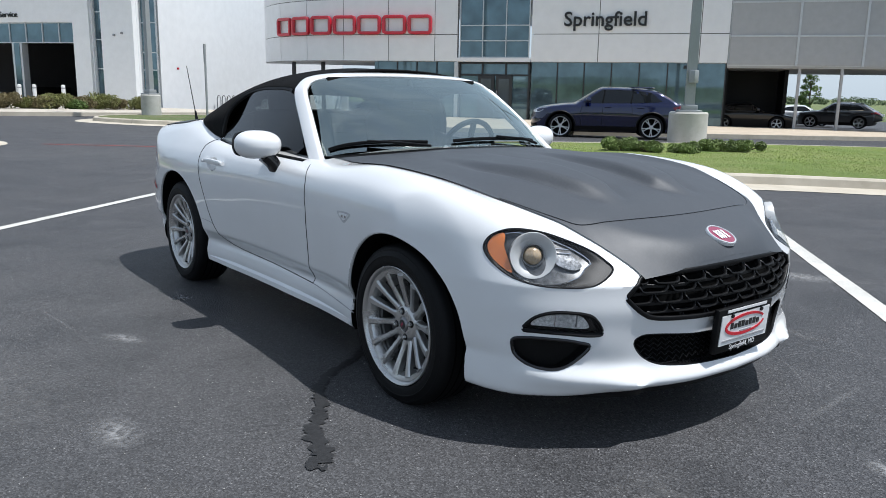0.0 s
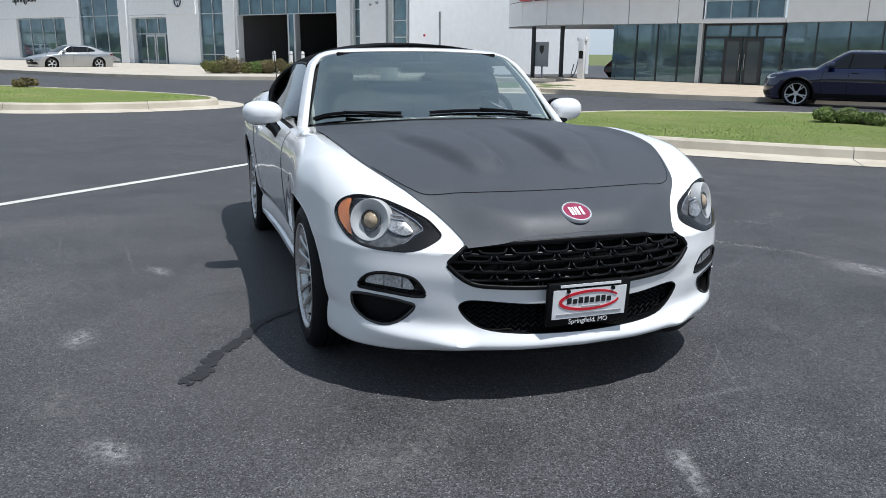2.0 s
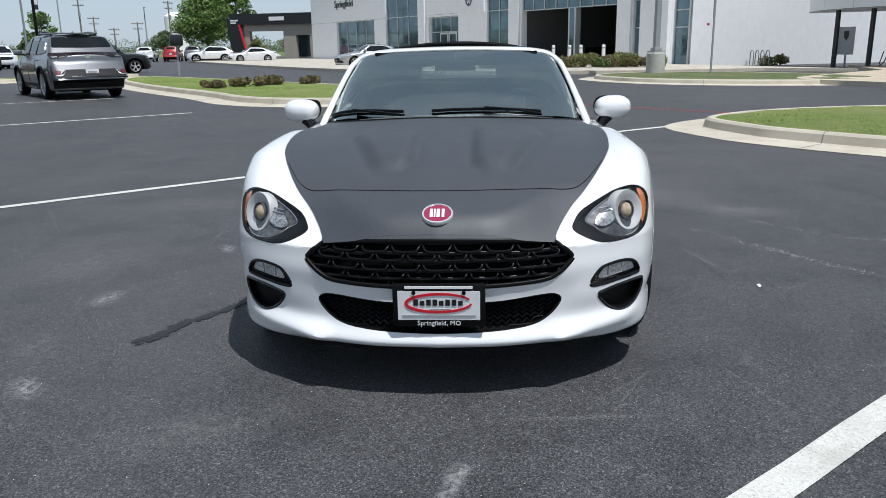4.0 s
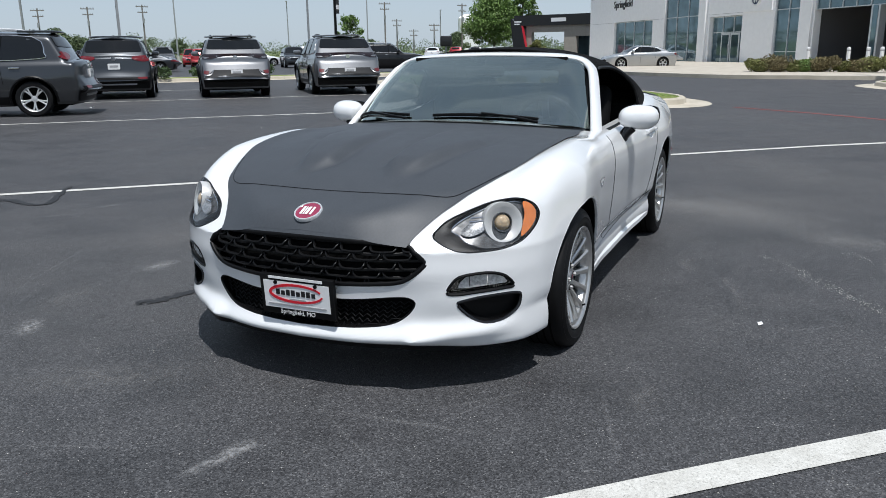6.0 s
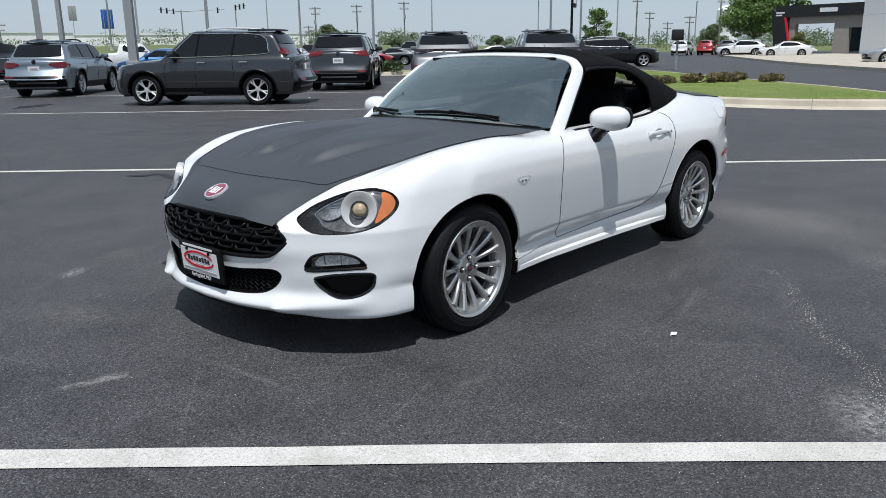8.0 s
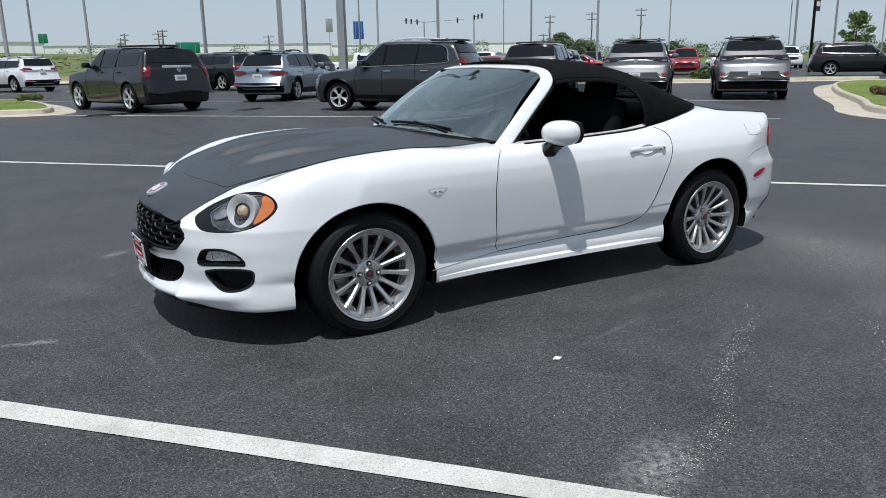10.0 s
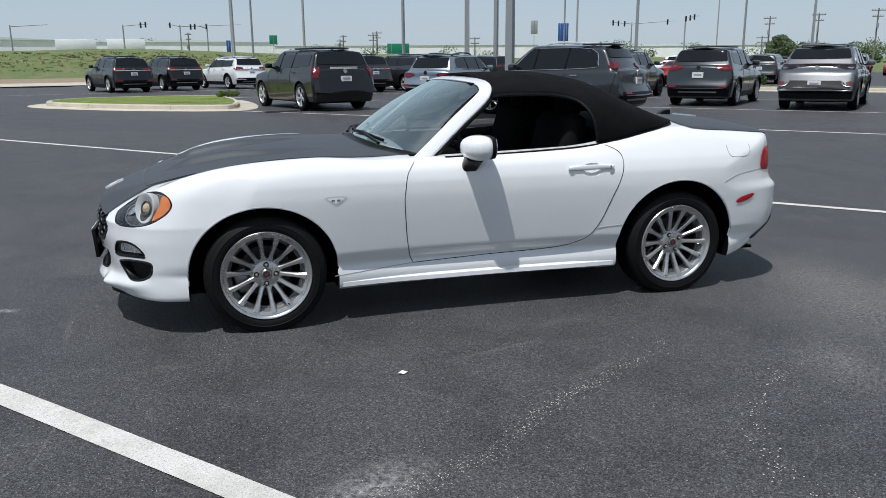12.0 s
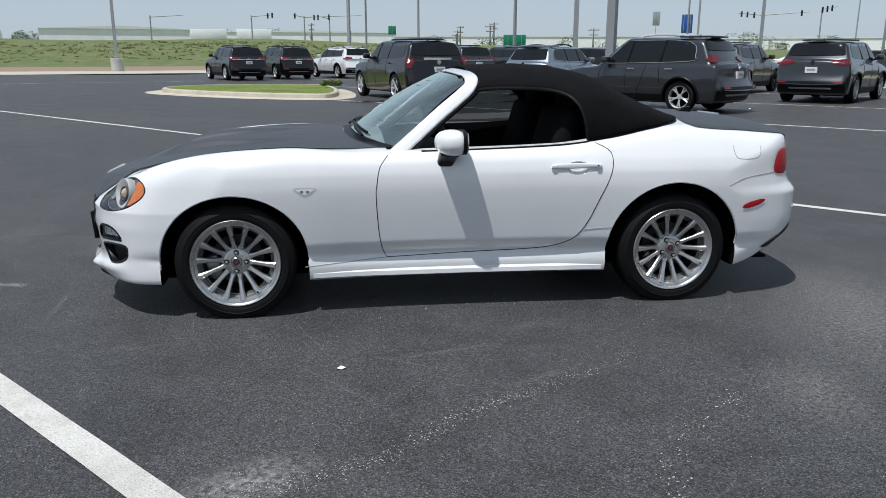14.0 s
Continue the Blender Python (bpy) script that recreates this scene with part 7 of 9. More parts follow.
def vehicle(kind, paint, x, y, az, label, category="car", group="parked cars", name=None, tail="block", rails=None, dark_rims=False, detail=True, cladding=True, plate=True, nose_dark=True):
    k = KINDS[kind]
    at = Matrix.Translation((x, y, gz(x, y))) @ pose(0, 0, 0, 0, 0, az)
    car = thing(name or {"saloon": "saloon_car", "low_coupe": "sports_car", "pickup": "pickup_truck", "wagon": "estate_car"}.get(kind, "suv"), label, category, at, group)

    def raw():
        return solid(vehicle_field(k), (k["L"] / 2 + 0.05, k["W"] / 2 + 0.08, k["H"] * 0.62), k["L"] / 2 - 0.65, 0.78, (110, 34, 36))

    v, f = shared((kind, "raw"), raw)
    skin = shared((kind, "skin"), lambda: Skin(v, f))
    ax = k["wb"] / 2

    def cut():
        me = mesh_of("body", v, f, WHITE, 0)
        cs = []
        for s in (1, -1):
            for c in (ax, -ax):
                rr = k["r"] + 0.06
                pts = [(c - rr, 0.0), (c + rr, 0.0)] + [(c + rr * math.cos(radians(q)), k["r"] + rr * math.sin(radians(q))) for q in np.linspace(0, 180, 22)]
                cs.append((*prism(pts, "y", s * (k["W"] / 2 - 0.42), s * (k["W"] / 2 + 0.4)), RECESS_SHADE))
        if kind == "pickup":
            cs.append((*prism([(-k["L"] / 2 + 0.14, -0.8), (k["xd"] - 0.1, -0.8), (k["xd"] - 0.1, 0.8), (-k["L"] / 2 + 0.14, 0.8)], "z", 0.75, 2.0), BLACK))
        me = cut_out(me, cs)
        me.shade_smooth()
        me.set_sharp_from_angle(angle=radians(40))
        return me

    body = part("body", shared((kind, "body"), cut), None, car)
    body.material_slots[0].link = "OBJECT"
    body.material_slots[0].material = PAINTS[paint]

    def piece(nm, poly, plane, mat, off=0.006, parent=car, step=0.10):
        if not detail:
            step = 0.2
        elif plane == "rear":
            step, off = 0.045, off + 0.008
        q = poly
        me = shared((kind, nm, plane, tuple(np.round(np.array(q).ravel(), 3)), mat.name, off), lambda: mesh_of(nm, *skin.lay(q, plane, step, off), mat, 60))
        return part(nm, me, mat, parent)

    H, zb, W2 = k["H"], k["zb"], k["W"] / 2
    wsx = lambda z: k["xa"] + (z - k["zh"]) / (H - k["zh"]) * (k["xb"] - k["xa"])
    bkx = lambda z: k["xd"] + (z - k["zd"]) / (H - k["zd"]) * (k["xc"] - k["xd"])
    z0, z1 = zb + 0.05, H - 0.14
    dlo = curve_points([(wsx(z0) - 0.28, z0), (wsx(z0 + 0.12) - 0.22, z0 + 0.10), (wsx(z1) - 0.16, z1 - 0.02), (0.0, z1 + 0.005), (bkx(z1) + 0.38, z1 - 0.03), (bkx(z0 + 0.2) + 0.36, z0 + 0.16), (bkx(z0 + 0.1) + 0.55, z0 + 0.05), (0.0, z0)], 3, True)
    for s, side in ((1, "left"), (-1, "right")):
        win = piece("side_window", dlo, side, DARK_GLASS)
        if detail:
            for xx in (0.05 * k["L"] - 0.12, -0.75):
                pts = skin.line([(xx, z0 + 0.01), (xx - 0.06, z1 - 0.01)], side, 0.010)
                if len(pts) == 2:
                    part("window_post", sweep(pts, rounded(0.06, 0.01, 0.003, 1)), BLACK, win)
            if rails != "none":
                ch = [p for p in skin.line(dlo + dlo[:1] if rails == "chrome" else dlo[-12:] + dlo[:2], side, 0.010)]
                if len(ch) > 3:
                    part("window_trim", sweep(ch, ring(0.011, 5)), CHROME, win)
            for xx in (0.05, -0.95):
                hp = skin.line([(xx, zb - 0.08), (xx - 0.1, zb - 0.078), (xx - 0.2, zb - 0.08)], side, 0.03)
                if len(hp) == 3:
                    part("door_handle", sweep(hp, rounded(0.022, 0.03, 0.008, 1)), CHROME if rails == "chrome" else body.material_slots[0].material, car)
            for xs in ([(k["xa"] - 0.25, zb), (k["xa"] - 0.18, 0.75), (k["xa"] - 0.22, k["clear"] + 0.2)], [(0.05 * k["L"] - 0.13, zb), (0.05 * k["L"] - 0.11, k["clear"] + 0.2)], [(-0.78, zb), (-0.80, 0.8), (-ax + k["r"] + 0.18, 0.66)]):
                sp = skin.line(curve_points(xs, 5), side, 0.001)
                if len(sp) > 2:
                    part("door_gap", sweep(sp, ring(0.006, 4)), BLACK, body)
        # mirrors
        mx, mz = k["xa"] - 0.42, zb + 0.10
        p = skin.at((mx, s * 3, mz - 0.03), (0, -s, 0))
        py = abs(p.y) if p is not None else W2 - 0.1
        me = shared((kind, "mirror", s), lambda: mesh_of("door_mirror", *(lambda b: ([tuple(q.co) for q in b.verts], [tuple(w.index for w in fc.verts) for fc in b.faces]))(moved(block(-0.09, 0.09, -0.11, 0.11, -0.075, 0.075, 0.05, 2), Matrix.Translation((mx, s * (py + 0.15), mz + 0.03)))), BLACK))
        mir = part("door_mirror", me, BLACK, car)
        mir.material_slots[0].link = "OBJECT"
        mir.material_slots[0].material = PAINTS[paint] if paint != "white" else PAINTS[paint]
        part("mirror_arm", shared((kind, "arm", s), lambda: mesh_of("mirror_arm", *sweep([(mx, s * (py - 0.02), mz - 0.04), (mx, s * (py + 0.10), mz)], rounded(0.05, 0.05, 0.01, 1)), BLACK)), BLACK, mir)
        if cladding:
            clad = [(ax - k["r"] - 0.06, k["clear"] + 0.02), (ax - k["r"] - 0.06, k["clear"] + 0.17), (-ax + k["r"] + 0.06, k["clear"] + 0.17), (-ax + k["r"] + 0.06, k["clear"] + 0.02)]
            piece("sill_cladding", clad[::-1], side, BLACK, 0.008)
            for c in (ax, -ax):
                arc = []
                rr = k["r"] + 0.085
                for q in np.linspace(-8, 188, 26):
                    p = skin.at((c + rr * math.cos(radians(q)), s * 3, k["r"] + rr * math.sin(radians(q))), (0, -s, 0), 0.004)
                    if p is not None and abs(p.y) > W2 - 0.35:
                        arc.append(p)
                if len(arc) > 6:
                    part("arch_trim", sweep(arc, ring(0.026, 5)), BLACK, car)
        if rails in ("chrome", "black"):
            rp = skin.line([(q, W2 - 0.43) if s > 0 else (q, -(W2 - 0.43)) for q in np.linspace(k["xb"] - 0.25, k["xc"] + 0.3, 12)], "top", 0.0)
            rp = [Vector((p.x, p.y, p.z + 0.075 * math.sin(math.pi * min(1, max(0, i / 11))) ** 0.4)) for i, p in enumerate(rp)]
            part("roof_rail", sweep(rp, rounded(0.04, 0.045, 0.010, 1)), LAMP_SILVER if rails == "chrome" else BLACK, car)
        # head and tail lamps
        def flip(poly):
            return poly if s > 0 else mirror_poly(poly)
        zl = k["zn"] - 0.10
        head = curve_points([(W2 - 0.52, zl - 0.02), (W2 - 0.34, zl + 0.06), (W2 - 0.16, zl + 0.10), (W2 - 0.10, zl + 0.04), (W2 - 0.20, zl - 0.05), (W2 - 0.40, zl - 0.06)], 3, True)
        hl = piece("headlamp", flip(head), "front", LAMP_SILVER, 0.006)
        zt = LAMP_Z.get(kind, k["zd"] - 0.16)
        if tail == "bar":
            t2 = [(0.0, zt + 0.065), (W2 - 0.10, zt + 0.055), (W2 - 0.11, zt - 0.075), (W2 - 0.34, zt - 0.07), (0.45, zt - 0.01), (0.0, zt + 0.01)]
            tl = piece("tail_lamp", flip(t2[::-1]), "rear", plain("smoked_red", (0.05, 0.008, 0.010), 0.12, coat=1.0) if "smoked" not in MESHES else MESHES["smoked"], 0.008)
            low = [(W2 - 0.27, 0.735), (W2 - 0.13, 0.755), (W2 - 0.12, 0.66), (W2 - 0.22, 0.645)]
            piece("reflector", flip(low[::-1]), "rear", MESHES["dim_red"], 0.016)
            hook = skin.line(curve_points(flip([(W2 - 0.13, 0.628), (W2 - 0.24, 0.622), (W2 - 0.32, 0.665), (W2 - 0.37, 0.745)]), 5), "rear", 0.022)
            if len(hook) > 3:
                part("bumper_trim", sweep(hook, ring(0.018, 5)), STEEL, car)
        elif tail == "tall":
            t2 = [(W2 - 0.30, zt + 0.10), (W2 - 0.10, zt + 0.12), (W2 - 0.08, zt - 0.16), (W2 - 0.19, zt - 0.17), (W2 - 0.22, zt - 0.02)]
            tl = piece("tail_lamp", flip(t2[::-1]), "rear", TAIL_RED, 0.010)
            ts = [(-k["L"] / 2 + 0.40, zt + 0.09), (-k["L"] / 2 + 0.10, zt + 0.12), (-k["L"] / 2 + 0.10, zt - 0.16), (-k["L"] / 2 + 0.20, zt - 0.15)]
            piece("tail_lamp_side", ts[::-1], side, TAIL_RED, 0.012, parent=tl)
        else:
            t2 = curve_points([(W2 - 0.50, zt), (W2 - 0.46, zt + 0.07), (W2 - 0.10, zt + 0.09), (W2 - 0.07, zt - 0.04), (W2 - 0.25, zt - 0.07)], 3, True)
            tl = piece("tail_lamp", flip(t2[::-1]), "rear", TAIL_RED, 0.010)
            ts = [(-k["L"] / 2 + 0.34, zt + 0.03), (-k["L"] / 2 + 0.10, zt + 0.08), (-k["L"] / 2 + 0.10, zt - 0.06), (-k["L"] / 2 + 0.26, zt - 0.05)]
            piece("tail_lamp_side", ts[::-1], side, TAIL_RED, 0.012, parent=tl)
            piece("reflector", flip([(W2 - 0.40, 0.60), (W2 - 0.15, 0.61), (W2 - 0.15, 0.55), (W2 - 0.38, 0.55)][::-1]), "rear", TAIL_RED, 0.012)
    zz0, zz1 = k["zh"] + 0.05, H - 0.11
    ws_poly = [(-(W2 - 0.20), zz0), (W2 - 0.20, zz0), (W2 - 0.36, zz1), (-(W2 - 0.36), zz1)]
    piece("windscreen", ws_poly, "front", DARK_GLASS)
    rz0, rz1 = max(k["zd"] + 0.09, LAMP_Z.get(kind, 0) + 0.20), H - 0.165
    if kind != "pickup":
        piece("rear_window", [(-(W2 - 0.25), rz0 + 0.03), (-(W2 - 0.28), rz0), (0, rz0 - 0.012), (W2 - 0.28, rz0), (W2 - 0.25, rz0 + 0.03), (W2 - 0.33, rz1), (0, rz1 + 0.012), (-(W2 - 0.33), rz1)], "rear", DARK_GLASS)
        if detail and kind not in ("saloon", "low_coupe"):
            sp = skin.line([(yy, H - 0.10) for yy in np.linspace(-(W2 - 0.36), W2 - 0.36, 7)], "rear", 0.05)
            part("spoiler", sweep(sp, rounded(0.20, 0.045, 0.016, 2), up=(0, 0, 1)), PAINTS[paint], car)
    if nose_dark:
        piece("radiator_grille", curve_points([(-0.52, k["zn"] - 0.16), (0.0, k["zn"] - 0.12), (0.52, k["zn"] - 0.16), (0.45, k["zn"] - 0.34), (-0.45, k["zn"] - 0.34)], 3, True), "front", BLACK_GLOSS, 0.008)
        piece("front_bumper", [(-0.75, 0.30), (0.75, 0.30), (0.70, 0.44), (-0.70, 0.44)], "front", BLACK, 0.008)
    if cladding or tail == "bar":
        top_b = 0.56 if tail == "bar" else 0.60
        rb = [(-(W2 - 0.12), k["clear"] + 0.06), (W2 - 0.12, k["clear"] + 0.06), (W2 - 0.10, top_b), (-(W2 - 0.10), top_b)]
        bum = piece("rear_bumper", rb, "rear", BLACK, 0.009)
        if detail:
            tp = skin.line([(yy, 0.42) for yy in np.linspace(-0.55, 0.55, 9)], "rear", 0.02)
            part("bumper_trim", sweep(tp, rounded(0.02, 0.05, 0.008, 1)), BLACK if tail == "bar" else STEEL, bum)
        if tail == "bar":
            piece("bumper_panel", [(-(W2 - 0.13), 0.575), (W2 - 0.13, 0.575), (W2 - 0.38, 0.775), (-(W2 - 0.38), 0.775)], "rear", MESHES["grey_panel"], 0.004)
    if plate and kind != "pickup":
        zp = 0.70 if tail == "bar" else k["zd"] - 0.26
        pp = skin.at((-4, 0, zp), (1, 0, 0), 0.0)
        pl = part("plate", shared((kind, "plate"), lambda: mesh_of("plate", *(lambda b: ([tuple(q.co) for q in b.verts], [tuple(w.index for w in fc.verts) for fc in b.faces]))(block(pp.x - 0.03, pp.x + 0.02, -0.16, 0.16, zp - 0.08, zp + 0.08, 0.0)), PLATE_WHITE)), PLATE_WHITE, car)
        part("plate_bar", shared((kind, "plate_bar"), lambda: mesh_of("plate_bar", *(lambda b: ([tuple(q.co) for q in b.verts], [tuple(w.index for w in fc.verts) for fc in b.faces]))(block(pp.x - 0.034, pp.x + 0.0, -0.11, 0.11, zp - 0.02, zp + 0.035, 0.0)), PRINT_GREY)), PRINT_GREY, pl)
        ep = skin.at((-4, 0, k["zd"] - 0.06), (1, 0, 0), 0.0)
        part("emblem", shared((kind, "emblem"), lambda: mesh_of("emblem", *(lambda q: ([(ep.x - 0.012 - c, a, b + ep.z) for a, b, c in q[0]], q[1]))(lathe([(0.0001, 0.005), (0.06, 0.005), (0.065, -0.02)], 16, "z")), CHROME)), CHROME, car)
    if detail and kind == "large_suv":
        half = 0.42 if tail == "tall" else W2 - 0.16
        tp = skin.line([(yy, LAMP_Z[kind] + (0.08 if tail == "tall" else -0.03)) for yy in np.linspace(-half, half, 9)], "rear", 0.015)
        part("boot_trim", sweep(tp, rounded(0.02, 0.065 if tail == "tall" else 0.035, 0.008, 1)), LAMP_SILVER, car)
    # shark-fin aerial
    if detail and kind in ("coupe_suv", "small_suv", "mid_suv", "large_suv", "wagon"):
        fx = k["xc"] + 0.45
        fz = skin.at((fx, 0, 4), (0, 0, -1))
        part("roof_aerial", prism([(fx + 0.10, fz.z - 0.02), (fx - 0.06, fz.z + 0.06), (fx - 0.09, fz.z - 0.02)], "y", -0.018, 0.018), BLACK, car)
    # wheels
    r = k["r"]
    rk = k.get("rim", 0.72) / 0.70
    tyre_me = shared((r, "tyre"), lambda: mesh_of("tyre", *lathe([(r * 0.66 * rk, -0.11), (r * 0.9, -0.118), (r * 0.985, -0.10), (r, -0.06), (r, 0.06), (r * 0.985, 0.10), (r * 0.9, 0.118), (r * 0.68 * rk, 0.112), (r * 0.66 * rk, 0.10)], 32), RUBBER))
    rim_me = shared((r, "rim"), lambda: mesh_of("rim", *lathe([(r * 0.62 * rk, 0.03), (r * 0.62 * rk, 0.07), (r * 0.66 * rk, 0.108), (r * 0.69 * rk, 0.115), (r * 0.70 * rk, 0.10)], 32), PARK_ALLOY))
    dish_me = shared((r, "dish"), lambda: mesh_of("rim_shade_disc", *lathe([(0.0001, 0.0), (r * 0.62 * rk, 0.0), (r * 0.63 * rk, 0.04)], 24), RECESS_SHADE))

    def spoke_set():
        out = []
        for q in range(5):
            for w in (-0.16, 0.16):
                a = 2 * math.pi * q / 5
                path = [(r * 0.12 * math.cos(a), 0.07, r * 0.12 * math.sin(a)), (r * 0.4 * math.cos(a + w * 0.5), 0.085, r * 0.4 * math.sin(a + w * 0.5)), (r * 0.66 * rk * math.cos(a + w), 0.09, r * 0.66 * rk * math.sin(a + w))]
                out.append(sweep(path, rounded(r * 0.085, 0.03, 0.008, 1), up=(0, 1, 0)))
        out.append(lathe([(0.0001, 0.095), (r * 0.16, 0.09), (r * 0.19, 0.06)], 20))
        return mesh_of("spokes", *joined(*out), PARK_ALLOY)

    spoke_me = shared((r, "spokes"), spoke_set)
    for c in (ax, -ax):
        for s in (1, -1):
            t = part("tyre", tyre_me, None, car, at=pose(c, s * (W2 - 0.135), r, 0, 17 * s, 0 if s > 0 else 180))
            rm = part("rim", rim_me, None, t)
            part("rim_shade_disc", dish_me, None, t)
            sp = part("spokes", spoke_me, None, t)
            if dark_rims:
                for o in (rm, sp):
                    o.material_slots[0].link = "OBJECT"
                    o.material_slots[0].material = ALLOY_DARK
    part("underside", shared((kind, "under"), lambda: mesh_of("underside", *(lambda b: ([tuple(q.co) for q in b.verts], [tuple(w.index for w in fc.verts) for fc in b.faces]))(block(-k["L"] / 2 + 0.3, k["L"] / 2 - 0.3, -W2 + 0.25, W2 - 0.25, k["clear"] - 0.03, k["clear"] + 0.03)), RECESS_SHADE)), None, car)
    return car


MESHES["smoked"] = plain("smoked_red_lens", (0.012, 0.005, 0.006), 0.2, coat=0.2)
MESHES["dim_red"] = plain("dim_red_reflector", (0.11, 0.012, 0.016), 0.35)
MESHES["grey_panel"] = plain("dark_grey_bumper_plastic", (0.016, 0.0165, 0.018), 0.55, spec=0.2)
AWAY, ROW = -138.5, -53.1
vehicle("coupe_suv", "silver", -15.95, -14.45, AWAY, "silver-grey electric crossover parked nose-in, seen from behind", tail="bar", rails="black")
vehicle("coupe_suv", "silver", -17.95, -11.95, AWAY, "silver-grey electric crossover beside the lawn island", tail="bar", rails="black")
vehicle("small_suv", "grey", -14.25, -17.3, AWAY, "dark grey small SUV with silver bumper trim", rails="none")
vehicle("mid_suv", "charcoal", -7.14, -14.2, ROW, "dark grey SUV with chrome roof rails across the aisle", rails="chrome")
vehicle("wagon", "paleblue", -7.25, -22.75, -134, "pale blue-grey estate car with black cladding", rails="black")
vehicle("small_suv", "grey", -13.9, -22.6, AWAY, "grey SUV parked in the second row", rails="none", dark_rims=True)
vehicle("large_suv", "black", -1.6, -20.0, -73, "large black SUV beside the lawn island", rails="none", cladding=False, tail="tall")
vehicle("large_suv", "black", 5.9, -39.2, -66, "black three-row SUV with a paper in its window", rails="black")
vehicle("large_suv", "black", 3.5, -41.2, -66, "black three-row SUV in the row by the drive", rails="black")
vehicle("large_suv", "white", 0.2, -42.6, -64, "white three-row SUV in the row by the drive", rails="black")
vehicle("large_suv", "charcoal", -5.2, -34.0, -70, "dark SUV behind the black one", rails="none")
vehicle("large_suv", "grey", -8.0, -34.6, -66, "grey SUV behind the estate car", rails="none")
vehicle("sport_suv", "blue", -13.75, 17.2, -135, "deep blue sporty SUV at the kerb", rails="none", cladding=True, dark_rims=False)
vehicle("saloon", "lightsilver", -47.4, -7.3, -62, "silver saloon outside the white showroom", rails="none", cladding=False)
vehicle("saloon", "white", -73.5, -22.8, -62, "white saloon on the plaza", rails="none", cladding=False)
vehicle("sport_suv", "white", -75.5, -27.7, -70, "white crossover on the far drive", rails="none")
vehicle("large_suv", "black", -39.6, -21.4, 126, "black SUV with chrome window trim crossing the lot's end", rails="chrome")
vehicle("low_coupe", "black", *site(5.3, -39.0), 36.9, "black sports car under the dark canopy", rails="none", cladding=False)
vehicle("saloon", "white", -25.1, 50.5, 30, "white car beyond the canopy", rails="none", cladding=False, detail=False)
vehicle("sport_suv", "charcoal", -21.6, 48.4, 200, "dark grey SUV beyond the canopy columns", rails="chrome")
vehicle("sport_suv", "black", -36.9, 24.8, 120, "dark SUV under the curved overhang", rails="none", detail=False)
far_row = [("mid_suv", "red", -57.8, -52.3, 41), ("small_suv", "sky", -68.0, -59.0, 41), ("mid_suv", "black", -50.6, -43.6, 41), ("small_suv", "charcoal", -53.6, -37.6, 41), ("pickup", "white", -59.0, -39.6, 41),
           ("pickup", "silver", -48.4, -47.2, 41), ("mid_suv", "red", -53.6, -47.6, 220), ("saloon", "white", -60.6, -46.4, 130), ("mid_suv", "black", -46.2, -50.2, 41), ("small_suv", "white", -87, -39.2, 195), ("mid_suv", "red", -88.2, -36.6, 195),
           ("small_suv", "silver", -89.2, -34.4, 195), ("pickup", "white", -24.0, -51.0, 150), ("saloon", "sky", -18.4, -37.0, -40), ("low_coupe", "grey", -39.8, -41.2, -52), ("saloon", "red", -37.4, -41.6, 128), ("mid_suv", "red", -38.8, -33.0, 41),
           ("saloon", "red", -23.6, -33.4, -138), ("mid_suv", "white", -27.2, -39.0, -138), ("small_suv", "grey", -31.0, -36.0, -138), ("saloon", "white", -33.5, -45.0, 41), ("small_suv", "black", -14.0, -40.0, -60), ("saloon", "silver", -17.0, -47.0, -50),
           ("mid_suv", "charcoal", -56.0, -33.0, 41), ("small_suv", "silver", -62.5, -35.5, 41), ("mid_suv", "maroon", -44.0, -56.0, 41), ("saloon", "white", -40.0, -60.0, 130), ("small_suv", "white", -36.0, -52.0, 41), ("mid_suv", "grey", -50.0, -58.0, 41), ("saloon", "black", -30.0, -56.0, 130)]
words = {"sky": "blue", "grey": "grey", "charcoal": "dark grey", "maroon": "dark red", "paleblue": "pale blue"}
for kd, pc, x, y, az in far_row:
    lab = {"saloon": "saloon", "low_coupe": "coupe", "pickup": "pickup truck"}.get(kd, "SUV")
    vehicle(kd, pc, x, y, az, words.get(pc, pc) + " " + lab + " in the far rows of the lot", group="cars in the far rows", rails="none", detail=False, category="car")

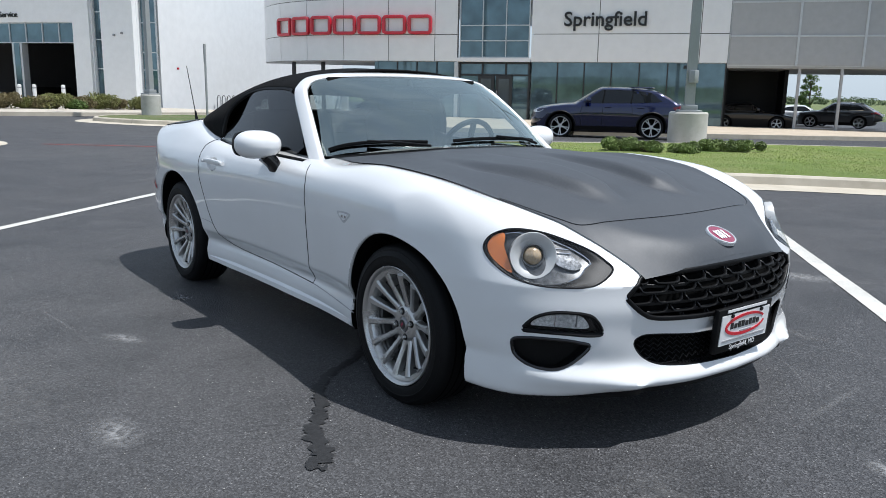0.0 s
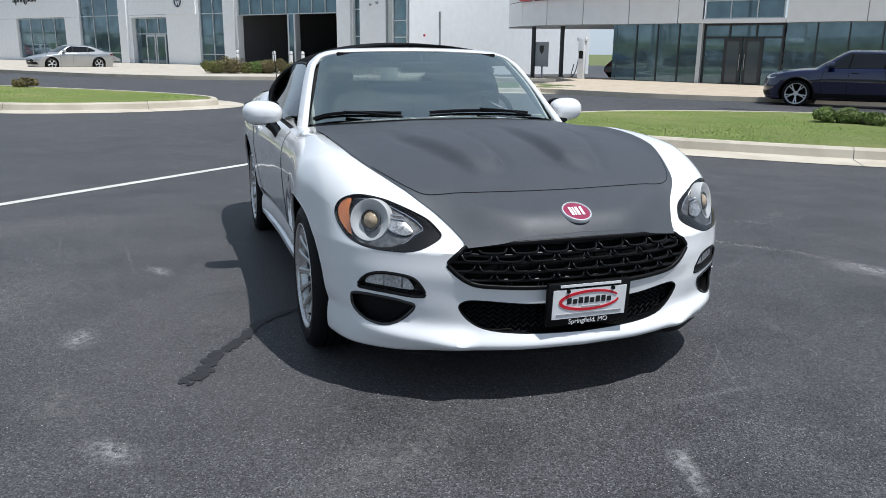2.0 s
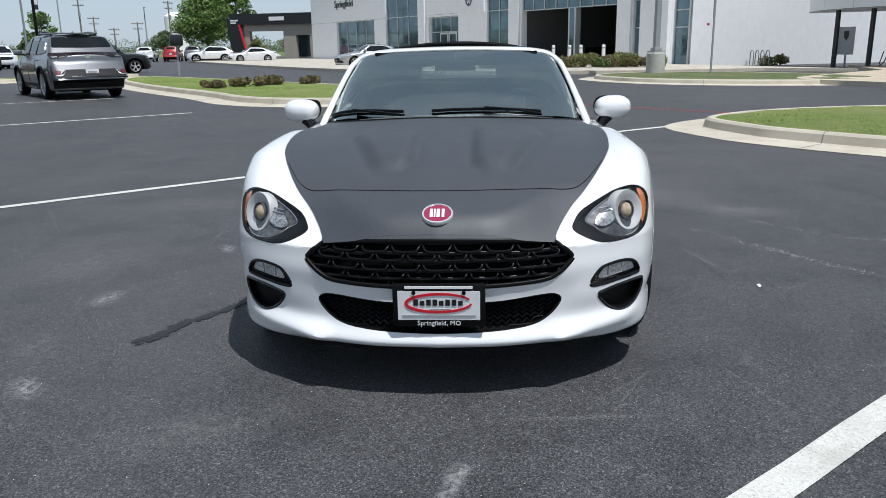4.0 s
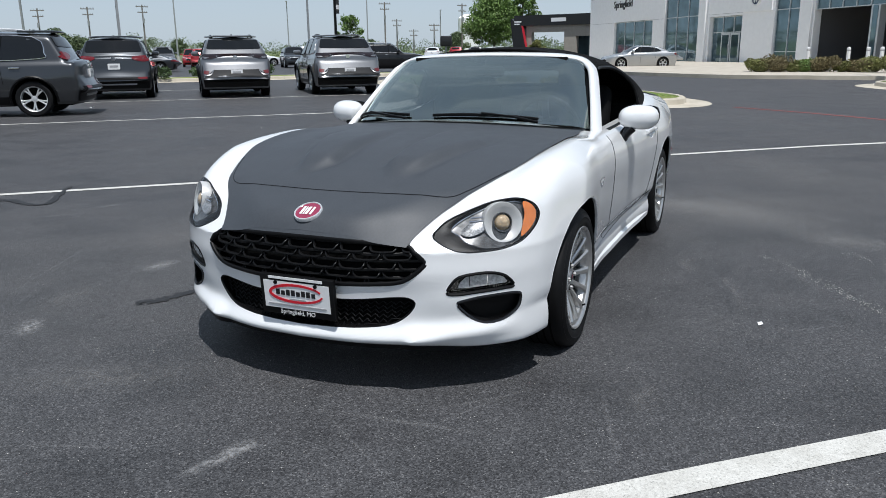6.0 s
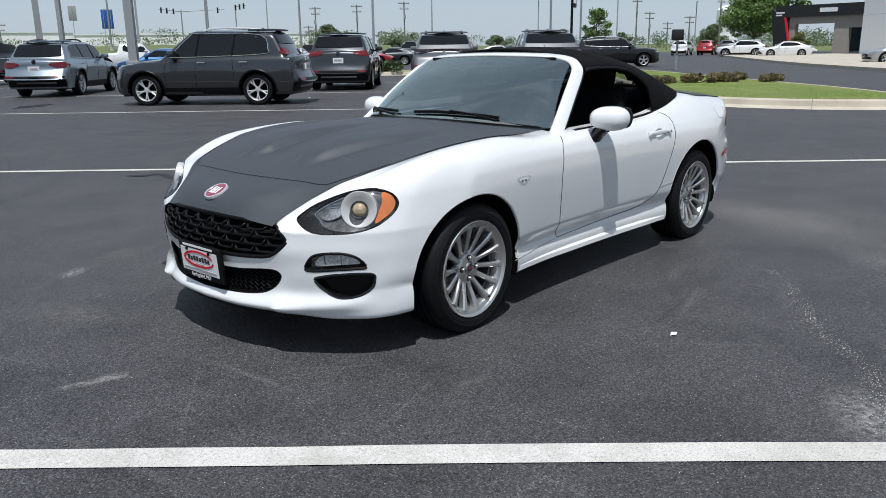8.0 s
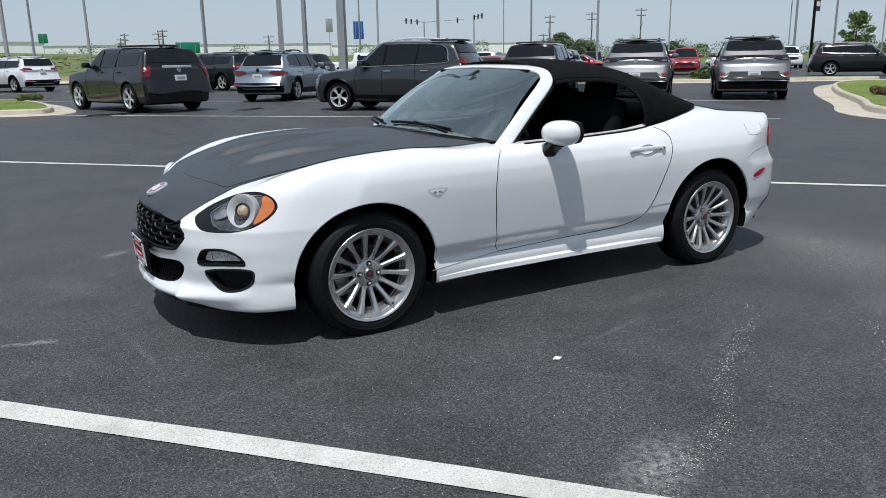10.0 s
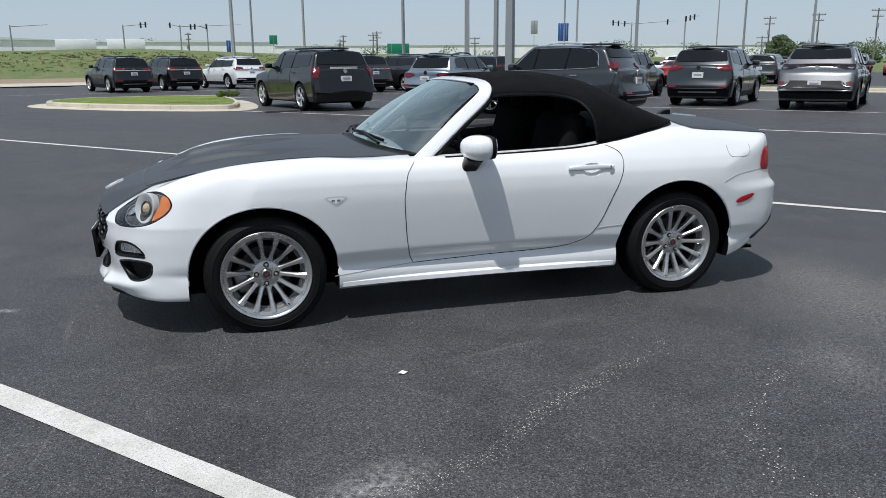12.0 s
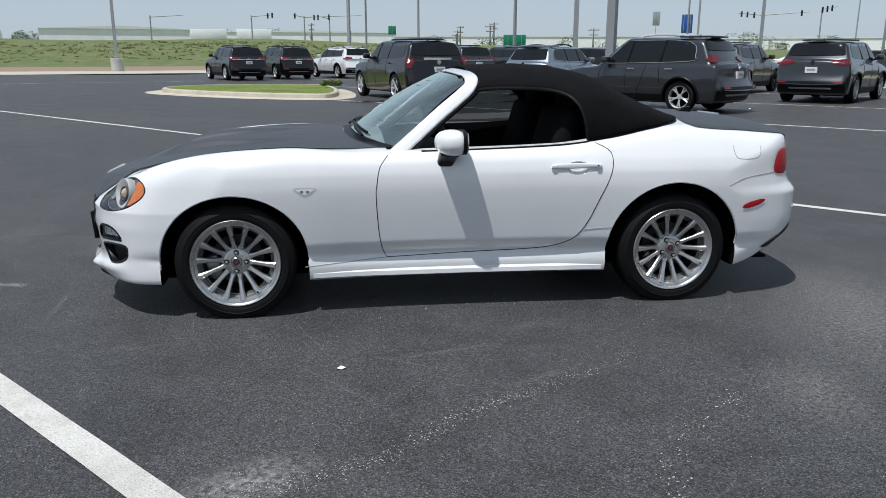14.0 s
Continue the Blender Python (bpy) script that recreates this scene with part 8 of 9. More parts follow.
# ---- lamp posts, signals, signs ----
def lamp_post(x, y, base_r, base_h, width, height, arms=1, az=0, group="lamp posts"):
    p = thing("street_lamp", "grey steel lot lamp on a round concrete base", "street lamp", Matrix.Translation((x, y, gz(x, y))) @ pose(0, 0, 0, 0, 0, az), group)
    if base_r:
        part("base", lathe([(base_r * 1.0, -0.1), (base_r, base_h - 0.04), (base_r - 0.03, base_h), (0.0001, base_h)], 32, "z"), PIER_CON, p, "round cast concrete base")
        part("base_plate", block(-width * 1.25, width * 1.25, -width * 1.25, width * 1.25, base_h, base_h + 0.05, 0.01), GALV, p)
        part("collar", block(-width * 0.8, width * 0.8, -width * 0.8, width * 0.8, base_h + 0.05, base_h + 0.18, 0.015), GALV, p)
    bm = block(-width / 2, width / 2, -width / 2, width / 2, base_h, height, 0.0)
    for v in bm.verts:
        if v.co.z > height - 0.1:
            v.co.x *= 0.75
            v.co.y *= 0.75
    part("pole", bm, GALV, p)
    for k in range(arms):
        s = 1 if k == 0 else -1
        arm = part("arm", block(0 if s > 0 else -0.9, 0.9 if s > 0 else 0, -0.04, 0.04, height - 0.15, height - 0.07), GALV, p)
        part("lamp_head", block(0.55 * s if s > 0 else -1.25, 1.25 if s > 0 else -0.55, -0.2, 0.2, height - 0.08, height + 0.02, 0.03), GALV, p)
    return p


lamp_post(-9.15, 15.25, 0.50, 0.92, 0.25, 9.2, 2, 40)
box = thing("junction_box", "small grey box strapped to the lamp post", "junction box", Matrix.Translation((-8.98, 15.12, 1.62)))
part("case", block(-0.09, 0.09, -0.09, 0.09, -0.16, 0.16, 0.02), GALV, box)
lamp_post(-27.2, 6.9, 0.36, 0.92, 0.20, 9.2, 2, 20)
lamp_post(17.3, -60.2, 0.47, 1.0, 0.24, 10, 1, 10)
for x, y, w, h, arms in ((-12.6, -38.0, 0.28, 13, 2), (-8.5, -20.8, 0.25, 13, 2), (-18.4, -49.1, 0.27, 13, 2), (-37.0, -61.9, 0.27, 13, 1), (-13.9, -58.5, 0.21, 12, 2), (-39.4, -79.4, 0.22, 13, 1), (-0.9, -70.4, 0.26, 13, 1), (-2.0, -58.5, 0.14, 12, 1),
                         (-8.4, -79.9, 0.2, 12, 1), (-74.7, -158.5, 0.3, 15, 1), (-70.4, -90.7, 0.24, 14, 1), (-108.0, -150.0, 0.3, 16, 1), (-44.7, -48.1, 0.2, 12, 1), (-118.0, -108.0, 0.3, 14, 1), (-150.0, -104.0, 0.26, 12.5, 1),
                         (-66.0, -44.0, 0.17, 12, 1), (-90.3, -55.5, 0.2, 12, 1), (-133.0, -74.0, 0.26, 14, 1), (-150.0, -66.0, 0.24, 9.5, 1)):
    lamp_post(x, y, 0.42, 0.8, w, h, arms, (x * 37) % 180)
bn = thing("banner_pole", "slim black pole with a dark banner", "banner", Matrix.Translation((-45.5, -28.4, 0)))
part("pole", rod((0, 0, 0), (0, 0, 7.5), 0.10, 0.08), BLACK, bn)
part("banner", block(-0.55, -0.08, -0.02, 0.02, 3.9, 6.6), SIGN_BLACK, bn)
part("banner_mark", block(-0.5, -0.13, -0.025, 0.025, 4.2, 4.5), PLATE_WHITE, bn)
sp = thing("sign_post", "slim grey steel post at the drive", "post", Matrix.Translation((-27.0, 9.0, -0.1)))
part("post", block(-0.04, 0.04, -0.03, 0.03, 0, 2.9), GALV, sp)
part("plate", block(-0.06, 0.06, -0.04, -0.03, 2.2, 2.9), GALV, sp)
mb = thing("mailbox", "black box on a slim pale post", "mailbox", Matrix.Translation((-34.3, -15.0, 0)) @ pose(0, 0, 0, 0, 0, 25))
part("post", block(-0.05, 0.05, -0.05, 0.05, 0, 1.9), GALV, mb)
part("box", block(-0.35, 0.35, -0.30, 0.30, 1.45, 1.98, 0.06), SIGN_BLACK, mb)


def utility_pole(x, y, h, az):
    z = gz(x, y)
    p = thing("utility_pole", "weathered wooden utility pole with crossarms", "utility pole", Matrix.Translation((x, y, z)) @ pose(0, 0, 0, 0, 0, az), "utility poles")
    part("pole", rod((0, 0, 0), (0, 0, h), 0.19, 0.13), WOODPOLE, p)
    for zz, w in ((h - 0.4, 1.25), (h - 1.5, 1.0)):
        arm = part("crossarm", block(-0.07, 0.07, -w, w, zz - 0.08, zz + 0.08), WOODPOLE, p)
        for q in (-w + 0.15, -w * 0.45, w * 0.45, w - 0.15):
            part("insulator", rod((0, q, zz + 0.08), (0, q, zz + 0.3), 0.05), GALV, arm)
    part("transformer", rod((0.3, 0, h - 3.6), (0.3, 0, h - 2.7), 0.22), GALV, p)


for x, y, h, az in ((-107.5, -132.2, 10.1, 30), (-114.2, -126.4, 10.5, 47), (-121.5, -119.3, 11.0, 64), (-150.7, -79.4, 11.6, 31), (-165.3, -83.9, 8.6, 48), (-153.2, -62.4, 10.8, 65), (-169.1, -76.0, 7.5, 32), (-176.1, -84.7, 6.5, 49), (-122.0, -152.6, 7.0, 66), (-29.4, -183.0, 4.6, 33), (-37.2, -181.6, 5.4, 50), (-59.6, -175.6, 4.6, 67), (5.4, -185.6, 4.4, 34), (-30.0, -193.1, 3.0, 51), (-36.3, -181.7, 4.8, 68), (-31.8, -202.8, 4.2, 35)):
    utility_pole(x, y, h, az)


def signal_mast(x, y, az, reach, h, heads):
    z = gz(x, y)
    p = thing("traffic_signal", "grey mast arm with dark traffic signal heads", "traffic light", Matrix.Translation((x, y, z)) @ pose(0, 0, 0, 0, 0, az), "traffic signals")
    part("mast", rod((0, 0, 0), (0, 0, h + 0.3), 0.17, 0.13), GALV, p)
    part("arm", rod((0, 0, h), (reach, 0, h + 0.5), 0.11, 0.06), GALV, p)
    for q in heads:
        zz = h + 0.5 * q / reach
        hd = part("signal_head", block(q - 0.18, q + 0.18, -0.2, 0.12, zz - 0.75, zz + 0.45, 0.03), SIGN_BLACK, p)
        for i in range(3):
            part("lens", rod((q, -0.26, zz + 0.25 - 0.37 * i), (q, -0.2, zz + 0.25 - 0.37 * i), 0.11), BLACK_GLOSS, hd)


signal_mast(-92.5, -160.5, -28, 4.9, 9.9 - gz(-92.5, -160.5), (4.2, 3.0, 1.6))
signal_mast(-92.5, -160.5, 149, 9.4, 9.9 - gz(-92.5, -160.5), (7.9,))
signal_mast(-102.5, -154.3, 146, 2.9, 10.9 - gz(-102.5, -154.3), (0.1, 1.0, 1.9))
signal_mast(40.5, -181.1, -169, 7.1, 9.4 - gz(40.5, -181.1), ())
signal_mast(18.9, -184.5, -176, 5.2, 9.8 - gz(18.9, -184.5), (3.7, 4.7))
signal_mast(7.0, -185.3, 2, 2.6, 9.8 - gz(7.0, -185.3), (2.1,))
signal_mast(7.0, -185.3, 180, 13.3, 9.8 - gz(7.0, -185.3), (2.3, 3.2, 5.7))
signal_mast(1.2, -185.4, 0, 1.7, 9.4 - gz(1.2, -185.4), ())


def road_sign(x, y, az, w, h, z0, mat, label, posts=2, bars=()):
    p = thing("road_sign", label, "road sign", Matrix.Translation((x, y, 0)) @ pose(0, 0, 0, 0, 0, az))
    panel = part("panel", block(-w / 2, w / 2, -0.04, 0.0, z0, z0 + h, 0.01), mat, p)
    for k in range(posts):
        q = 0 if posts == 1 else (-w * 0.3 + k * w * 0.6)
        part("post", block(q - 0.05, q + 0.05, 0.0, 0.1, gz(x, y) - 0.2, z0 + h), GALV, p)
    for a, b, c, d, mm in bars:
        part("sign_bar", block(-w / 2 + a * w, -w / 2 + b * w, -0.055, -0.041, z0 + c * h, z0 + d * h), mm, panel)


blue_bars = [(0.1, 0.42, 0.72, 0.86, PLATE_WHITE), (0.1, 0.42, 0.42, 0.56, PLATE_WHITE), (0.1, 0.42, 0.12, 0.26, PLATE_WHITE), (0.52, 0.92, 0.68, 0.92, PLATE_WHITE), (0.56, 0.86, 0.74, 0.86, PRINT_RED), (0.52, 0.92, 0.38, 0.60, PLATE_WHITE), (0.58, 0.84, 0.43, 0.55, SIGN_BLACK), (0.52, 0.92, 0.08, 0.30, PLATE_WHITE)]
road_sign(-74.5, -158.6, -24, 2.25, 3.8, 6.0, ROAD_BLUE, "blue services sign with small white panels on two posts", 2, blue_bars)
road_sign(-37.5, -161.0, -8, 4.7, 2.1, 3.4, ROAD_GREEN, "wide green road sign with a white panel", 2, [(0.4, 0.62, 0.2, 0.8, PLATE_WHITE), (0.46, 0.56, 0.35, 0.65, ROAD_GREEN)])
road_sign(-13.4, -185.0, -5, 1.8, 1.95, 6.0, ROAD_GREEN, "small green road sign with white lines", 1, [(0.2, 0.8, 0.65, 0.8, PLATE_WHITE), (0.2, 0.8, 0.3, 0.45, PLATE_WHITE)])
road_sign(-3.3, -185.6, -3, 0.95, 2.6, 4.2, ROAD_BLUE, "narrow blue road sign with white marks", 1, [(0.2, 0.8, 0.7, 0.8, PLATE_WHITE), (0.2, 0.8, 0.4, 0.5, PLATE_WHITE)])
road_sign(-68.9, -161.8, -30, 1.5, 2.9, 7.6, GALV, "grey back of a road sign on a post", 1)

# ---- far buildings ----
def warehouse(x, y, az, w, d, h, label, trims=True, z=None):
    zz = gz(x, y) if z is None else z
    b = thing("warehouse", label, "building", Matrix.Translation((x, y, zz)) @ pose(0, 0, 0, 0, 0, az), "far warehouses")
    part("wall", block(-w / 2, w / 2, 0, d, -1, h), WAREHOUSE, b)
    part("roof", prism([(-w / 2 - 0.4, h), (w / 2 + 0.4, h), (0, h + 0.8)], "y", -0.3, d + 0.3), GREY_WALL, b)
    for k in range(int(w / 14)):
        q = -w / 2 + 7 + 14 * k
        part("loading_door", block(q - 2, q + 2, -0.1, 0.0, 0, h * 0.55), MESH_PANEL if k % 2 else FRAME_DARK, b)


warehouse(56.9, -220.4, 14, 36, 20, 3.5, "long white warehouse above the bank")
warehouse(10, -300, 2, 60, 25, 4.6, "long white warehouse in the distance")
warehouse(-70, -330, -12, 125, 25, 5.8, "low white warehouse on the horizon")
warehouse(-165, -305, -28, 130, 25, 4.6, "low pale warehouse on the horizon")
warehouse(110, -190, 25, 40, 20, 3.0, "grey-white depot beyond the bank")


def semi_trailer(x, y, az, mat, label):
    z = gz(x, y)
    t = thing("semi_trailer", label, "trailer", Matrix.Translation((x, y, z)) @ pose(0, 0, 0, 0, 0, az), "trailers beyond the bank")
    part("box", block(-4.5, 4.5, -1.3, 1.3, 1.1, 3.8, 0.05), mat, t)
    for q in (-3.8, -2.7, 3.4):
        part("tyre", rod((q, -1.2, 0.5), (q, 1.2, 0.5), 0.5, n=18), RUBBER, t)


semi_trailer(53.1, -202.8, 10, WAREHOUSE, "white semi-trailer parked above the bank")
semi_trailer(32.1, -207.0, 14, WAREHOUSE, "white semi-trailer parked above the bank")
semi_trailer(21.3, -214.4, 6, WAREHOUSE, "white semi-trailer parked above the bank")
tk = thing("storage_tank", "white horizontal storage tank beyond the bank", "tank", Matrix.Translation((72, -175, gz(72, -175) + 1.2)))
part("shell", rod((-2.2, 0, 0), (2.2, 0, 0), 1.0, n=24), WAREHOUSE, tk)
part("cradle", block(-1.6, -1.2, -0.8, 0.8, -1.4, -0.6), GALV, tk)
part("cradle", block(1.2, 1.6, -0.8, 0.8, -1.4, -0.6), GALV, tk)
silo = thing("water_tank", "tall pale cylindrical tank behind trees", "tank", Matrix.Translation((-172.3, -68.6, 0)))
part("shell", lathe([(2.4, 0), (2.4, 8.6), (1.4, 9.4), (0.0001, 9.6)], 32, "z"), WAREHOUSE, silo)


# ---- trees and shrubs ----
def leaf_cloud(rs, centres, n, size, squash=0.8):
    """Many small leaf faces round a set of (centre, radius)."""
    def ways(m):
        d = rs.normal(size=(m, 3))
        return d / np.linalg.norm(d, axis=1)[:, None]

    m = n * len(centres)
    mid = np.repeat(np.array([c for c, _ in centres], float), n, 0)
    rad = np.repeat(np.array([r for _, r in centres], float), n) * rs.uniform(0.55, 1.08, m)
    p = mid + ways(m) * rad[:, None] * np.array([1, 1, squash])
    a, b = ways(m) * (size * rs.uniform(0.6, 1.3, m))[:, None], ways(m) * (size * rs.uniform(0.4, 0.9, m))[:, None]
    v = np.stack([p - a, p + b, p + a, p - b], 1).reshape(-1, 3)
    return v.tolist(), np.arange(4 * m).reshape(-1, 4).tolist()


def tree(x, y, h, spread, seed, leaf, label, group="trees", clumps=34, leaves=90, size=0.16):
    rs = np.random.RandomState(seed)
    t = thing("tree", label, "tree", Matrix.Translation((x, y, gz(x, y))), group)
    trunk = [(0, 0, -0.2), (0.05, 0.03, h * 0.25), (0.0, 0.08, h * 0.5), (0.1, 0.0, h * 0.8)]
    tv = sweep(curve_points(trunk, 4), lambda u: ring(h * 0.022 * (1.1 - 0.85 * u), 8))
    limbs, centres = [tv], []
    for i in range(clumps):
        u = rs.uniform(0.32, 1.0)
        a = rs.uniform(0, 6.28)
        reach = spread * math.sin(math.pi * (0.25 + 0.68 * (u - 0.3) / 0.7)) * rs.uniform(0.35, 1.0)
        c = (reach * math.cos(a), reach * math.sin(a), h * u)
        centres.append((c, spread * rs.uniform(0.20, 0.36)))
        if i % 3 == 0:
            s = (0, 0, h * max(0.2, u - 0.25))
            limbs.append(sweep([s, tuple((np.array(s) + np.array(c)) / 2 + np.array([0, 0, 0.1])), c], lambda q: ring(h * 0.008 * (1.1 - q), 5)))
    part("trunk", joined(*limbs), BARK, t)
    part("crown", leaf_cloud(rs, centres, leaves, size), leaf, t, smooth=0)
    return t


def shrub(x, y, r, h, seed, leaf, label, group, leaves=260, size=0.05, z=None, name="shrub"):
    rs = np.random.RandomState(seed)
    t = thing(name, label, "shrub", Matrix.Translation((x, y, (gz(x, y) if z is None else z))), group)
    centres = [((rs.uniform(-0.6, 0.6) * r, rs.uniform(-0.6, 0.6) * r, h * rs.uniform(0.35, 0.62)), min(h * 0.5, r * 0.6) * rs.uniform(0.75, 1.1)) for _ in range(8)]
    part("foliage", leaf_cloud(rs, centres, leaves, size), leaf, t, smooth=0)
    part("stem", joined(*[sweep([(0, 0, 0), c[0]], ring(0.012, 5)) for c in centres]), BARK, t)


tree(-136.9, -49.3, 10.6, 5.6, 3, LEAF, "broad leafy green tree by the dealer building", clumps=110, leaves=170, size=0.24)
tree(-128.0, -41.0, 11.5, 2.6, 4, LEAF, "slim green tree behind the dealer building", clumps=60, leaves=130, size=0.22)
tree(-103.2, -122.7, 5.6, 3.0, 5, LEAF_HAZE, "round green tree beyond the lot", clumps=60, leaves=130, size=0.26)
tree(-112, -66, 7, 2.4, 6, LEAF, "small green tree beyond the lot", clumps=30, leaves=60, size=0.24)
tree(-29.4, 59.5, 3.8, 1.0, 7, LEAF, "young tree beyond the canopy", clumps=20, leaves=60, size=0.12)
tree(-96.3, -28.7, 2.4, 1.0, 8, LEAF_OLIVE, "small yellow-green tree at the portal", clumps=24, leaves=60, size=0.14)
rs_ = np.random.RandomState(11)
for i in range(7):
    a = radians(-131 - i * 4.2 + rs_.uniform(-1.5, 1.5))
    D = 190 + rs_.uniform(-20, 40)
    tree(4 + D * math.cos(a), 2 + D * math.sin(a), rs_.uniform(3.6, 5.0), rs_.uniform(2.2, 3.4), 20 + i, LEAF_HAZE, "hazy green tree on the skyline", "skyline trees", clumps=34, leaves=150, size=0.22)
# far woods in one mesh
cent = []
for i in range(420):
    a = radians(rs_.uniform(-172, -56)) if i < 330 else radians(rs_.uniform(100, 132))
    D = rs_.uniform(300, 420)
    x, y = D * math.cos(a), D * math.sin(a)
    cent.append(((x, y, gz(x, y) + rs_.uniform(0.5, 4.2) * (1 if i < 330 else 0.3)), rs_.uniform(2.4, 5.0) * (1 if i < 330 else 0.6)))
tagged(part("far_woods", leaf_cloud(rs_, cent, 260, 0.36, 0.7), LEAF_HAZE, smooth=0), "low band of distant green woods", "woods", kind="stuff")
# scrub on the bank
SCRUB = plain("bank_weeds", (0.27, 0.265, 0.115), 0.8, var=0.5, scale=0.25)
cent = []
for i in range(1500):
    q, a = 106 + 24 * rs_.beta(2.2, 2.0), rs_.uniform(-75, 70)
    p = BANK * q + Vector((0.937, 0.35, 0)) * a
    cent.append(((p.x, p.y, gz(p.x, p.y) - 0.05), rs_.uniform(0.25, 0.62) * (1.5 if i % 29 == 0 else 1)))
tagged(part("bank_scrub", leaf_cloud(rs_, cent, 18, 0.15, 0.30), SCRUB, smooth=0), "rough weeds and scrub on the bank", "scrub", kind="stuff")
# juniper bushes round the lamp base
for i, (x, y, r, h) in enumerate(((-6.9, 9.9, 0.55, 0.30), (-6.4, 10.2, 0.48, 0.28), (-6.0, 10.9, 0.46, 0.26), (-6.1, 12.0, 0.46, 0.30), (-5.9, 12.7, 0.48, 0.28))):
    shrub(x, y, r, h, 40 + i, JUNIPER, "low spreading green juniper on the lawn", "junipers on the lawn", 900, 0.024, gz(x, y) + 0.13)
for i, (x, y, r, h) in enumerate(((-18.6, -6.9, 0.62, 0.30), (-19.6, -6.3, 0.62, 0.30), (-20.2, -5.4, 0.5, 0.27), (-17.9, -7.6, 0.45, 0.26), (-20.9, -6.6, 0.5, 0.28))):
    shrub(x, y, r, h, 60 + i, LEAF_BROWN, "low brown-leaved shrub on the lawn", "brown shrubs", 300, 0.04, gz(x, y) + 0.13)
for i in range(13):
    t = (i + 3.4) / 15
    x, y = -33.6 - 0.5 * math.sin(3 * t) - 1.5 * t * t, -2.0 + 10.2 * t
    shrub(x, y, 0.72, 0.66 + 0.14 * math.sin(i * 2.1), 80 + i, (LEAF_OLIVE, LEAF_BROWN, LEAF_OLIVE, LEAF, LEAF_BROWN)[i % 5], "olive-green hedge shrub before the service bays", "hedge", 520, 0.045, gz(x, y) + 0.12)
for i, (x, y) in enumerate(((0.95, -25.9), (0.62, -26.35))):
    shrub(x, y, 0.36, 0.22, 120 + i, JUNIPER, "low green shrub on the lawn", "shrubs by the row", 200, 0.05, gz(x, y) + 0.13)
for i, (x, y) in enumerate(((-25, -23), (-23.4, -24.4), (-22.2, -26), (-27, -21.6))):
    shrub(x, y, 0.8, 0.6, 130 + i, LEAF_DARK, "clipped low green shrub on the lawn strip", "strip shrubs", 160, 0.07, gz(x, y) + 0.13)
shrub(-44.5, 17.6, 1.0, 0.7, 140, LEAF_OLIVE, "small shrub mound at the grey wall", "wall shrub", 200, 0.07)

# ---- marks and litter on the asphalt ----
def blotch(name, path, width, seed, material, lift, label, category):
    """A flat trail of uneven width along a path."""
    rs = np.random.RandomState(seed)
    pts = curve_points(path, 8)
    v = []
    w = rs.uniform(0.5, 1.2, len(pts))
    w = np.convolve(w, np.ones(2) / 2, "same")
    for i, p in enumerate(pts):
        a, b = pts[max(0, i - 1)], pts[min(len(pts) - 1, i + 1)]
        d = Vector((b[0] - a[0], b[1] - a[1])).normalized()
        n = Vector((-d.y, d.x))
        ww = (width[0] + (width[1] - width[0]) * i / len(pts)) * w[i]
        j = rs.uniform(-0.012, 0.012)
        for k in (-1, 1):
            v.append((p[0] + n.x * (k * ww / 2 + j), p[1] + n.y * (k * ww / 2 + j), lift))
    f = [(2 * i, 2 * i + 1, 2 * i + 3, 2 * i + 2) for i in range(len(pts) - 1)]
    return tagged(part(name, (v, f), material), label, category, kind="structure")


blotch("wet_trail", [(0.52, -0.58), (0.66, -0.73), (0.72, -0.82), (0.78, -0.93), (0.90, -1.03), (1.0, -1.08), (1.10, -1.13), (1.18, -1.20), (1.24, -1.23), (1.36, -1.265), (1.43, -1.30)], (0.035, 0.075), 4, DAMP, 0.004, "dark wet trail on the asphalt", "stain")
blotch("wet_trail", [(1.38, -1.30), (1.44, -1.335), (1.46, -1.30)], (0.05, 0.02), 5, DAMP, 0.0045, "dark wet drip on the asphalt", "stain")
blotch("damp_patch", [(-0.08, -4.79), (-0.12, -4.70), (-0.18, -4.64), (-0.29, -4.66), (-0.33, -4.51), (-0.27, -4.28), (-0.28, -4.15), (-0.35, -4.10), (-0.54, -4.23), (-0.82, -4.47), (-1.04, -4.63)], (0.10, 0.05), 6, DAMP, 0.0052, "dark damp stain along a crack by the stall line", "stain")
ch_rs = np.random.RandomState(9)


def chips(name, n, place, size, material, label):
    v, f = [], []
    for _ in range(n):
        x, y = place()
        r = size * ch_rs.uniform(0.5, 1.4)
        a = ch_rs.uniform(0, 6.28)
        k = len(v)
        for q in range(4):
            v.append((x + r * math.cos(a + q * 1.57) * ch_rs.uniform(0.6, 1), y + r * math.sin(a + q * 1.57) * ch_rs.uniform(0.6, 1), gz(x, y) + 0.0015))
        v.append((x, y, gz(x, y) + 0.0015 + r * 0.6))
        f += [(k, k + 1, k + 4), (k + 1, k + 2, k + 4), (k + 2, k + 3, k + 4), (k + 3, k, k + 4)]
    return tagged(part(name, (v, f), material, smooth=0), label, "grit", kind="stuff")


GRIT = concrete_mat("pale_grit", (0.46, 0.45, 0.43), 4.0)


def on_crack(path, spread):
    pts = curve_points(path, 12)

    def place():
        p = pts[ch_rs.randint(len(pts))]
        return p[0] + ch_rs.normal() * spread, p[1] + ch_rs.normal() * spread
    return place


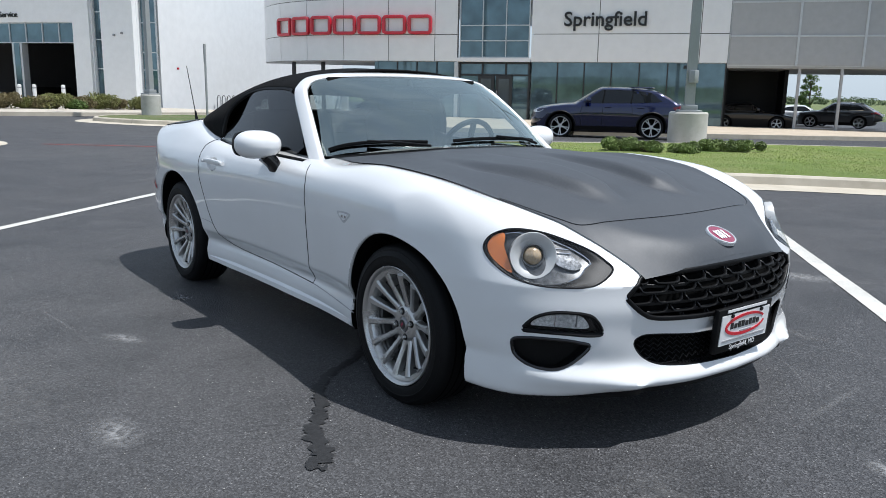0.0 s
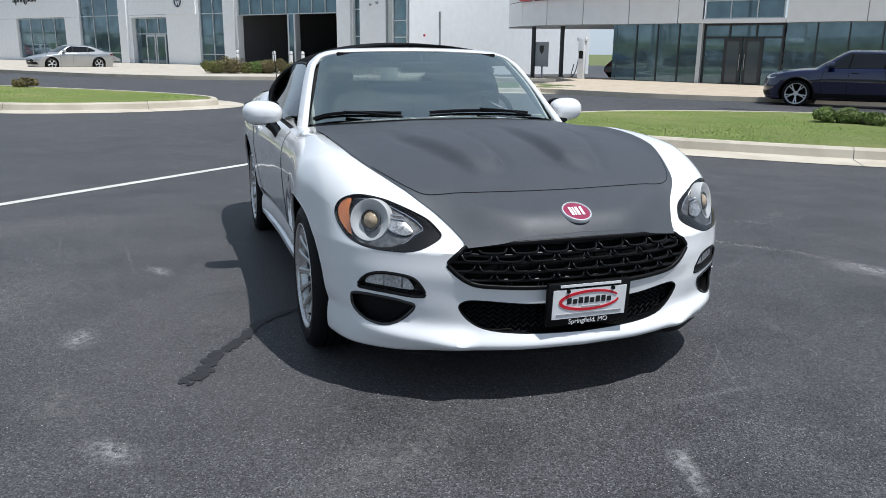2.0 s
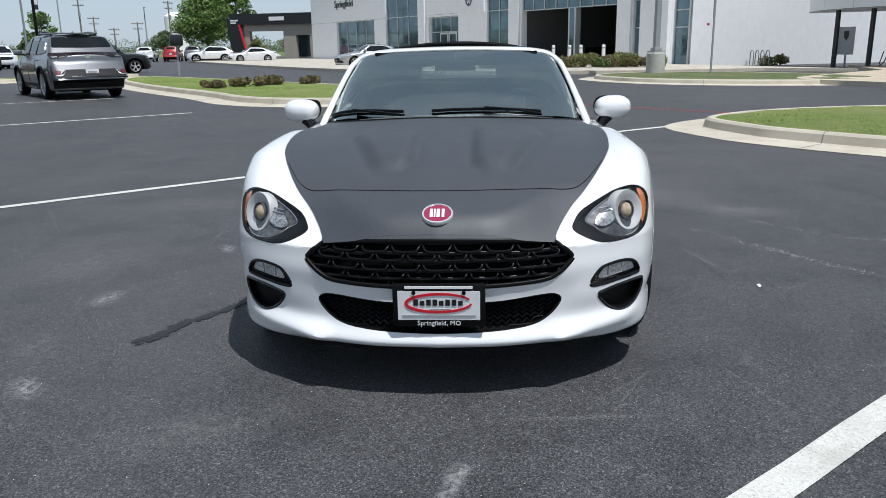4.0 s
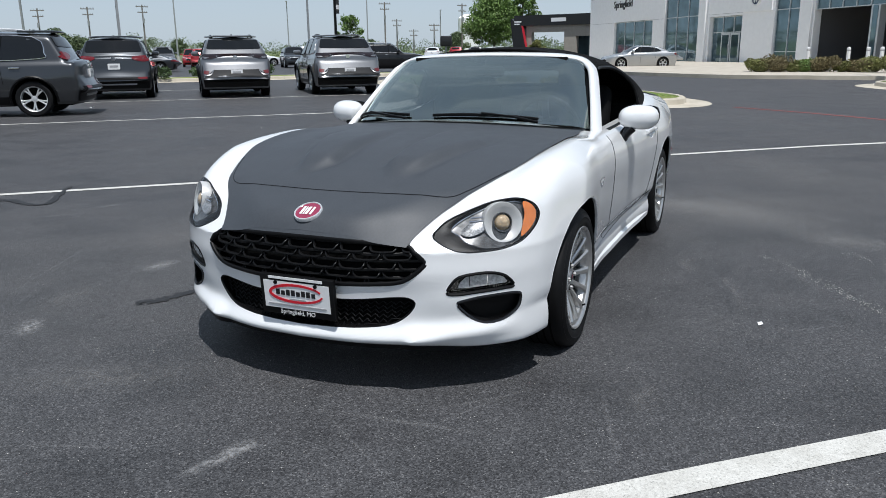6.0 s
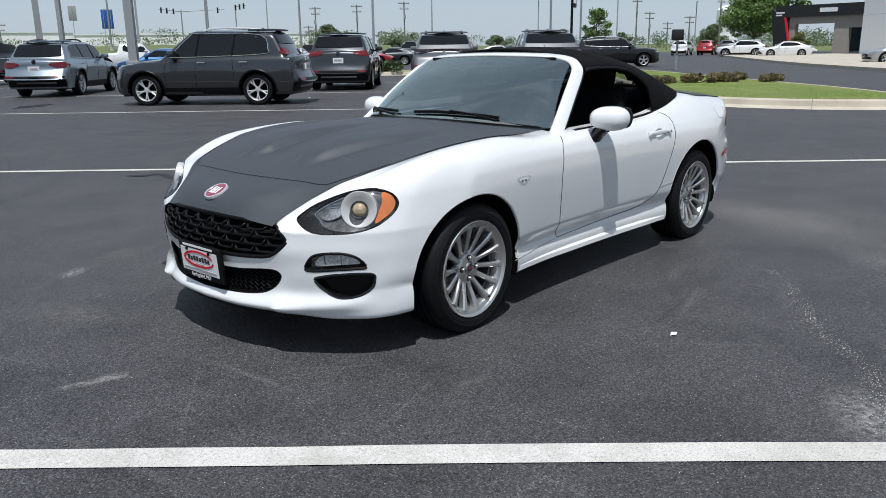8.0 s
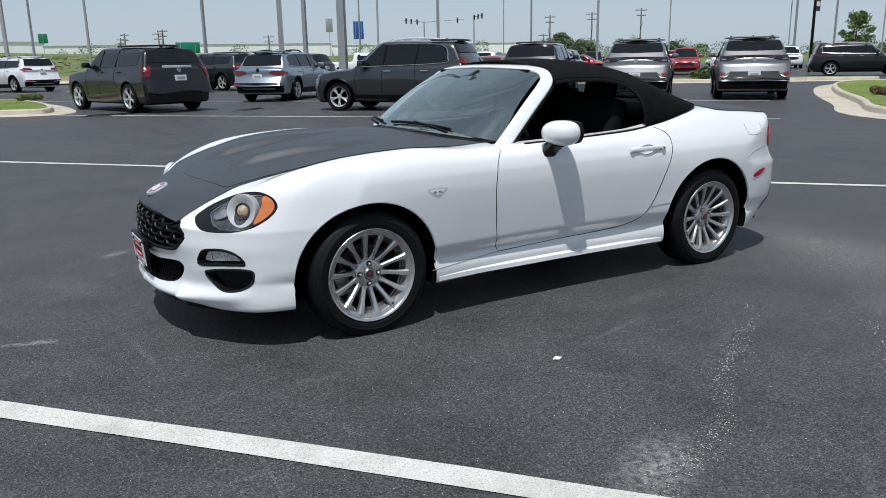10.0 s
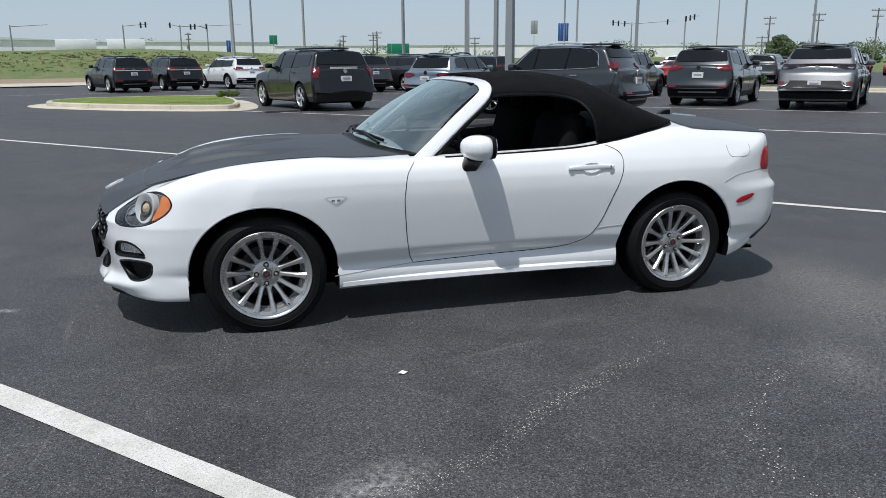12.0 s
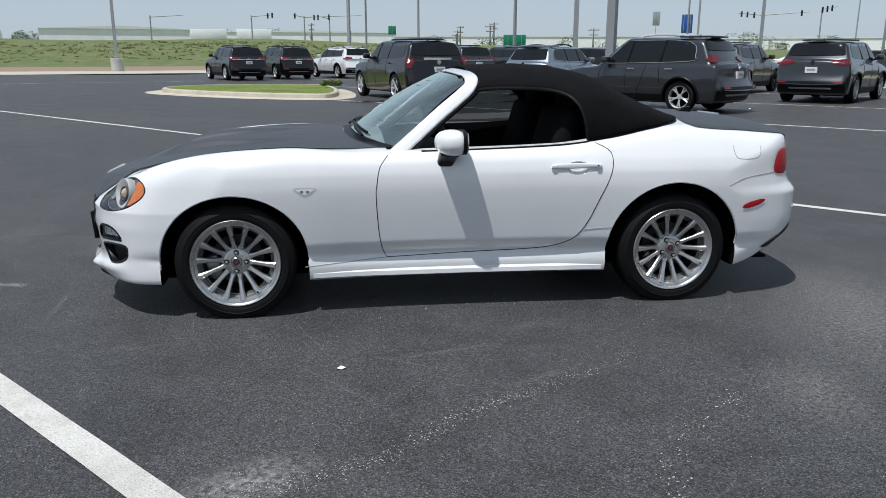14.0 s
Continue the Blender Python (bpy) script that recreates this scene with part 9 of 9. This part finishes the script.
CRACK = [(1.25, 2.62), (0.94, 2.47), (0.72, 2.42), (0.46, 2.28), (0.24, 2.09), (0.0, 1.93), (-0.27, 1.79), (-0.65, 1.55)]
chips("crack_grit", 560, on_crack(CRACK, 0.028), 0.0033, GRIT, "pale grit along a fine crack in the asphalt")
chips("crack_grit", 160, on_crack([(-0.6, 3.1), (-0.35, 2.75), (-0.5, 2.35), (-0.9, 2.0)], 0.03), 0.004, GRIT, "pale grit along a fine crack in the asphalt")
chips("loose_grit", 6500, lambda: (ch_rs.uniform(-5, 5), ch_rs.uniform(-4.5, 4.5)), 0.0027, GRIT, "loose pale grit scattered on the asphalt")
lt = thing("litter", "crumpled scrap of white paper on the asphalt", "litter", Matrix.Translation((0.634, 1.559, 0.001)) @ Matrix.Scale(0.62, 4))
part("paper", ([(-0.03, -0.012, 0), (0.0, -0.02, 0.016), (0.034, -0.008, 0.002), (0.03, 0.016, 0.012), (-0.004, 0.02, 0.004), (-0.032, 0.012, 0.014)], [(0, 1, 5), (1, 4, 5), (1, 2, 4), (2, 3, 4)]), PLATE_WHITE, lt, smooth=0)
lt2 = thing("litter", "small white scrap by the parked SUVs", "litter", Matrix.Translation((-9.6, -13.6, 0.001)))
part("paper", ([(-0.05, -0.03, 0), (0.05, -0.03, 0.03), (0.05, 0.03, 0.0), (-0.05, 0.03, 0.04)], [(0, 1, 2), (0, 2, 3)]), PLATE_WHITE, lt2, smooth=0)


def scuff_mat(name, color, strength, scale):
    """Dusty mark: noise-broken, partly clear."""
    m, t, b = nodes_of(name)
    where = coords(t, "Object")
    n = noise_tex(t, where, scale, 6, 0.75)
    edge = coords(t, "Generated")
    g = t.nodes.new("ShaderNodeTexGradient")
    g.gradient_type = "SPHERICAL"
    mp = t.nodes.new("ShaderNodeMapping")
    mp.inputs["Location"].default_value = (-1, -1, 0)
    mp.inputs["Scale"].default_value = (2, 2, 0)
    t.links.new(edge, mp.inputs["Vector"])
    t.links.new(mp.outputs[0], g.inputs["Vector"])
    r = ramp(t, n, [(0.42, (0, 0, 0)), (0.74, (1, 1, 1))])
    mul = t.nodes.new("ShaderNodeMath")
    mul.operation = "MULTIPLY"
    t.links.new(r.outputs[0], mul.inputs[0])
    t.links.new(g.outputs["Fac"], mul.inputs[1])
    m2 = t.nodes.new("ShaderNodeMath")
    m2.operation = "MULTIPLY"
    m2.inputs[1].default_value = strength
    t.links.new(mul.outputs[0], m2.inputs[0])
    t.links.new(m2.outputs[0], b.inputs["Alpha"])
    b.inputs["Base Color"].default_value = (*color, 1)
    b.inputs["Roughness"].default_value = 0.9
    return m


SCUFF = scuff_mat("pale_scuff", (0.40, 0.40, 0.40), 1.0, 30)
DUST = scuff_mat("faint_dust", (0.20, 0.196, 0.19), 0.5, 16)
GRITTY = scuff_mat("pale_grit_film", (0.27, 0.265, 0.26), 0.85, 45)
STREAK = scuff_mat("pale_streak", (0.30, 0.30, 0.30), 0.5, 60)


def scuff(x, y, az, w, h, material, lift=0.0025):
    n = 6
    v = [(-w / 2 + w * i / n, -h / 2 + h * j / n, 0) for i in range(n + 1) for j in range(n + 1)]
    f = [(i * (n + 1) + j, (i + 1) * (n + 1) + j, (i + 1) * (n + 1) + j + 1, i * (n + 1) + j + 1) for i in range(n) for j in range(n)]
    ob = part("scuff_mark", (v, f), material, at=Matrix.Translation((x, y, gz(x, y) + lift)) @ pose(0, 0, 0, 0, 0, az))
    ob.visible_shadow = False
    return tagged(ob, "pale dusty scuff mark on the asphalt", "stain", "scuff marks", "structure")


k_ = 0
for x, y, az, w, h, mm in ((2.55, 0.06, 161, 0.29, 0.07, SCUFF), (2.46, 0.08, 161, 0.16, 0.10, SCUFF), (-0.32, 1.13, 20, 0.40, 0.16, DUST), (0.93, 2.41, 30, 0.6, 0.3, SCUFF), (-0.46, -3.51, 175, 0.23, 0.06, SCUFF), (1.5, -1.75, 20, 0.6, 0.35, DUST), (0.85, -1.75, 0, 0.30, 0.18, SCUFF), (1.9, -1.55, 40, 0.28, 0.16, SCUFF), (-0.15, -1.45, 30, 0.30, 0.12, SCUFF),
                           (-1.90, 1.38, 60, 1.7, 1.1, GRITTY), (-2.17, 0.86, 80, 1.5, 0.9, GRITTY), (-1.24, 2.02, 70, 0.9, 0.5, GRITTY), (-2.6, 1.4, 60, 1.6, 0.8, DUST), (2.2, -0.75, 120, 0.9, 0.35, DUST), (3.0, -1.2, 70, 1.0, 0.5, DUST), (0.1, -2.2, 20, 1.6, 0.9, DUST), (-1.6, -2.2, 100, 1.4, 0.8, DUST),
                           (-0.2, 1.75, 25, 0.5, 0.06, STREAK), (0.15, 1.42, 15, 0.7, 0.05, STREAK), (-3.2, -3.4, 50, 1.0, 0.08, STREAK), (0.0, -3.6, 140, 0.5, 0.05, STREAK), (2.75, 0.75, 100, 0.9, 0.06, STREAK), (2.1, 0.5, 95, 0.7, 0.04, STREAK), (-4.5, 1.6, 20, 3.2, 1.2, DUST), (1.6, 1.2, 10, 0.3, 0.15, DUST),
                           (0.6, 2.9, 33, 1.2, 0.05, STREAK), (-0.7, -1.0, 30, 0.2, 0.1, SCUFF)):
    scuff(x, y, az, w, h, mm, 0.0022 + 0.0002 * (k_ % 7))
    k_ += 1
mk_rs = np.random.RandomState(21)
for i in range(70):
    scuff(mk_rs.uniform(-4.5, 4.0), mk_rs.uniform(-3.6, 3.9), mk_rs.choice([20, 35, 110, 140, 75]) + mk_rs.normal() * 14, mk_rs.uniform(0.25, 1.3), mk_rs.uniform(0.008, 0.022), STREAK, 0.0034 + 0.0001 * (i % 5))
for x, y, az, w, h in ((-0.9, -18.0, 20, 2.6, 0.7), (-4.0, -17.2, 40, 1.6, 0.5), (1.0, -30.5, 30, 3.0, 0.8), (-1.8, -31.5, 30, 2.4, 0.5)):
    pts = [(w / 2 * math.cos(q) * (1 + 0.25 * math.sin(3 * q + x)), h / 2 * math.sin(q) * (1 + 0.3 * math.cos(5 * q))) for q in np.linspace(0, 2 * math.pi, 28, endpoint=False)]
    ob = part("puddle", ([(a, b, 0) for a, b in pts], [tuple(range(28))]), WET, at=Matrix.Translation((x, y, gz(x, y) + 0.006)) @ pose(0, 0, 0, 0, 0, az))
    tagged(ob, "thin dark damp patch on the asphalt", "puddle", "damp patches", "structure")
